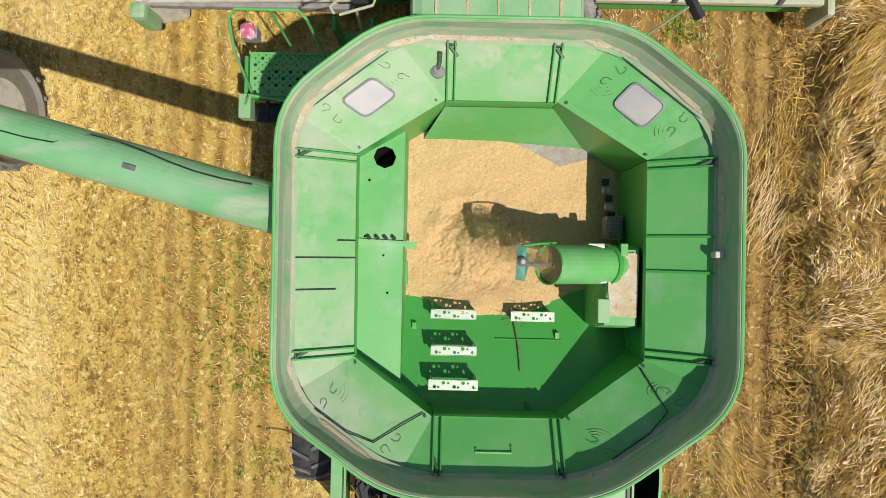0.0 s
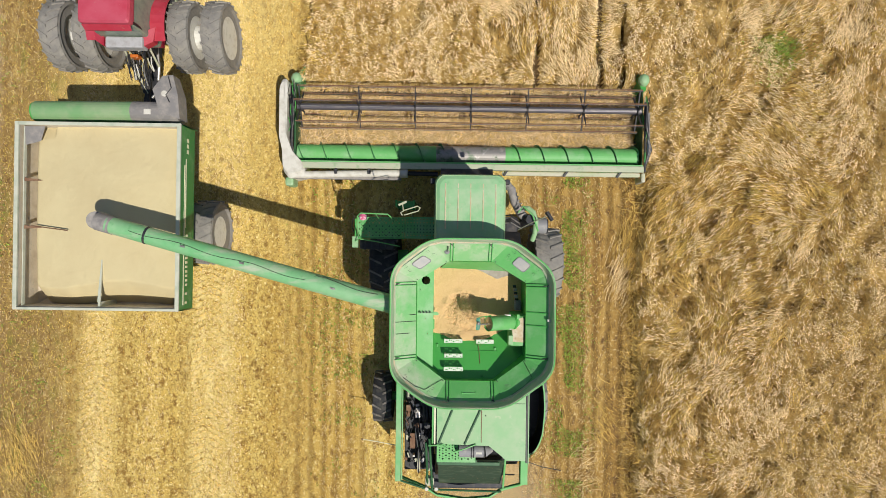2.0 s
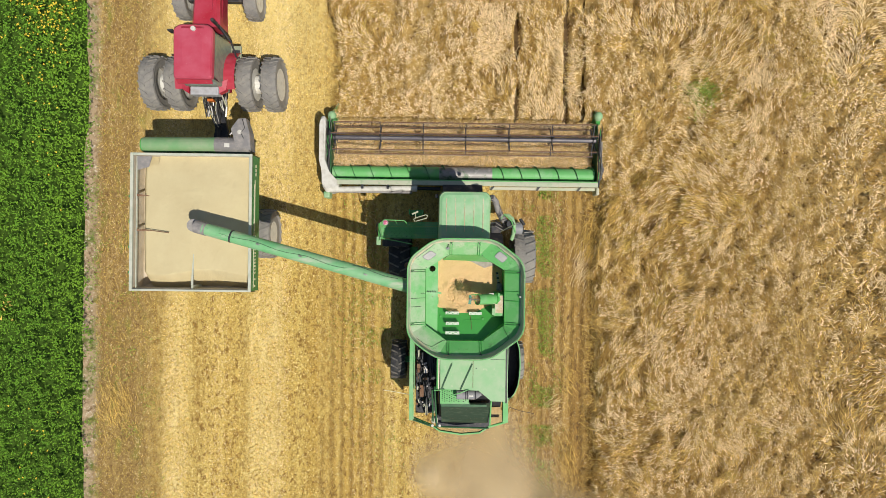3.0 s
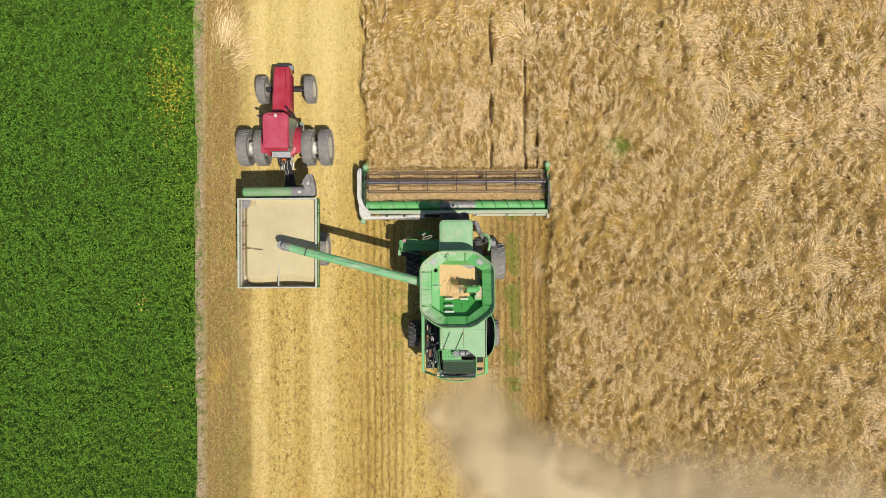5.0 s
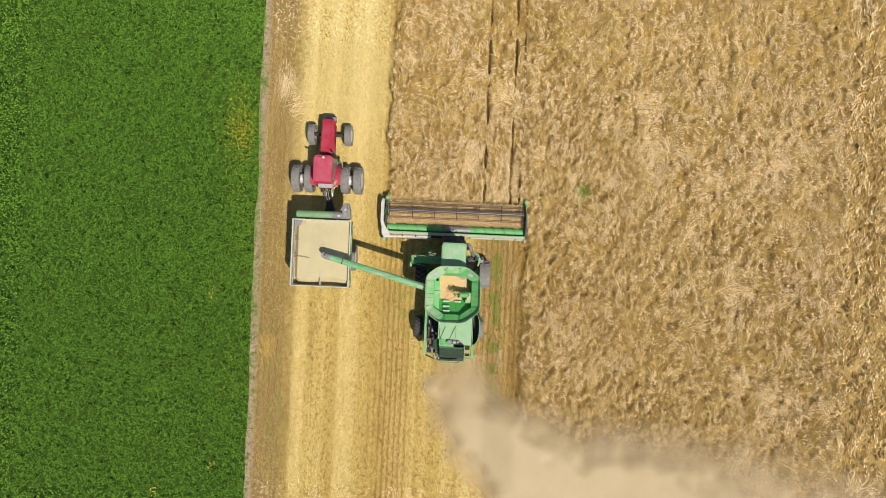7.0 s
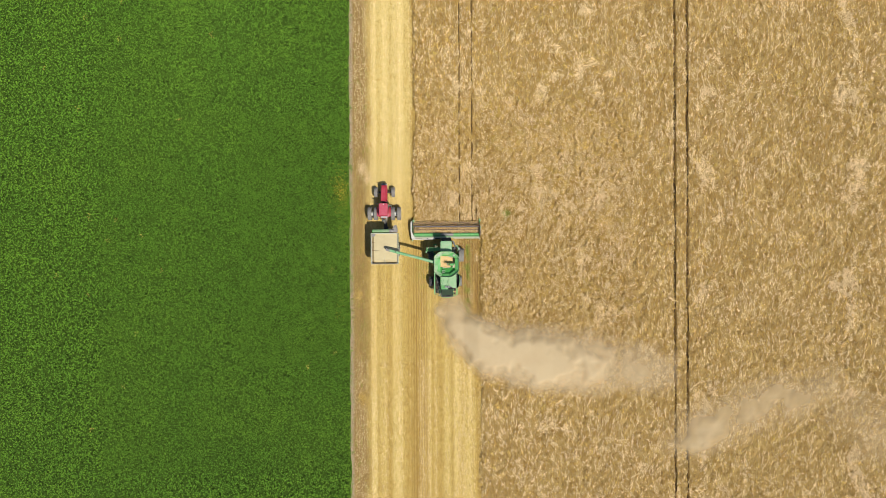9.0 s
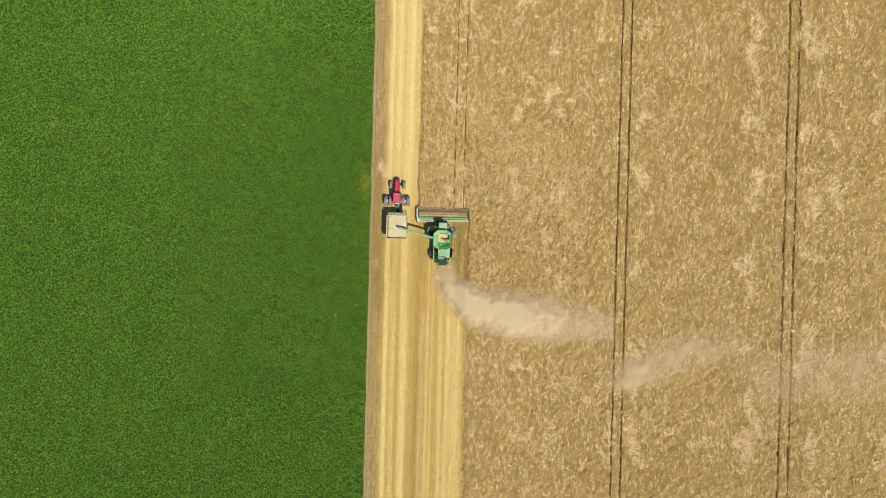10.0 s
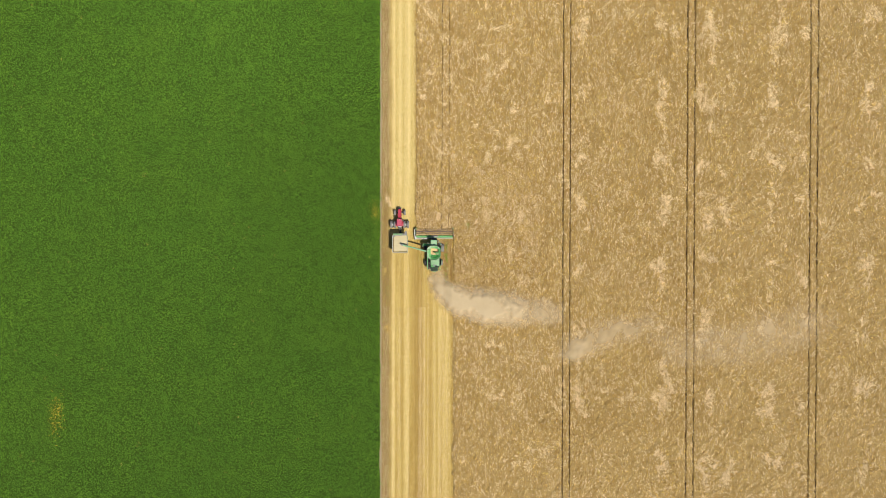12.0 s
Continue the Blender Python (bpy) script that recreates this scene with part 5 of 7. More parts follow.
def wheel(parent, c, r, w, mat_t, mat_r, lugs, rim_r, side, name="wheel"):
    """A farm tyre with chevron lugs on a dished disc; the axle runs along x."""
    c = Vector(c)
    prof = [(-0.42, 0.80 * r), (-0.5, 0.88 * r), (-0.46, 0.955 * r), (-0.30, 0.985 * r), (0, 1.0 * r * 0.99), (0.30, 0.985 * r), (0.46, 0.955 * r), (0.5, 0.88 * r), (0.42, 0.80 * r), (0.40, rim_r), (-0.40, rim_r)]
    seg = 36
    bm = bmesh.new()
    rings = [[bm.verts.new(c + Vector((u * w, q * math.cos(a), q * math.sin(a)))) for u, q in prof] for a in [2 * math.pi * k / seg for k in range(seg)]]
    m = len(prof)
    for i in range(seg):
        for k in range(m):
            bm.faces.new((rings[i][k], rings[i][(k + 1) % m], rings[(i + 1) % seg][(k + 1) % m], rings[(i + 1) % seg][k]))
    hub = part(name, cyl(c - Vector((0.09 * w, 0, 0)), c + Vector((0.09 * w, 0, 0)), rim_r * 0.98, seg=28), mat_r, parent)
    part("tyre", bm, mat_t, hub)
    bm = bmesh.new()
    for k in range(lugs):
        for s in (-1, 1):
            a = 2 * math.pi * (k + (0.25 if s > 0 else -0.25)) / lugs
            pts = []
            for u, da in ((0.03, 0.0), (0.50, -0.20)):
                for wd in (-0.020, 0.020):
                    for h in (0.955, 1.03 if u < 0.4 else 1.0):
                        ang = a + da * 0.9 + wd / r * 1.4
                        pts.append(bm.verts.new(c + Vector((s * u * w, h * r * math.cos(ang), h * r * math.sin(ang)))))
            i = pts
            for fs in ((0, 1, 3, 2), (4, 6, 7, 5), (0, 4, 5, 1), (2, 3, 7, 6), (1, 5, 7, 3), (0, 2, 6, 4)):
                bm.faces.new([i[j] for j in fs])
    part("tread", bm, M_tyre_worn if mat_t is M_tyre_shaded else mat_t, hub)
    dish = [(0.40, rim_r), (0.36, rim_r * 0.93), (0.12, rim_r * 0.86), (0.10, rim_r * 0.35), (0.22, rim_r * 0.28), (0.22, 0.02)]
    bm = loft([[c + Vector((side * u * w, q * math.cos(a), q * math.sin(a))) for a in [2 * math.pi * k / 28 for k in range(28)]] for u, q in dish])
    part("rim", bm, mat_r, hub)
    for k in range(8):
        a = 2 * math.pi * k / 8
        p = c + Vector((side * 0.11 * w, rim_r * 0.5 * math.cos(a), rim_r * 0.5 * math.sin(a)))
        part("wheel_nut", cyl(p, p + Vector((side * 0.03, 0, 0)), 0.022, seg=6), M_dark, hub)
    return hub


def running_gear():
    for s in (-1, 1):
        # Left tyres stand in the machine's shadow; a near-black rubber carries that shade.
        wheel(combine, (0.08 + s * 2.15, 1.22, 0.93), 0.93, 0.74, M_tyre_shaded if s < 0 else M_tyre, M_stripe, 18, 0.48, s, "front_wheel")
        wheel(combine, (-0.02 + s * 2.08, -2.52, 0.68), 0.68, 0.52, M_tyre_shaded if s < 0 else M_tyre, M_stripe, 16, 0.34, s, "rear_wheel")
    part("front_axle", box(-1.9, 2.05, 1.05, 1.38, 0.78, 1.10, 0.03), M_dark, combine)
    part("rear_axle", box(-1.9, 1.9, -2.62, -2.42, 0.58, 0.76, 0.03), M_green, combine)
    for s in (-1, 1):
        part("final_drive", cyl((0.08 + s * 1.55, 1.22, 0.93), (0.08 + s * 1.85, 1.22, 0.93), 0.30, seg=20), M_green, combine)


running_gear()


def body():
    part("threshing_body", loft([[(-0.66, y, 0.62), (1.40, y, 0.62), (1.40, y, z), (-0.66, y, z)] for y, z in ((2.0, 2.1), (1.2, 3.0), (-1.9, 3.0), (-3.3, 2.7), (-4.3, 1.7))]), M_dark, combine, "dark threshing body")
    part("tank_underside", loft([at_z(inset(RIM, 0.32), 3.92), at_z(inset(RIM, 0.34), 3.2), at_z([(-0.9, 1.6), (1.1, 1.6), (1.42, 1.1), (1.42, -1.2), (0.9, -1.75), (-0.6, -1.75), (-0.9, -1.2), (-1.0, 1.1)], 2.6)], caps=False), M_green_dusty, combine, "green lower tank body")
    # left service side: long rail with pipes and hoses behind it
    rail = part("side_rail", box(-1.655, -1.52, -4.28, -1.25, 2.12, 2.24, 0.012), M_green_dusty, combine, "long green service-side rail")
    part("side_shield", box(-1.66, -1.62, -4.2, 1.0, 0.95, 2.11, 0.01), M_green, combine, "green side shield")
    part("rail_strip", box(-1.505, -1.48, -4.25, -1.3, 2.16, 2.20), M_green_dusty, rail)
    part("side_shield", box(1.62, 1.66, -4.1, 1.0, 0.95, 2.2, 0.01), M_green, combine, "green side shield")
    part("decal_stripe", box(-1.668, -1.661, -3.9, 0.8, 1.70, 1.80), M_stripe, combine)
    part("decal_stripe", box(1.661, 1.668, -3.9, 0.8, 1.70, 1.80), M_stripe, combine)
    rnd = random.Random(5)
    for i in range(22):
        x, y = rnd.uniform(-1.40, -0.74), rnd.uniform(-3.0, -1.4)
        pts = [(x + rnd.uniform(-0.08, 0.08), y - 0.13 * k + rnd.uniform(-0.05, 0.05), 1.95 + rnd.uniform(-0.2, 0.2)) for k in range(6)]
        part("hose", pipe(pts, rnd.uniform(0.007, 0.014), 6), rnd.choice([M_black, M_black, M_dark, M_rust]), combine)
    for i in range(46):
        x, y, z = rnd.uniform(-1.40, -0.78), rnd.uniform(-4.1, -1.45), rnd.uniform(1.75, 2.12)
        w, h = rnd.uniform(0.012, 0.05), rnd.uniform(0.02, 0.08)
        part("fitting", box(-w, w, -h, h, -0.03, 0.03, 0.006, m=Matrix.Translation((x, y, z)) @ Matrix.Rotation(rnd.uniform(-0.7, 0.7), 4, "Z")), rnd.choice([M_black, M_dark, M_dark, M_black, M_rust, M_steel, M_cream]), combine)
    # Black plate stands in for the shade below the hoses and pipes.
    part("engine_side", box(-1.46, -0.70, -4.2, -1.3, 1.3, 1.62, 0.02), M_black, combine, "black plate added as shade below the hoses")
    for x0, x1, y0, y1, z, m in ((-1.25, -1.20, -2.45, -2.05, 2.05, M_steel), (-1.38, -1.33, -2.2, -1.95, 2.1, M_cream), (-1.18, -1.06, -2.75, -2.5, 2.0, M_steel), (-1.05, -0.9, -2.4, -1.9, 2.2, M_dark), (-1.42, -1.30, -2.75, -2.45, 1.9, M_rust), (-1.10, -0.95, -3.2, -2.9, 1.95, M_dark), (-1.32, -1.18, -3.6, -3.2, 1.8, M_rust), (-0.98, -0.80, -2.05, -1.7, 2.35, M_black), (-1.0, -0.76, -3.1, -2.45, 1.9, M_black)):
        part("bracket", box(x0, x1, y0, y1, z - 0.1, z, 0.012), m, combine)
    part("pulley", cyl((-1.12, -3.95, 1.7), (-1.04, -3.95, 1.7), 0.28, seg=24), M_cream, combine, "cream drive pulley")
    part("belt", pipe([(-1.08, -3.95 + 0.29 * math.cos(q) + (1.0 if math.cos(q) > 0 else 0), 1.7 + 0.29 * math.sin(q)) for q in [2 * math.pi * i / 20 for i in range(20)]], 0.02, 5, closed=True), M_black, combine)
    part("exhaust_pipe", cyl((-0.86, -2.72, 1.9), (-0.86, -2.72, 2.75), 0.075, seg=16), M_black, combine)
    for i, x in enumerate((-0.95, -0.88, -0.80, -0.74)):
        part("tube", pipe([(x, -1.7, 2.7), (x, -2.2, 2.72), (x + 0.02, -2.6, 2.66)], 0.022, 6), M_dark, combine)
    # engine hood with a chamfered rear corner
    hood = part("engine_hood", slab(at_z([(-0.64, -1.45), (1.42, -1.45), (1.43, -3.32), (0.98, -3.31), (0.86, -3.20), (0.58, -2.98), (-0.62, -2.94)], 3.40), 0.05), M_green_pale, combine, "sun-bleached pale green engine hood")
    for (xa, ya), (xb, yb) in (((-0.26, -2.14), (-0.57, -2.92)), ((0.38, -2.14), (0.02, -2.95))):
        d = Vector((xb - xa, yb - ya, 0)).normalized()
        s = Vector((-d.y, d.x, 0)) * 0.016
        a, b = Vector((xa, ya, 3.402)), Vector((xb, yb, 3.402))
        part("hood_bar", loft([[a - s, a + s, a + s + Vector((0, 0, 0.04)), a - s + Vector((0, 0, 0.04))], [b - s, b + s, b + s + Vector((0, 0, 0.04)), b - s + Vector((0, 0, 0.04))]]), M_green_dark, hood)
    part("seam", box(0.395, 0.41, -2.9, -1.6, 3.40, 3.408), M_rust, hood)
    part("seam", box(0.95, 1.41, -2.0, -1.99, 3.40, 3.406), M_dark, hood)
    part("bolt", cyl((0.50, -2.28, 3.4), (0.50, -2.28, 3.42), 0.014, seg=8), M_dark, hood)
    part("edge_rail", box(-0.69, -0.655, -2.95, -1.5, 3.30, 3.42, 0.006), M_stripe, combine)
    part("edge_rail", box(-0.74, -0.70, -2.95, -1.5, 3.28, 3.40, 0.006), M_green, combine)
    part("hood_wall", box(-0.62, 1.40, -2.90, -1.6, 2.9, 3.34), M_green, combine)
    # grab rail behind the hood
    part("grab_rail", pipe([(-0.82, -2.98, 3.42), (-0.50, -2.95, 3.46), (-0.38, -3.02, 3.48), (-0.28, -3.12, 3.46), (0.0, -3.04, 3.46), (0.28, -2.94, 3.42)], 0.018, 6), M_green_lit, combine)
    # rotary screen housing on the right
    hous = [(1.46, -1.30), (1.78, -1.30), (1.94, -1.7), (1.97, -2.3), (1.92, -2.9), (1.76, -3.28), (1.56, -3.40), (1.46, -3.38)]
    hous = [(p[0], p[1]) for p in round_poly(hous, 0.18, 4)]
    thin_in = lambda q: [(1.47 + (x - 1.47) * q, -2.34 + (y + 2.34) * (0.5 + q / 2)) for x, y in hous]
    scr = part("screen_housing", loft([at_z(hous, 1.6), at_z(hous, 2.9), at_z(thin_in(0.94), 2.9)], caps=False), M_green_lit, combine, "curved green air screen housing")
    part("housing_lining", loft([at_z(thin_in(0.94), 2.896), at_z(thin_in(0.93), 2.0)], caps=False), M_black, scr)
    part("screen", slab(at_z(thin_in(0.92), 2.20), 0.04), M_black, scr, "black dusty air screen")
    part("frame_bar", box(1.43, 1.47, -3.36, -1.3, 3.18, 3.41, 0.006), M_black, combine)
    part("frame_bar", box(1.475, 1.50, -3.38, -1.3, 3.2, 3.43, 0.006), M_green_pale, combine)
    # air cleaner
    can = part("air_cleaner", cyl((-0.10, -3.15, 3.20), (0.50, -3.15, 3.20), 0.155, seg=28), M_grey, combine, "grey cylindrical air cleaner")
    part("cone_end", cyl((0.50, -3.15, 3.20), (0.68, -3.13, 3.18), 0.15, 0.06, 24), M_grey, can)
    for x in (0.17, 0.22, 0.47):
        # Near-black copy of the tyre rubber, with shade in its colour.
        part("strap", cyl((x, -3.15, 3.20), (x + 0.03, -3.15, 3.20), 0.163, seg=28), M_dark, can)
    part("label_plate", box(0.29, 0.42, -3.19, -3.14, 3.345, 3.358), M_white, can)
    # perforated rear deck
    holes = [(-0.55 + 0.075 * i, -3.42 + 0.062 * j + (0.0 if i % 2 else 0.02), 0.021 if (i + j) % 2 else 0.014) for i in range(11) for j in range(6) if not (-0.15 < -0.55 + 0.075 * i and j > 3)]
    part("service_deck", plate_holes([(-0.62, -3.50), (0.30, -3.50), (0.30, -3.24), (-0.12, -3.24), (-0.12, -2.98), (-0.62, -2.98)], [h for h in holes if not (h[0] > -0.14 and h[1] > -3.27)], 0.012, Matrix.Translation((0, 0, 3.02))), M_green_lit, combine, "perforated green service deck")
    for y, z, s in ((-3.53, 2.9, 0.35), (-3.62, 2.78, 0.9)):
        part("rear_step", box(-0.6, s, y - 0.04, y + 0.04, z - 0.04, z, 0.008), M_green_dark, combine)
    part("straw_hood", slab([(-0.60, -3.55, 2.72), (1.05, -3.55, 2.72), (1.0, -4.42, 1.95), (-0.56, -4.42, 1.95)], 0.03), M_cavity_dark, combine, "sloped straw hood, the rear cavity's dark in its colour")
    part("inner_panel", box(1.02, 1.40, -4.02, -3.78, 2.30, 2.33), M_straw_board, combine, "straw-covered inner ledge")
    # Left tubes take the shaded copy of the green, right ones the sunlit copy.
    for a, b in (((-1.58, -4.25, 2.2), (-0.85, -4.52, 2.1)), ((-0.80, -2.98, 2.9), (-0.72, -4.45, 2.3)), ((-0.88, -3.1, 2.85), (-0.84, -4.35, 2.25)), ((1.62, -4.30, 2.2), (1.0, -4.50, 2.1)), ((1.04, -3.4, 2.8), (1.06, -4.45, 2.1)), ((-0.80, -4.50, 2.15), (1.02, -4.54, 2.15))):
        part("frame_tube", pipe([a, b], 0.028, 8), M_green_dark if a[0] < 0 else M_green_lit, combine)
    bow = [(-1.62, -4.22), (-0.92, -4.50), (-0.60, -4.70), (0.10, -4.80), (0.72, -4.74), (1.02, -4.55), (1.60, -4.38)]
    part("rear_bumper", loft([[(x, y, 1.98), (x, y + 0.045, 1.98), (x, y + 0.045, 2.10), (x, y, 2.10)] for x, y in bow]), M_green_lit, combine, "curved green rear bumper")
    part("straw_chopper", box(-0.75, 1.1, -4.72, -4.1, 0.7, 1.55, 0.05), M_dark, combine)
    part("rear_corner_panel", box(1.48, 1.66, -4.32, -3.40, 2.0, 2.25, 0.01), M_green_lit, combine)
    for x in (-0.86, -0.62):
        part("tail_lamp", cyl((x, -4.40, 2.32), (x, -4.40, 2.40), 0.045, seg=12), M_white, combine)
    part("motor", box(-0.90, -0.68, -4.36, -4.16, 2.1, 2.3, 0.03), M_cream, combine)
    # thin marker whips at the rear corners
    part("marker_whip", pipe([(-1.6, -3.55, 1.75), (-2.1, -3.46, 1.75), (-2.55, -3.40, 1.72)], 0.012, 5), M_stripe, combine)
    part("marker_tip", cyl((-2.53, -3.40, 1.72), (-2.58, -3.395, 1.72), 0.018, seg=8), M_rust, combine)
    part("marker_whip", pipe([(1.66, -3.9, 1.75), (2.1, -4.05, 1.75), (2.6, -4.15, 1.72)], 0.010, 5), M_dark, combine)


# Darker copy of the green paint, with shade mixed into the colour.
M_green_dark = material("dark_green_paint_with_shade", (0.015, 0.085, 0.025), [((0.05, 0.14, 0.05), 4, 0.45, 0.75, ONE)], 0.55)
# Near-black green puts the rear cavity's shade into the straw hood's colour.
M_cavity_dark = material("cavity_dark_green_steel", (0.022, 0.045, 0.022), [((0.07, 0.10, 0.06), 5, 0.5, 0.72, (0.5, 2, 1)), ((0.12, 0.09, 0.05), 14, 0.6, 0.75, ONE)], 0.7)
M_straw_board = material("straw_covered_ledge", (0.48, 0.33, 0.15), [((0.32, 0.2, 0.08), 20, 0.45, 0.75, ONE)], 0.9)
body()


def cab():
    prof = round_poly([(-0.74, 1.62), (0.85, 1.62), (0.86, 3.10), (0.74, 3.24), (-0.62, 3.24), (-0.74, 3.10)], 0.07, 3)
    c = Vector((0.06, 2.4))
    grow = lambda s: [c + (p - c) * s for p in prof]
    roof = part("cab_roof", loft([at_z(grow(0.97), 3.52), at_z(grow(1.0), 3.60), at_z(grow(1.0), 3.72), at_z(grow(0.965), 3.79), at_z(grow(0.86), 3.83), at_z(grow(0.6), 3.845)]), M_roof, combine, "pale green ribbed cab roof", smooth=False)
    for x in (-0.50, -0.22, 0.06, 0.34, 0.62):
        part("roof_groove", pipe([(x, 2.0, 3.836), (x, 2.6, 3.84), (x, 3.02, 3.826)], 0.017, 6), M_graindust, roof, "groove filled with beige dust")
    part("roof_edge", pipe([(p[0], p[1], 3.79) for p in grow(0.955)], 0.014, 6, closed=True), M_green_pale, roof)
    glass = part("cab_glass", loft([at_z(grow(0.84), 1.75), at_z(grow(0.93), 3.50)], caps=False), M_glass, combine, "tinted cab windows")
    for x, y in ((-0.66, 1.75), (0.78, 1.75), (-0.60, 3.08), (0.72, 3.08)):
        part("pillar", box(x - 0.04, x + 0.04, y - 0.04, y + 0.04, 1.7, 3.55, 0.01), M_black, glass)
    part("cab_base", box(-0.72, 0.84, 1.7, 3.1, 1.35, 1.78, 0.05), M_green, combine)
    part("operator_seat", box(-0.2, 0.32, 2.0, 2.6, 1.8, 2.3, 0.08), M_black, combine)
    part("feeder_house", loft([[(-0.62, 3.0, 1.0), (0.78, 3.0, 1.0), (0.78, 3.0, 1.75), (-0.62, 3.0, 1.75)], [(-0.62, 3.78, 0.35), (0.78, 3.78, 0.35), (0.78, 3.78, 1.05), (-0.62, 3.78, 1.05)]]), M_dark, combine, "dark feeder house between cab and header")
    # cab-side work lamps
    for x in (-0.8, 0.92):
        part("cab_lamp", box(x - 0.05, x + 0.05, 3.05, 3.17, 3.4, 3.52, 0.02), M_dark, combine)


M_roof = material("dusty_pale_green_roof", (0.23, 0.45, 0.22), [((0.37, 0.48, 0.30), 2.2, 0.38, 0.72, ONE), ((0.07, 0.30, 0.09), 1.5, 0.55, 0.8, ONE), ((0.45, 0.42, 0.28), 12, 0.6, 0.8, ONE)], 0.5, bump=(50, 0.04))
cab()


def platform_side():
    # perforated platform with ladder rails on the left of the cab
    hs = []
    for i in range(14):
        for j in range(6):
            x, y = -2.62 + 0.082 * i, 1.87 + 0.078 * j
            hs.append((x, y, 0.021 if (i + j) % 2 == 0 else 0.010))
            hs.append((x + 0.041, y + 0.03, 0.009))
    plat = part("platform", plate_holes([(-2.68, 1.82), (-1.50, 1.82), (-1.50, 2.30), (-2.68, 2.30)], hs, 0.02, Matrix.Translation((0, 0, 2.30))), M_green_lit, combine, "perforated green metal platform")
    part("platform_edge", box(-2.69, -1.48, 2.30, 2.325, 2.22, 2.315, 0.004), M_green_lit, plat)
    part("platform_edge", box(-2.74, -2.70, 1.80, 2.28, 2.18, 2.31, 0.004), M_green, plat)
    part("platform_edge", box(-2.68, -1.50, 1.79, 1.815, 2.2, 2.31, 0.004), M_green, plat)
    inner = [(x, y, 0.017) for i in range(9) for j in range(6) for x, y in [(-1.42 + 0.08 * i, 1.88 + 0.08 * j)]]
    part("platform", plate_holes([(-1.48, 1.80), (-0.74, 1.80), (-0.74, 2.34), (-1.48, 2.34)], inner, 0.02, Matrix.Translation((0, 0, 2.34))), M_green_lit, combine, "perforated green metal platform")
    part("platform_support", box(-2.6, -0.7, 1.95, 2.15, 2.10, 2.24, 0.01), M_green_dark, combine)
    part("guard_rail", pipe([(-2.64, 1.84, 2.32), (-2.58, 2.08, 3.1), (-2.52, 2.28, 3.42), (-2.44, 2.35, 3.48), (-1.82, 2.33, 3.52), (-1.76, 2.28, 3.44), (-1.78, 2.22, 2.32)], 0.016, 8), M_green_lit, combine)
    part("guard_rail", pipe([(-2.10, 2.34, 3.50), (-2.10, 2.28, 2.9), (-2.10, 2.24, 2.33)], 0.014, 8), M_green_lit, combine)
    part("hand_rail", pipe([(-2.72, 1.72, 2.32), (-2.62, 1.78, 2.5), (-2.10, 1.70, 2.5), (-1.6, 1.60, 2.4)], 0.014, 8), M_green_lit, combine)
    part("hand_rail", pipe([(-2.78, 2.30, 2.3), (-2.86, 2.10, 2.0), (-2.80, 1.86, 1.7), (-2.70, 1.66, 2.0)], 0.014, 6), M_dark, combine)
    part("corner_block", box(-2.80, -2.66, 1.56, 1.84, 2.15, 2.32, 0.01), M_green_pale, combine)
    bb = part("battery_box", box(-2.62, -1.72, 1.52, 1.76, 2.02, 2.26, 0.05), M_black, combine, "black ribbed battery box")
    for i in range(5):
        part("rib", box(-2.5 + 0.17 * i, -2.46 + 0.17 * i, 1.51, 1.77, 2.24, 2.275, 0.005), M_dark, bb)
    part("rag_holder", box(-2.53, -2.36, 2.22, 2.34, 2.92, 3.06, 0.01), M_grey, combine)
    # swung-out boarding ladder
    lad = part("ladder", pipe([(-1.48, 2.31, 3.50), (-1.52, 2.37, 3.52), (-1.45, 2.42, 3.54), (-1.14, 2.52, 3.55), (-1.08, 2.49, 3.50), (-1.12, 2.42, 3.45), (-1.44, 2.32, 3.46)], 0.015, 8), M_cream, combine, "pale boarding ladder folded beside the cab")
    part("ladder_rail", pipe([(-1.28, 2.37, 3.46), (-1.30, 2.34, 2.34)], 0.014, 8), M_cream, lad)
    part("rung_plate", slab([(-1.56, 2.54, 3.80), (-1.38, 2.62, 3.82), (-1.36, 2.58, 3.82), (-1.54, 2.50, 3.80)], 0.03), M_cream, lad)
    part("ladder_arm", pipe([(-1.46, 2.56, 3.8), (-1.46, 2.40, 3.52)], 0.013, 6), M_cream, lad)
    for z in (1.7, 1.3, 0.9):
        part("rung", box(-1.7, -1.3, 2.6, 2.78, z, z + 0.03, 0.005), M_green, lad)
    for x in (-1.72, -1.28):
        part("stringer", box(x - 0.02, x + 0.02, 2.6, 2.76, 0.8, 2.3, 0.005), M_green, lad)
    # right side: intake duct, muffler, mirror
    duct = part("intake_duct", pipe([(0.88, 3.16, 2.3), (1.04, 3.18, 2.35), (1.14, 3.05, 2.4), (1.22, 2.75, 2.4), (1.36, 2.50, 2.35), (1.52, 2.36, 2.2)], 0.105, 14), M_rubber, combine, "black corrugated air duct")
    for i in range(9):
        t = i / 8
        p = Vector((1.10 + 0.30 * t, 3.10 - 0.66 * t, 2.40))
        part("corrugation", cyl(p, p + Vector((0.012, -0.03, 0)), 0.108, seg=14), M_rubber, duct)
    mf = part("muffler", cyl((1.46, 2.22, 1.55), (1.62, 2.30, 2.55), 0.13, seg=18), M_dark, combine)
    part("heat_shield", pipe([(1.46, 2.60, 2.25), (1.58, 2.60, 2.3), (1.70, 2.50, 2.32), (1.77, 2.28, 2.32), (1.75, 1.98, 2.3), (1.70, 1.80, 2.2)], 0.065, 12), M_green_pale, combine, "chalky pale curved heat shield")
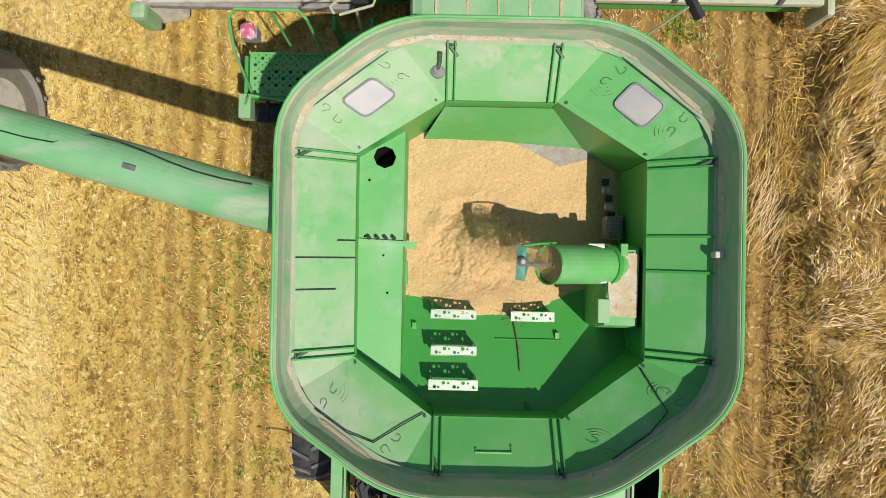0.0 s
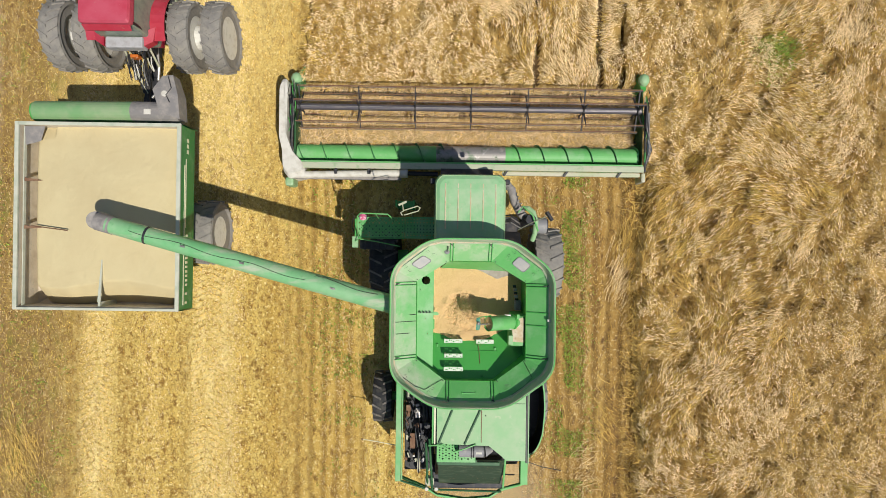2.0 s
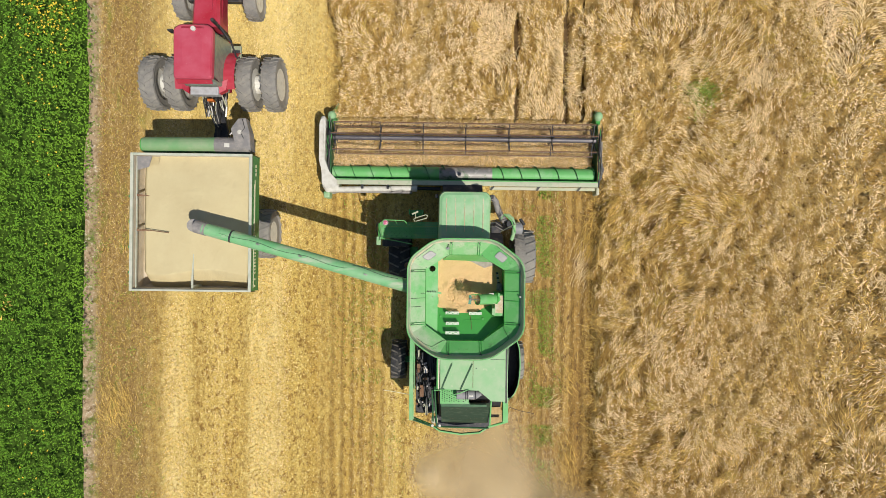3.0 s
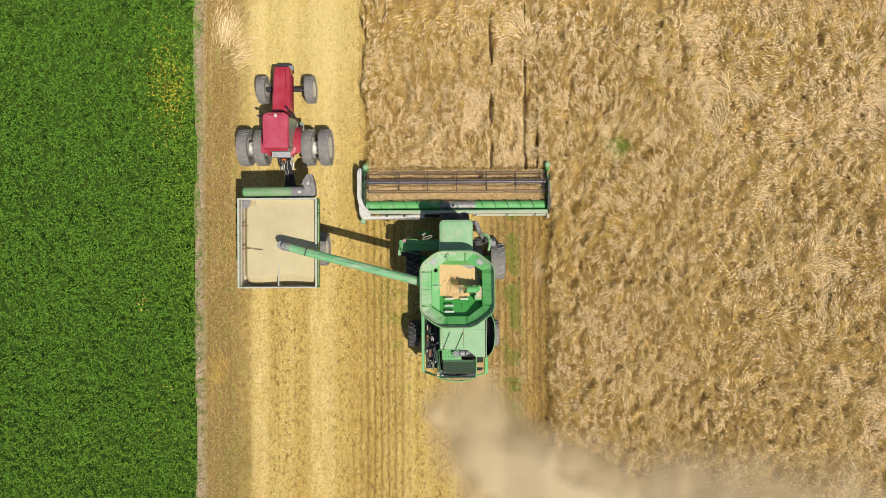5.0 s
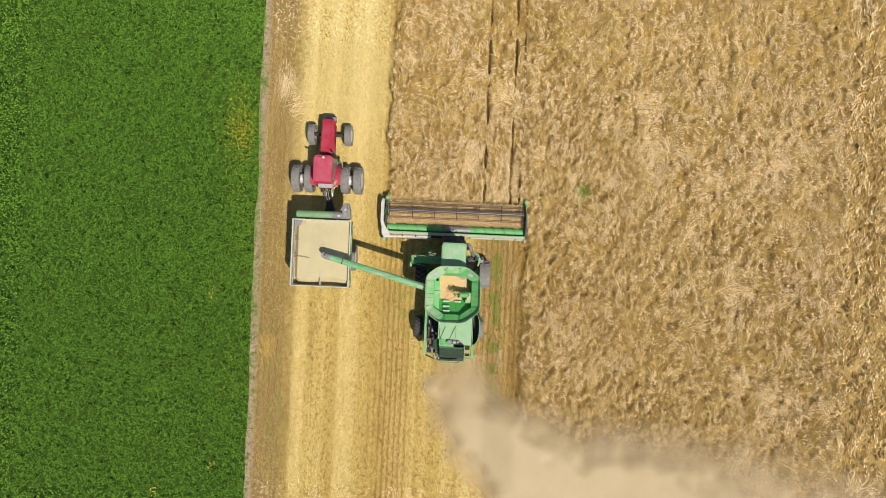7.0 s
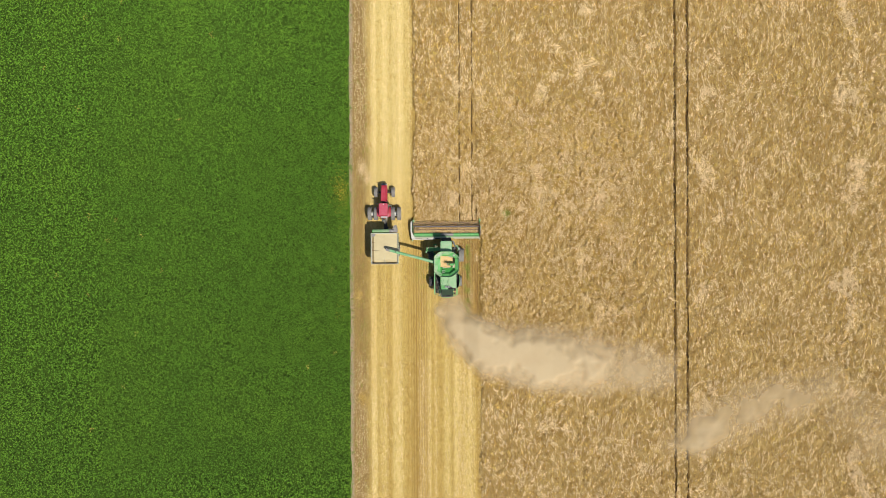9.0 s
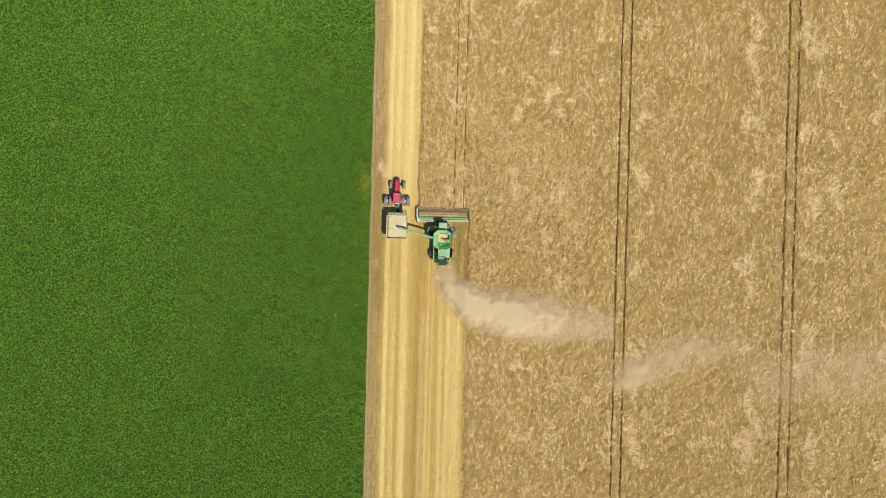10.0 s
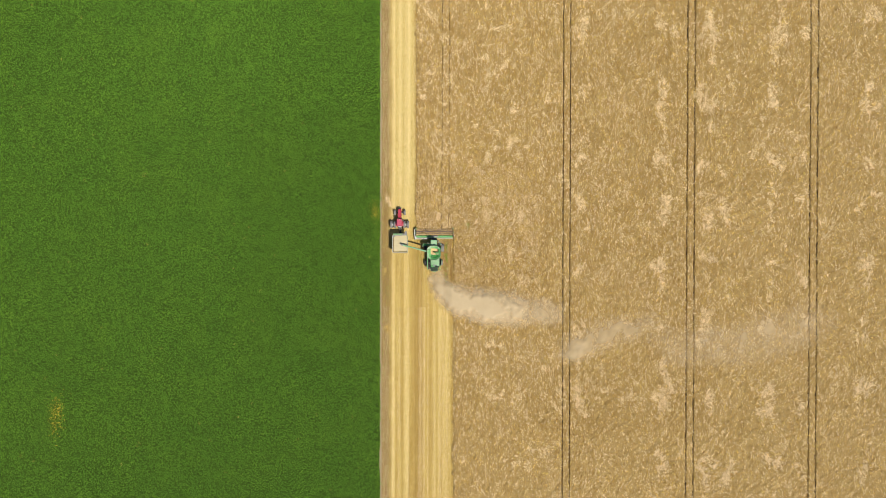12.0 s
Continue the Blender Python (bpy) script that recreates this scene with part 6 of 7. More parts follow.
    part("guard_tube", pipe([(1.28, 2.46, 2.6), (1.40, 2.62, 2.66), (1.64, 2.40, 2.66), (1.78, 2.02, 2.6)], 0.022, 8), M_green_lit, combine)
    part("canister", cyl((1.80, 2.18, 2.10), (2.06, 2.18, 2.10), 0.20, seg=24), M_grey, combine, "dusty grey filter canister")
    part("canister_cap", cyl((2.06, 2.18, 2.10), (2.09, 2.18, 2.10), 0.17, seg=24), M_dark, combine)
    part("pump", box(1.02, 1.36, 1.95, 2.4, 1.75, 2.05, 0.05), M_dark, combine)
    for i in range(4):
        part("hose", pipe([(0.95, 2.2 + 0.07 * i, 2.1), (1.15, 2.25 + 0.06 * i, 2.2), (1.45, 2.1 + 0.05 * i, 2.0)], 0.018, 6), M_black if i % 2 else M_steel, combine)
    arm = part("mirror_arm", pipe([(1.30, 2.05, 2.6), (1.56, 2.22, 3.4), (1.78, 2.32, 3.8)], 0.012, 6), M_cream, combine)
    part("mirror", box(-0.035, 0.035, -0.12, 0.12, -0.04, 0.04, 0.015, m=Matrix.Translation((1.83, 2.32, 3.8)) @ Euler((0.3, 0.4, 0.75)).to_matrix().to_4x4()), M_dark, arm, "dark wing mirror")
    part("orange_reflector", cyl((-1.72, 0.92, 3.0), (-1.72, 0.92, 3.1), 0.10, seg=16), M_rust, combine)
    part("lamp_stalk", pipe([(-1.5, 0.9, 2.7), (-1.72, 0.92, 3.02)], 0.03, 6), M_dark, combine)


platform_side()
rag = bmesh.new()
bmesh.ops.create_icosphere(rag, subdivisions=3, radius=0.075, matrix=Matrix.Translation((-2.44, 2.28, 3.10)))
for vtx in rag.verts:
    d = vtx.co - Vector((-2.44, 2.28, 3.10))
    vtx.co += d * (0.5 * noise.noise(d * 14)) + Vector((0, 0, -0.3 * abs(d.z)))
solo("pink_rag", rag, M_pink, "crumpled pink and white rag in a rail holder", "rag", (-2.44, 2.28, 3.05))


def unloading_auger():
    p0, p1 = Vector((-1.62, 0.34, 4.28)), Vector((-7.75, 1.98, 4.28))
    d = (p1 - p0).normalized()
    side = Vector((-d.y, d.x, 0))
    tube = part("unloading_auger", cyl(p0, p1, 0.205, 0.185, 32), M_auger, combine, "long green unloading auger tube swung out sideways")
    spout = part("spout", cyl(p1 - d * 0.12, p1 + d * 0.26 + Vector((0, 0, -0.06)), 0.195, 0.20, 28), M_rubber, tube, "grey rubber discharge spout")
    part("spout_hood", loft([[p1 + d * (0.22 + 0.10 * k) + Vector((0, 0, -0.06 - 0.10 * k * k)) + (math.cos(q) * side * (0.20 - 0.025 * k) + math.sin(q) * Vector((0, 0, 0.20 - 0.03 * k))) for q in [2 * math.pi * i / 20 for i in range(20)]] for k in range(4)]), M_rubber, spout)
    part("spout_drop", cyl(p1 + d * 0.36 + Vector((0, 0, -0.10)), p1 + d * 0.40 + Vector((0, 0, -0.55)), 0.19, 0.17, 20), M_rubber, spout)
    for t in (0.85,):
        q = p1 - d * t
        part("clamp_band", cyl(q, q - d * 0.05, 0.196, seg=32), M_dark, tube)
    # cables on top of the tube, and a wire holder
    up = Vector((0, 0, 1))
    for off, wob in ((-0.02, 0.03),):
        pts = []
        for i in range(25):
            t = 0.35 + (p1 - p0).length * 0.86 * i / 24
            s = off + wob * math.sin(i * 0.9) + (-0.12 if i < 7 else 0.0)
            s = max(-0.17, min(0.17, s))
            r = 0.205 - 0.02 * i / 24 + 0.004
            pts.append(p0 + d * t + side * s + up * math.sqrt(max(0.0, r * r - s * s)))
        part("cable", pipe(pts, 0.006, 5), M_black, tube)
    for t in (1.3, 3.3, 4.6):
        q = p0 + d * t + up * 0.205
        part("cable_clip", box(-0.05, 0.05, -0.02, 0.02, -0.005, 0.018, m=Matrix.Translation(q) @ d.to_track_quat("X", "Z").to_matrix().to_4x4()), M_steel, tube)
    part("auger_elbow", cyl((-1.62, 0.34, 4.28), (-1.25, 0.24, 3.4), 0.22, 0.26, 24), M_green, combine)
    part("auger_elbow", cyl((-1.25, 0.24, 3.45), (-1.25, 0.24, 1.8), 0.24, seg=24), M_green, combine)


M_auger = material("dusty_green_auger_paint", (0.15, 0.42, 0.17), [((0.27, 0.47, 0.25), 1.1, 0.38, 0.70, ONE), ((0.48, 0.47, 0.36), 2.2, 0.50, 0.74, (0.5, 2, 1)), ((0.09, 0.33, 0.11), 5, 0.6, 0.8, ONE)], 0.5, bump=(60, 0.03))
unloading_auger()


# ---- grain header with reel ----
header = thing("grain_header", "wide green grain header with a turning reel and side shields", "combine header", (0.0, 4.9, 0.0))


def header_parts():
    L, R = -4.62, 4.86
    part("header_floor", slab([(L, 6.0, 0.16), (R, 6.0, 0.16), (R, 4.55, 0.24), (R, 3.85, 0.20), (L, 3.85, 0.20), (L, 4.55, 0.24)], 0.03), M_straw_board, header)
    back = part("back_sheet", slab([(L, 3.86, 1.02), (R, 3.86, 1.02), (R, 3.80, 0.2), (L, 3.80, 0.2)], 0.02), M_green, header)
    part("top_beam", box(L - 0.05, R + 0.05, 3.70, 3.86, 0.96, 1.10, 0.015), M_beam, header, "dusty pale green top beam")
    part("beam_lip", box(L, R, 3.862, 3.90, 1.03, 1.08, 0.006), M_green_lit, header)
    # rear tube: white shaft cover on the left, beige tube on the right
    part("shaft_cover", cyl((L - 0.1, 3.52, 0.95), (-1.72, 3.60, 0.95), 0.095, seg=20), M_white, header, "chalky white drive shaft cover")
    part("shaft_shield", box(L, -1.7, 3.42, 3.50, 0.78, 0.90, 0.02), M_rubber, header)
    part("shaft_joint", cyl((-1.72, 3.60, 0.95), (-1.52, 3.60, 0.95), 0.12, seg=16), M_white, header)
    part("drive_shaft", cyl((-1.52, 3.60, 0.95), (-0.7, 3.58, 0.98), 0.06, seg=12), M_black, header)
    part("clip", box(-3.5, -3.42, 3.55, 3.72, 1.02, 1.08, 0.01), M_dark, header)
    part("clip", box(-2.6, -2.52, 3.55, 3.72, 1.02, 1.08, 0.01), M_dark, header)
    part("support_tube", box(1.05, R - 0.05, 3.58, 3.695, 0.86, 0.97, 0.03), M_cream, header, "dusty beige rear support tube")
    for x in (1.12, 2.75, 4.2):
        part("strut", slab([(x - 0.06, 3.56, 1.00), (x + 0.0, 3.56, 1.00), (x + 0.10, 3.70, 1.04), (x + 0.04, 3.70, 1.04)], 0.03), M_dark, header)
    # auger drum with opposed flighting
    drum = part("auger_drum", cyl((L + 0.05, 4.16, 0.62), (R - 0.05, 4.16, 0.62), 0.25, seg=32), M_green_lit, header, "green intake auger drum")
    part("worn_centre", cyl((-0.75, 4.16, 0.62), (1.15, 4.16, 0.62), 0.253, seg=32), M_worn, drum, "bare worn steel middle of the drum")
    for x0, x1, turn in ((L + 0.1, -0.55, 1), (R - 0.1, 1.15, -1)):
        bm = bmesh.new()
        n = 120
        rows = []
        turns = abs(x1 - x0) / 0.66
        for i in range(n + 1):
            a = turn * 2 * math.pi * turns * i / n + 1.1
            x = x0 + (x1 - x0) * i / n
            rows.append([bm.verts.new((x + dx, 4.16 + r * math.cos(a), 0.62 + r * math.sin(a))) for r, dx in ((0.248, 0.0), (0.325, 0.0), (0.325, 0.014), (0.248, 0.014))])
        for p, q in zip(rows, rows[1:]):
            for k in range(4):
                bm.faces.new((p[k], p[(k + 1) % 4], q[(k + 1) % 4], q[k]))
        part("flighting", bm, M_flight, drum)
    for i in range(10):
        a = i * 0.9
        x = -0.45 + 0.15 * i
        part("retracting_finger", cyl((x, 4.14 + 0.2 * math.cos(a), 0.62 + 0.2 * math.sin(a)), (x, 4.14 + 0.34 * math.cos(a), 0.62 + 0.34 * math.sin(a)), 0.010, seg=6), M_steel, drum)
    # cutter bar with guards
    bar = part("cutter_bar", box(L, R, 5.94, 6.04, 0.12, 0.17), M_dark, header)
    for i in range(60):
        x = L + 0.08 + (R - L - 0.16) * i / 59
        part("knife_guard", cyl((x, 6.0, 0.14), (x, 6.14, 0.13), 0.018, 0.004, 5), M_dark, bar)
    # reel: tube, spiders, bats with tines
    cy, cz, rr = 5.34, 1.12, 0.56
    reel = part("reel_tube", cyl((L + 0.12, cy, cz), (R - 0.10, cy, cz), 0.085, seg=24), M_reel, header, "slate-grey reel tube")
    part("tube_seam", box(L + 0.14, R - 0.12, cy - 0.008, cy + 0.008, cz + 0.083, cz + 0.09), M_steel, reel)
    xs = [L + 0.20, -2.83, -1.33, 0.17, 1.69, 3.20, R - 0.20]
    angs = [math.radians(24 + 60 * k) for k in range(6)]
    for x in xs:
        sp = part("spider", cyl((x - 0.02, cy, cz), (x + 0.02, cy, cz), 0.13, seg=18), M_dark, reel)
        for a in angs:
            part("spoke", box(-0.014, 0.014, 0.08, rr, -0.022, 0.022, m=Matrix.Translation((x, cy, cz)) @ Matrix.Rotation(a, 4, "X")), M_dark, sp)
    for a in angs:
        y, z = cy + rr * math.cos(a), cz + rr * math.sin(a)
        bat = part("bat", cyl((L + 0.15, y, z), (R - 0.13, y, z), 0.017, seg=8), M_rust, reel, "thin rusty bat tube")
        part("tine_rail", box(L + 0.15, R - 0.13, y - 0.040, y - 0.030, z - 0.008, z + 0.008), M_reel, bat)
        bm = bmesh.new()
        for i in range(72):
            x = L + 0.25 + (R - L - 0.5) * i / 71
            pipe([(x, y, z), (x, y - 0.03, z - 0.12), (x, y + 0.02, z - 0.24)], 0.006, 3, bm)
        part("tines", bm, M_rust, bat)
    # left end: chalky drive cover, arm and divider; right end: slim arm and divider
    sh = round_poly([(-5.0, 5.92), (-4.93, 6.10), (-4.80, 6.10), (-4.76, 5.9), (-4.79, 4.55), (-4.60, 4.06), (-4.30, 3.74), (-4.30, 3.50), (-4.72, 3.40), (-4.88, 3.62), (-4.90, 4.10), (-5.0, 4.5)], 0.07, 3)
    left = part("end_shield", loft([at_z(sh, 0.25), at_z(sh, 1.04), at_z([Vector((-4.84, 4.9)) + (p - Vector((-4.84, 4.9))) * 0.92 for p in sh], 1.125)]), M_white, header, "chalky white drive shield")
    rl = random.Random(12)
    part("linkage_plate", box(-4.75, -4.66, 4.5, 5.95, 0.5, 0.9, 0.02), M_black, header)
    for k in range(18):
        y = rl.uniform(4.4, 5.6)
        x = rl.uniform(-4.74, -4.56)
        part("linkage", pipe([(x, y, rl.uniform(0.95, 1.15)), (x + rl.uniform(-0.06, 0.06), y + rl.uniform(0.1, 0.25), rl.uniform(1.0, 1.2)), (x + rl.uniform(-0.04, 0.06), y + rl.uniform(0.3, 0.45), 1.05)], rl.uniform(0.008, 0.018), 5), rl.choice([M_black, M_dark, M_dark, M_cream, M_green]), header)
    for k in range(14):
        y = rl.uniform(3.9, 5.7)
        x = R + rl.uniform(0.0, 0.16)
        part("linkage", pipe([(x, y, rl.uniform(0.9, 1.15)), (x + rl.uniform(-0.05, 0.05), y + rl.uniform(0.15, 0.3), rl.uniform(1.0, 1.2)), (x + rl.uniform(-0.04, 0.04), y + rl.uniform(0.35, 0.5), 1.05)], rl.uniform(0.008, 0.016), 5), rl.choice([M_black, M_dark, M_green, M_green_lit, M_cream]), header)
    for x, y in ((-4.60, 6.16), (R + 0.06, 6.26)):
        part("divider_cap", loft([[(x + r * math.cos(q), y + 1.15 * r * math.sin(q), z) for q in [math.pi * 2 * i / 14 for i in range(14)]] for r, z in ((0.15, 0.80), (0.14, 0.90), (0.09, 0.96), (0.03, 0.98))]), M_green_pale, header, "pale green rounded divider cap")
    part("corner_cap", box(-4.86, -4.62, 3.22, 3.46, 0.4, 0.95, 0.07), M_green_pale, left)
    part("reel_arm", box(-4.68, -4.62, 3.92, 5.45, 1.02, 1.10, 0.02), M_dark, header)
    for k, y in enumerate((4.75, 5.0, 5.25, 5.5, 5.75)):
        part("belt_run", pipe([(-4.66 + 0.02 * (k % 3), y - 0.4, 1.05), (-4.62 + 0.015 * k, y, 1.16), (-4.64, y + 0.35, 1.02)], 0.012, 5), M_dark if k % 2 else M_steel, header)
    part("divider", loft([[(-4.78, 5.95, 0.2), (-4.44, 5.95, 0.2), (-4.46, 5.98, 0.85), (-4.76, 5.98, 0.85)], [(-4.70, 6.35, 0.15), (-4.42, 6.35, 0.15), (-4.44, 6.35, 0.6), (-4.66, 6.35, 0.6)], [(-4.50, 6.78, 0.1), (-4.40, 6.78, 0.1), (-4.41, 6.76, 0.22), (-4.49, 6.76, 0.22)]]), M_green_lit, header, "pointed green crop divider")
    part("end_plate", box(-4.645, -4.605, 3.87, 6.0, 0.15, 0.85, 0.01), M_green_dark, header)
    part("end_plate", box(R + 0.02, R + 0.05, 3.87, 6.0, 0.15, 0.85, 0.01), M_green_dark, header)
    part("reel_arm", box(R + 0.01, R + 0.06, 3.7, 5.6, 1.04, 1.12, 0.015), M_dark, header)
    part("hydraulic_ram", cyl((R + 0.13, 4.0, 1.0), (R + 0.12, 5.3, 1.1), 0.035, seg=10), M_steel, header)
    part("chain_cover", box(R + 0.12, R + 0.22, 5.0, 5.35, 0.6, 0.85, 0.03), M_green_lit, header)
    for k in range(4):
        part("hose", pipe([(R + 0.04, 3.75, 1.0), (R + 0.14 + 0.02 * k, 4.3, 1.14), (R + 0.10 - 0.03 * k, 4.9, 1.2), (R + 0.05, 5.5, 1.15)], 0.013, 5), M_dark if k % 2 else M_steel, header)
    part("divider", loft([[(R - 0.02, 5.95, 0.2), (R + 0.14, 5.95, 0.2), (R + 0.12, 5.98, 0.85), (R - 0.0, 5.98, 0.85)], [(R - 0.08, 6.3, 0.15), (R + 0.16, 6.3, 0.15), (R + 0.14, 6.3, 0.75), (R - 0.06, 6.3, 0.75)], [(R - 0.02, 6.7, 0.1), (R + 0.08, 6.7, 0.1), (R + 0.07, 6.62, 0.45), (R - 0.01, 6.62, 0.45)]]), M_green, header, "pointed green crop divider")
    part("corner_cap", box(R - 0.02, R + 0.10, 3.44, 3.70, 0.4, 0.98, 0.05), M_cream, header)


M_worn = material("dull_worn_drum_steel", (0.30, 0.28, 0.26), [((0.10, 0.16, 0.09), 4, 0.52, 0.66, ONE), ((0.50, 0.47, 0.44), 5, 0.58, 0.7, ONE)], 0.5, 0.4)
# Darker than the drum's green: the flights' shaded sides are in the colour.
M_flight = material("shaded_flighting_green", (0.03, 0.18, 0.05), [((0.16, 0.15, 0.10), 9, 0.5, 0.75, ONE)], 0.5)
M_beam = material("dusty_pale_green_beam", (0.40, 0.44, 0.30), [((0.46, 0.44, 0.32), 1.2, 0.40, 0.65, (0.8, 3, 3)), ((0.2, 0.34, 0.16), 6, 0.55, 0.8, ONE)], 0.6, bump=(40, 0.05))
header_parts()


def cut_crop():
    """Cut wheat lying on the header's floor on its way to the auger."""
    x, y = scatter(-4.55, 4.75, 4.28, 6.05, 1100)
    n = len(x)
    z = 0.34 + 0.30 * vnoise(x, y, 0.5, 301) + RNG.uniform(0, 0.14, n)
    ang = RNG.uniform(0, 6.28, n)
    ln, wd = RNG.uniform(0.08, 0.26, n), RNG.uniform(0.006, 0.014, n)
    k = RNG.rand(n)
    out = []
    for sel in (k < 0.22, (k >= 0.22) & (k < 0.36), (k >= 0.36) & (k < 0.58), k >= 0.58):
        out.append(wedge(x[sel], y[sel], z[sel], ang[sel], ln[sel], wd[sel], RNG.uniform(-0.02, 0.08, sel.sum())))
    stuff("cut_wheat", out, [M_straw, M_straw_brown, M_straw_pale, M_ear], "freshly cut wheat lying on the header floor", "cut wheat")


cut_crop()

# ---- grain cart ----
cart = thing("grain_cart", "green grain cart with a cream inside, filled to the brim", "grain cart", (-8.45, 2.15, 0.0))


def cart_parts():
    X0, X1, Y0, Y1, ZT = -10.36, -6.62, 0.06, 4.32, 3.40
    lo = [(-9.2, 1.2), (-7.8, 1.2), (-7.8, 3.2), (-9.2, 3.2)]
    rect = lambda d: [(X0 + d, Y0 + d), (X1 - d, Y0 + d), (X1 - d, Y1 - d), (X0 + d, Y1 - d)]
    hopper = part("hopper", loft([at_z(lo, 0.95), at_z(rect(-0.02), 2.66), at_z(rect(0), ZT), at_z(rect(0.02), ZT)], caps=False), M_cart_green, cart, "green tapered hopper body")
    part("lining", loft([at_z(rect(0.02), ZT), at_z(rect(0.05), ZT), at_z(rect(0.05), 2.7), at_z([(x * 0.98 - 0.17, y) for x, y in lo], 1.0)], caps=False), M_cart_in, hopper, "cream-painted hopper inside")
    for x0, x1, y0, y1 in ((X0 - 0.03, X0 + 0.06, Y0 - 0.03, Y1 + 0.03), (X1 - 0.06, X1 + 0.03, Y0 - 0.03, Y1 + 0.03)):
        part("top_rail", box(x0, x1, y0, y1, ZT, ZT + 0.06, 0.012), M_cart_rail, cart, "pale dusty top rail")
    for y0, y1 in ((Y0 - 0.03, Y0 + 0.03), (Y1 - 0.05, Y1 + 0.03)):
        part("top_rail", box(X0 + 0.06, X1 - 0.06, y0, y1, ZT, ZT + 0.055, 0.012), M_cart_rail, cart, "pale dusty top rail")
    part("inner_rail", box(X0 + 0.13, X0 + 0.15, Y0 + 0.06, Y1 - 0.06, ZT - 0.10, ZT - 0.02), M_cart_rail, cart)
    # green outer sides, ribs, stripes and lettering bars on the right
    side = part("side_panel", slab([(X1 + 0.035, Y0, ZT + 0.02), (X1 + 0.035, Y1, ZT + 0.02), (X1 + 0.05, Y1 - 0.02, 2.86), (X1 + 0.05, Y0, 2.86)], 0.02), M_cart_green, cart, "green outer side with pale stripes")
    sl = lambda u: (X1 + 0.04 + 0.015 * u, ZT + 0.02 - 0.56 * u)
    for u in (0.30, 0.42):
        x, z = sl(u)
        part("stripe", box(x, x + 0.008, Y0 + (0.1 if u < 0.4 else 1.9), Y1 - (0.9 if u < 0.4 else 0.75), z - 0.02, z + 0.02), M_stripe, side)
    x, z = sl(0.55)
    for k in range(16):
        y = Y0 + 0.12 + 0.105 * k
        if k in (1, 3):
            continue
        part("lettering_bar", box(x, x + 0.008, y, y + 0.055, z - 0.05, z + 0.05), M_stripe, side)
    for k in range(3):
        part("lettering_bar", box(x, x + 0.008, Y1 - 0.62 + 0.13 * k, Y1 - 0.53 + 0.13 * k, z - 0.05, z + 0.05), M_stripe, side)
    part("side_panel", slab([(X0 - 0.035, Y1, ZT), (X0 - 0.035, Y0, ZT), (X0 - 0.10, Y0, 2.42), (X0 - 0.10, Y1, 2.42)], 0.02), M_cart_green, cart)
    part("end_panel", slab([(X0, Y1 + 0.035, ZT), (X1, Y1 + 0.035, ZT), (X1, Y1 + 0.06, 2.42), (X0, Y1 + 0.06, 2.42)], 0.02), M_cart_green, cart)
    part("end_panel", slab([(X1, Y0 - 0.035, ZT), (X0, Y0 - 0.035, ZT), (X0, Y0 - 0.06, 2.42), (X1, Y0 - 0.06, 2.42)], 0.02), M_cart_green, cart)
    for k in range(5):
        y = Y0 + 0.5 + 0.8 * k
        part("rib", box(X0 - 0.15, X0 - 0.09, y, y + 0.08, 1.8, ZT - 0.1, 0.01), M_cart_green, cart)
    # inner braces and the tall centre post
    for y in (3.02, 1.92):
        part("gusset", slab([(X0 + 0.16, y - 0.03, ZT - 0.02), (X0 + 0.52, y, 3.22), (X0 + 0.16, y + 0.05, ZT - 0.02)], 0.06), M_rust, cart)
    part("cross_brace", pipe([(X0 + 0.30, 1.96, 3.34), (X0 + 1.15, 1.86, 3.36)], 0.014, 6), M_rust, cart)
    part("corner_plate", slab([(X0 + 0.14, Y1 - 0.07, ZT - 0.02), (X0 + 0.62, Y1 - 0.07, ZT - 0.02), (X0 + 0.50, Y1 - 0.40, ZT - 0.06), (X0 + 0.14, Y1 - 0.50, ZT - 0.06)], 0.01), M_cart_boot, cart)
    part("centre_post", box(-8.48, -8.43, 0.10, 0.22, 2.2, ZT - 0.02, 0.01), M_cart_rail, cart)
    part("post_brace", slab([(-8.49, 0.22, ZT - 0.02), (-8.42, 0.22, ZT - 0.02), (-8.445, 1.32, 3.26), (-8.465, 1.32, 3.26)], 0.03), M_cart_rail, cart)
    # folded unloading auger across the front
    aug = part("folded_auger", cyl((-10.15, 4.66, 3.05), (-7.85, 4.68, 3.05), 0.245, seg=26), M_cart_tube, cart, "green unloading auger folded across the front")
    part("auger_end", cyl((-10.20, 4.66, 3.05), (-10.12, 4.66, 3.05), 0.22, seg=26), M_green, aug)
    part("auger_boot", cyl((-7.86, 4.68, 3.05), (-6.75, 4.66, 3.05), 0.25, 0.26, 26), M_cart_boot, aug, "grey auger boot")
    part("spout", loft([[(-7.15, 4.62, 3.32), (-6.68, 4.48, 3.32), (-6.68, 4.48, 2.9), (-7.15, 4.62, 2.9)], [(-7.30, 5.15, 3.36), (-6.72, 5.05, 3.36), (-6.72, 5.05, 2.9), (-7.30, 5.15, 2.9)], [(-7.10, 5.48, 3.30), (-6.86, 5.50, 3.30), (-6.86, 5.50, 2.95), (-7.10, 5.48, 2.95)]]), M_cart_boot, aug, "angular grey discharge hood")
    part("label_plate", box(-7.52, -7.36, 4.58, 4.70, 3.296, 3.312), M_white, aug)
    part("label_plate", cyl((-7.02, 5.05, 3.36), (-7.02, 5.05, 3.375), 0.07, seg=14), M_white, aug)
    part("auger_ram", cyl((-7.4, 5.0, 3.15), (-7.05, 5.35, 3.2), 0.03, seg=8), M_steel, aug)
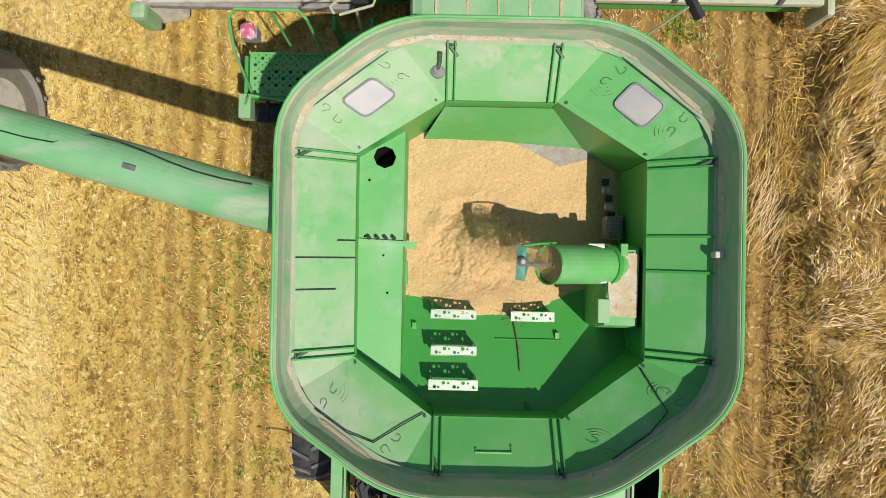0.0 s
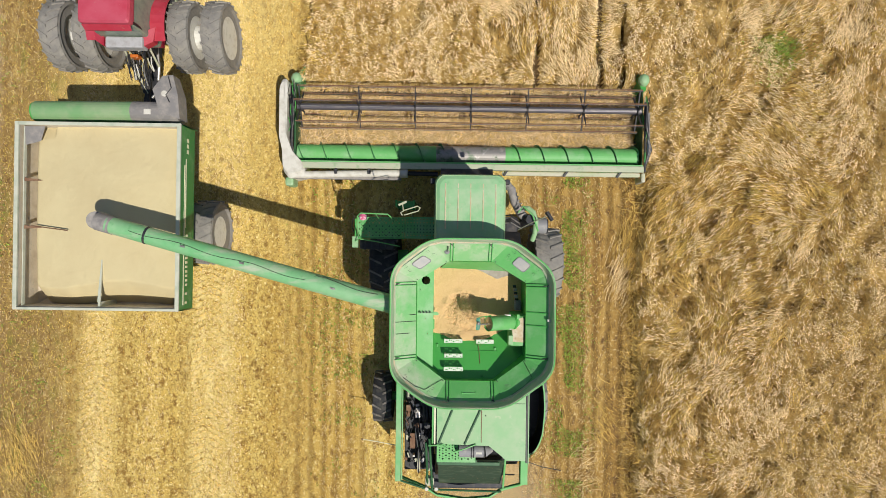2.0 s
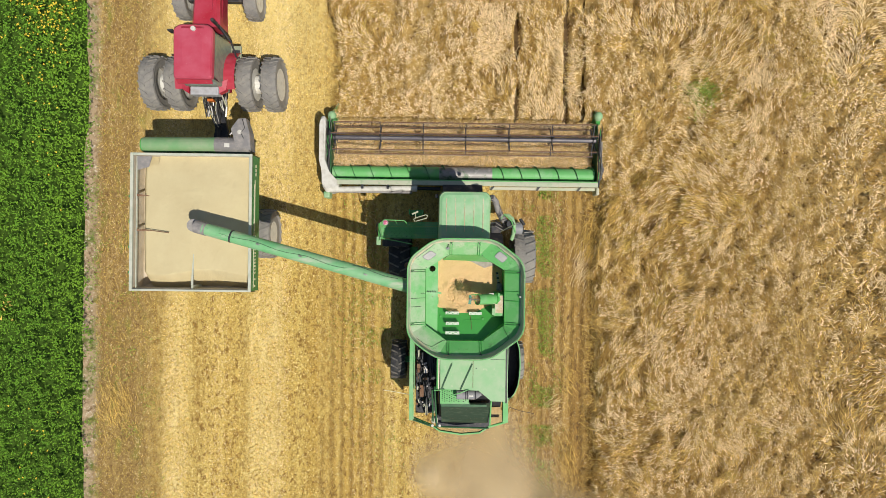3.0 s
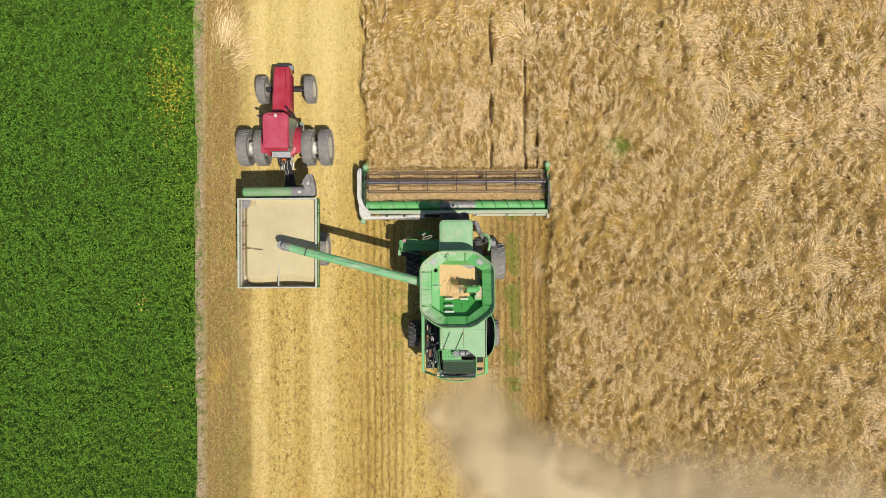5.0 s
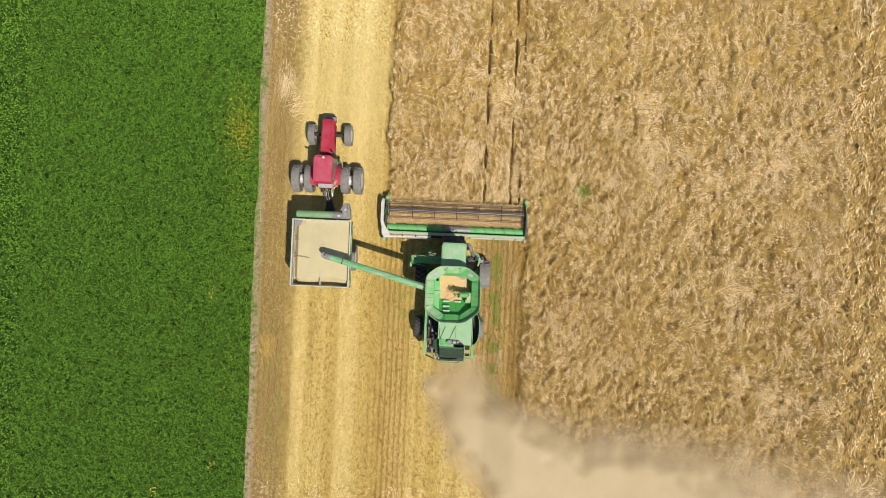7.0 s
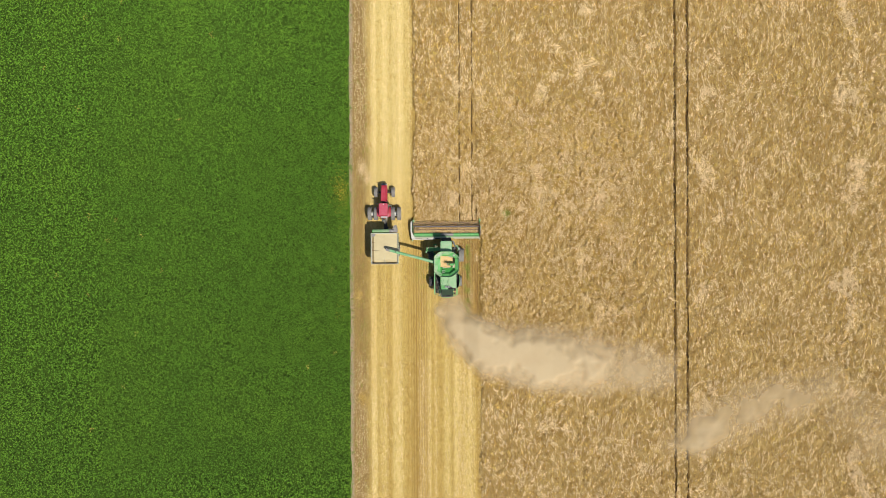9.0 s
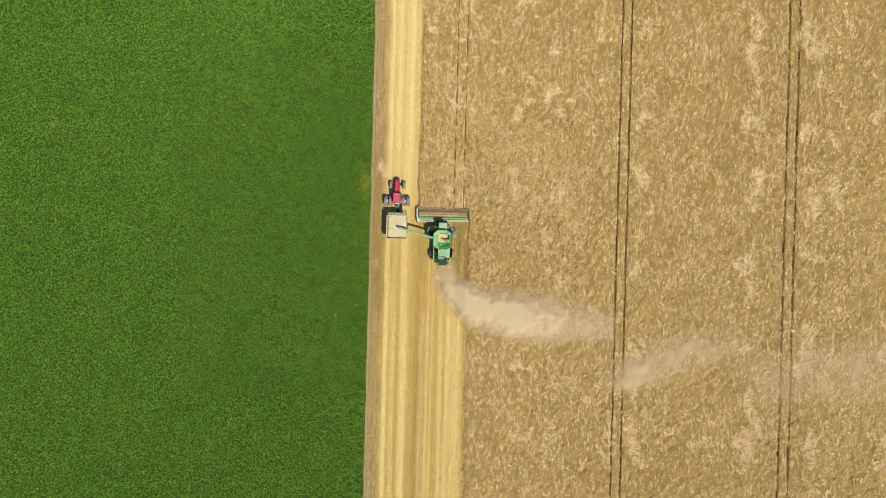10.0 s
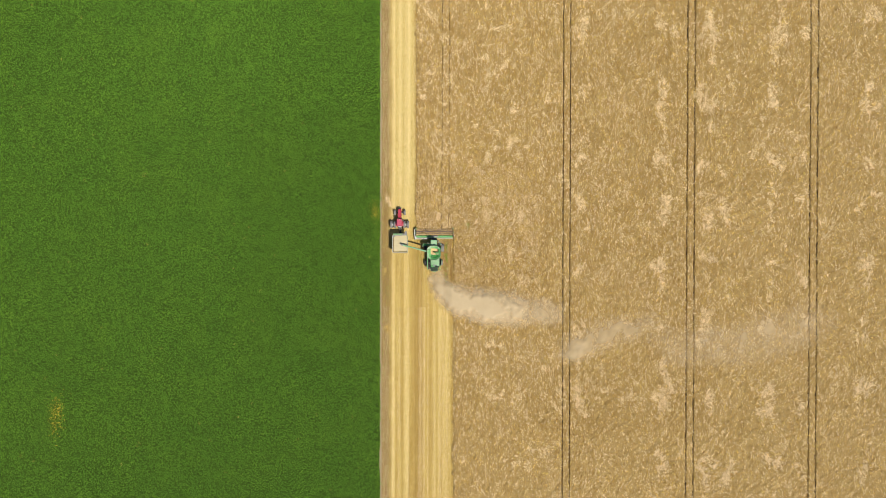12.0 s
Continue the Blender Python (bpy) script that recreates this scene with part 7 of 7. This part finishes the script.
    part("boot_edge", pipe([(-6.95, 5.45, 3.33), (-6.86, 5.18, 3.38), (-6.98, 5.02, 3.38), (-6.9, 4.85, 3.36)], 0.012, 5), M_black, aug)
    for x in (-9.6, -8.2):
        part("auger_bracket", box(x, x + 0.10, 4.38, 4.60, 2.6, 3.1, 0.01), M_dark, aug)
    # undercarriage
    part("chassis", box(-9.2, -7.7, 0.4, 4.2, 0.75, 0.98, 0.03), M_cart_green, cart)
    part("axle", box(-10.1, -6.8, 1.75, 2.05, 0.70, 0.95, 0.03), M_dark, cart)
    wheel(cart, (-6.88, 1.92, 0.86), 0.86, 0.66, M_tyre, M_rim, 18, 0.44, 1)
    wheel(cart, (-10.25, 1.92, 0.86), 0.86, 0.66, M_tyre, M_rim, 18, 0.44, -1)
    part("tongue", loft([[(-8.95, 4.2, 0.7), (-8.0, 4.2, 0.7), (-8.0, 4.2, 0.9), (-8.95, 4.2, 0.9)], [(-8.72, 6.15, 0.6), (-8.48, 6.15, 0.6), (-8.48, 6.15, 0.75), (-8.72, 6.15, 0.75)]]), M_dark, cart, "dark steel tongue")
    part("jack", cyl((-8.2, 5.2, 0.3), (-8.2, 5.2, 1.1), 0.05, seg=10), M_dark, cart)
    part("drive_shaft", cyl((-8.6, 4.4, 1.0), (-8.6, 6.2, 0.85), 0.05, seg=12), M_black, cart)


M_cart_green = material("cart_green_paint", (0.035, 0.20, 0.05), [((0.16, 0.30, 0.14), 3, 0.5, 0.8, ONE)], 0.45)
M_cart_tube = material("pale_green_tube_paint", (0.17, 0.33, 0.14), [((0.28, 0.36, 0.20), 2.0, 0.4, 0.7, ONE)], 0.5)
M_cart_rail = material("pale_green_grey_rail", (0.52, 0.52, 0.42), [((0.36, 0.40, 0.30), 4, 0.45, 0.75, ONE)], 0.6)
M_cart_boot = material("scuffed_grey_steel", (0.22, 0.205, 0.195), [((0.36, 0.32, 0.28), 5, 0.45, 0.75, ONE)], 0.65, 0.1, bump=(30, 0.08))
cart_parts()


def grain_in_cart():
    nx, ny = 110, 120
    xs, ys = np.linspace(-10.31, -6.67, nx), np.linspace(0.11, 4.27, ny)
    gx, gy = np.meshgrid(xs, ys, indexing="ij")
    r = np.hypot(gx + 8.2, (gy - 2.5) * 0.85)
    z = 3.36 - 0.07 * r + 0.02 * (vnoise(gx, gy, 0.5, 401) - 0.5) + 0.008 * (vnoise(gx, gy, 0.08, 402) - 0.5)
    z -= np.clip(0.60 + 0.10 * np.sin(gx * 2.2 + 0.5) + 0.05 * vnoise(gx, gy * 0, 0.25, 403) - gy, 0, 1) * 1.1
    z -= np.clip(-10.0 - gx, 0, 1) * 1.7
    z -= np.clip(gy - 4.0, 0, 1) * 0.3 * (gx < -9.6)
    v = np.stack([gx.ravel(), gy.ravel(), z.ravel()], 1)
    q = (np.arange(nx - 1)[:, None] * ny + np.arange(ny - 1)[None, :]).ravel()
    f = np.concatenate([np.stack([q, q + ny, q + ny + 1], 1), np.stack([q, q + ny + 1, q + 1], 1)])
    ob = mesh_np("grain_load", v, f, [M_grain_pale])
    tagged(ob, "pale wheat grain filling the cart", "grain", kind="stuff")


grain_in_cart()

# ---- tractor ----
TX, TY = -8.70, 7.42
tractor = thing("tractor", "faded red farm tractor with dual rear wheels", "tractor", (TX, TY, 0.0))


def tractor_parts():
    X, Y = TX, TY
    AX = Y - 0.22
    for s in (-1, 1):
        wheel(tractor, (X + s * 1.22, AX, 0.93), 0.93, 0.54, M_tyre, M_rim, 22, 0.56, s, "rear_wheel")
        wheel(tractor, (X + s * 2.08, AX, 0.93), 0.93, 0.54, M_tyre, M_rim, 22, 0.56, s, "rear_wheel")
        wheel(tractor, (X + s * 1.24, AX + 3.08, 0.70), 0.70, 0.46, M_tyre, M_rim, 18, 0.40, s, "front_wheel")
        part("dual_spacer", cyl((X + s * 1.45, AX, 0.93), (X + s * 1.85, AX, 0.93), 0.32, seg=20), M_rim, tractor)
        # curved fender
        pts = []
        for i in range(9):
            a = math.radians(22 + 92 * i / 8)
            pts.append([(X + s * u, AX + 1.06 * math.cos(a) * q, 0.93 + 1.06 * math.sin(a) * q) for u, q in ((0.64, 1.0), (1.0, 0.99), (1.0, 1.02), (0.64, 1.03))])
        part("fender", loft(pts), M_red, tractor, "curved red fender")
    part("rear_axle", cyl((X - 1.9, AX, 0.93), (X + 1.9, AX, 0.93), 0.13, seg=16), M_dark, tractor)
    part("front_axle", box(X - 1.1, X + 1.1, AX + 2.98, AX + 3.18, 0.58, 0.80, 0.03), M_dark, tractor)
    part("transmission", box(X - 0.34, X + 0.34, Y - 0.7, Y + 1.6, 0.65, 1.30, 0.06), M_dark, tractor)
    part("engine", box(X - 0.30, X + 0.30, Y + 1.5, Y + 3.4, 0.7, 1.3, 0.05), M_black, tractor)
    sec = lambda y, w, z: [(X - w, y, 1.15), (X + w, y, 1.15), (X + w, y, z - 0.12), (X + w * 0.8, y, z), (X - w * 0.8, y, z), (X - w, y, z - 0.12)]
    hood = part("engine_hood", loft([sec(Y + 1.42, 0.48, 2.02), sec(Y + 2.2, 0.45, 1.98), sec(Y + 3.4, 0.41, 1.90), sec(Y + 3.72, 0.39, 1.82)]), M_red, tractor, "long red engine hood")
    part("hood_seam", box(X + 0.24, X + 0.255, Y + 1.5, Y + 3.6, 1.955, 1.99), M_red_dark, hood)
    part("hood_side", box(X + 0.42, X + 0.47, Y + 1.6, Y + 3.4, 1.2, 1.65, 0.01), M_red_dark, hood)
    part("grille", box(X - 0.36, X + 0.36, Y + 3.70, Y + 3.76, 1.0, 1.75, 0.02), M_black, hood)
    for k in range(6):
        part("front_weight", box(X - 0.36 + 0.12 * k, X - 0.26 + 0.12 * k, Y + 3.75, Y + 4.12, 0.55, 1.05, 0.03), M_dark, tractor)
    part("weight_bracket", box(X - 0.42, X + 0.42, Y + 3.78, Y + 4.02, 0.95, 1.12, 0.03), M_grey, tractor)
    # cab and roof
    prof = round_poly([(X - 0.62, Y - 0.60), (X + 0.62, Y - 0.60), (X + 0.64, Y + 1.02), (X + 0.46, Y + 1.16), (X - 0.46, Y + 1.16), (X - 0.64, Y + 1.02)], 0.10, 3)
    c = Vector((X, Y + 0.28))
    grow = lambda q: [c + (p - c) * q for p in prof]
    roof = part("cab_roof", loft([at_z(grow(0.98), 2.72), at_z(grow(1.0), 2.80), at_z(grow(0.99), 2.92), at_z(grow(0.93), 2.98), at_z(grow(0.5), 3.00)]), M_red_roof, tractor, "flat faded red cab roof")
    part("roof_strip", box(X - 0.36, X + 0.36, Y + 0.96, Y + 1.06, 2.97, 2.985), M_red_dark, roof)
    part("beacon", cyl((X + 0.04, Y + 0.98, 2.975), (X + 0.04, Y + 0.98, 3.06), 0.075, seg=14), M_white, roof, "white roof beacon")
    part("rear_visor", slab([(X - 0.58, Y - 0.60, 2.85), (X + 0.58, Y - 0.60, 2.85), (X + 0.56, Y - 0.70, 2.72), (X - 0.56, Y - 0.70, 2.72)], 0.03), M_red, roof)
    part("cab_glass", loft([at_z(grow(1.06), 1.40), at_z(grow(1.0), 2.2), at_z(grow(0.95), 2.72)], caps=False), M_glass_dusty, tractor, "tinted cab glass")
    for x, y in ((-0.58, -0.5), (0.58, -0.5), (-0.56, 1.0), (0.56, 1.0)):
        part("pillar", box(X + x - 0.03, X + x + 0.03, Y + y - 0.03, Y + y + 0.03, 1.3, 2.76, 0.01), M_black, tractor)
    part("cab_floor", box(X - 0.66, X + 0.66, Y - 0.6, Y + 1.15, 1.18, 1.40, 0.04), M_red_dark, tractor)
    part("operator_seat", box(X - 0.25, X + 0.25, Y - 0.2, Y + 0.3, 1.4, 1.95, 0.08), M_black, tractor)
    part("side_step", box(X + 0.66, X + 1.02, Y + 0.2, Y + 1.0, 1.28, 1.38, 0.02), M_sage, tractor, "sage green side step")
    for k in range(3):
        part("step_tread", box(X + 0.72, X + 0.98, Y + 0.3 + 0.22 * k, Y + 0.40 + 0.22 * k, 1.38, 1.41, 0.005), M_dark, tractor)
    part("grab_handle", pipe([(X + 0.60, Y + 1.14, 1.6), (X + 0.72, Y + 1.20, 2.5), (X + 1.02, Y + 0.80, 2.4), (X + 1.04, Y + 0.42, 1.9)], 0.03, 8), M_dark, tractor, "dark exhaust and grab rail")
    part("exhaust_stack", cyl((X + 0.58, Y + 1.32, 1.6), (X + 0.58, Y + 1.32, 2.9), 0.055, seg=14), M_dark, tractor)
    part("mirror_arm", pipe([(X - 0.6, Y + 1.0, 2.4), (X - 0.92, Y + 1.12, 2.4)], 0.014, 6), M_dark, tractor)
    part("mirror", box(X - 1.02, X - 0.84, Y + 1.08, Y + 1.14, 2.25, 2.55, 0.02), M_dark, tractor)
    # rear: grey tank, lift arms, hitch and hoses
    part("rear_box", box(X - 0.42, X + 0.52, Y - 0.90, Y - 0.62, 1.82, 2.12, 0.04), M_rear_panel, tractor)
    for s in (-1, 1):
        part("rear_corner", loft([[(X + s * 0.50, Y - 0.84, 1.80), (X + s * 0.72, Y - 0.70, 1.76), (X + s * 0.72, Y - 0.70, 1.98), (X + s * 0.50, Y - 0.84, 2.04)], [(X + s * 0.48, Y - 0.50, 1.84), (X + s * 0.80, Y - 0.34, 1.80), (X + s * 0.80, Y - 0.34, 2.02), (X + s * 0.48, Y - 0.50, 2.08)]]), M_red, tractor, "red rear cab corner")
    part("warning_marker", box(X - 0.06, X + 0.14, Y - 0.98, Y - 0.90, 1.40, 1.60, 0.01), M_orange, tractor, "orange slow-vehicle marker")
    for s in (-1, 1):
        part("lift_arm", pipe([(X + s * 0.30, Y - 0.5, 0.9), (X + s * 0.34, Y - 1.0, 0.85), (X + s * 0.30, Y - 1.35, 0.8)], 0.045, 8), M_steel, tractor)
        part("lift_link", pipe([(X + s * 0.34, Y - 0.6, 1.5), (X + s * 0.36, Y - 1.0, 0.9)], 0.03, 8), M_cream, tractor)
    part("top_link", pipe([(X, Y - 0.6, 1.3), (X + 0.02, Y - 1.05, 1.2)], 0.04, 8), M_steel, tractor)
    rh = random.Random(21)
    for k in range(20):
        a = Vector((X + rh.uniform(-0.28, 0.36), Y - rh.uniform(0.85, 1.1), rh.uniform(1.1, 1.5)))
        b = a + Vector((rh.uniform(-0.10, 0.10), -rh.uniform(0.2, 0.55), -rh.uniform(0.05, 0.35)))
        part("hitch_rod", pipe([a, a.lerp(b, 0.5) + Vector((rh.uniform(-0.03, 0.03), 0, 0.03)), b], rh.uniform(0.010, 0.022), 6), rh.choice([M_cream, M_steel, M_rim, M_dark, M_black]), tractor)
    part("drawbar", box(X - 0.07, X + 0.17, Y - 1.5, Y - 0.4, 0.50, 0.62, 0.02), M_dark, tractor)
    rnd = random.Random(9)
    for k in range(10):
        x = X - 0.26 + 0.06 * k
        part("hose", pipe([(x, Y - 0.75, 1.35), (x + rnd.uniform(-0.08, 0.08), Y - 1.0, 1.3 + rnd.uniform(-0.1, 0.1)), (x * 0.6 + (X + 0.06) * 0.4, Y - 1.35, 1.05), (X + 0.08 + rnd.uniform(-0.1, 0.1), Y - 1.75, 0.95)], 0.018, 6), rnd.choice([M_black, M_grey, M_cream, M_dark]), tractor)


M_red_roof = material("sun_faded_red_roof", (0.44, 0.035, 0.065), [((0.50, 0.09, 0.13), 1.2, 0.35, 0.7, ONE), ((0.50, 0.30, 0.26), 22, 0.64, 0.85, ONE)], 0.5, bump=(40, 0.04))
M_glass_dusty = material("dusty_cab_glass", (0.30, 0.34, 0.26), [((0.20, 0.24, 0.19), 6, 0.4, 0.7, ONE)], 0.25, alpha_trans=0.25)
M_rear_panel = material("pale_grey_rear_panel", (0.42, 0.41, 0.42), [((0.30, 0.28, 0.27), 7, 0.45, 0.75, ONE)], 0.6)
M_red_dark = material("dark_red_paint", (0.26, 0.012, 0.03), [((0.4, 0.1, 0.1), 8, 0.55, 0.8, ONE)], 0.5)
M_sage = material("sage_green_rubber_mat", (0.26, 0.28, 0.18), [((0.4, 0.38, 0.28), 8, 0.5, 0.8, ONE)], 0.8)
tractor_parts()
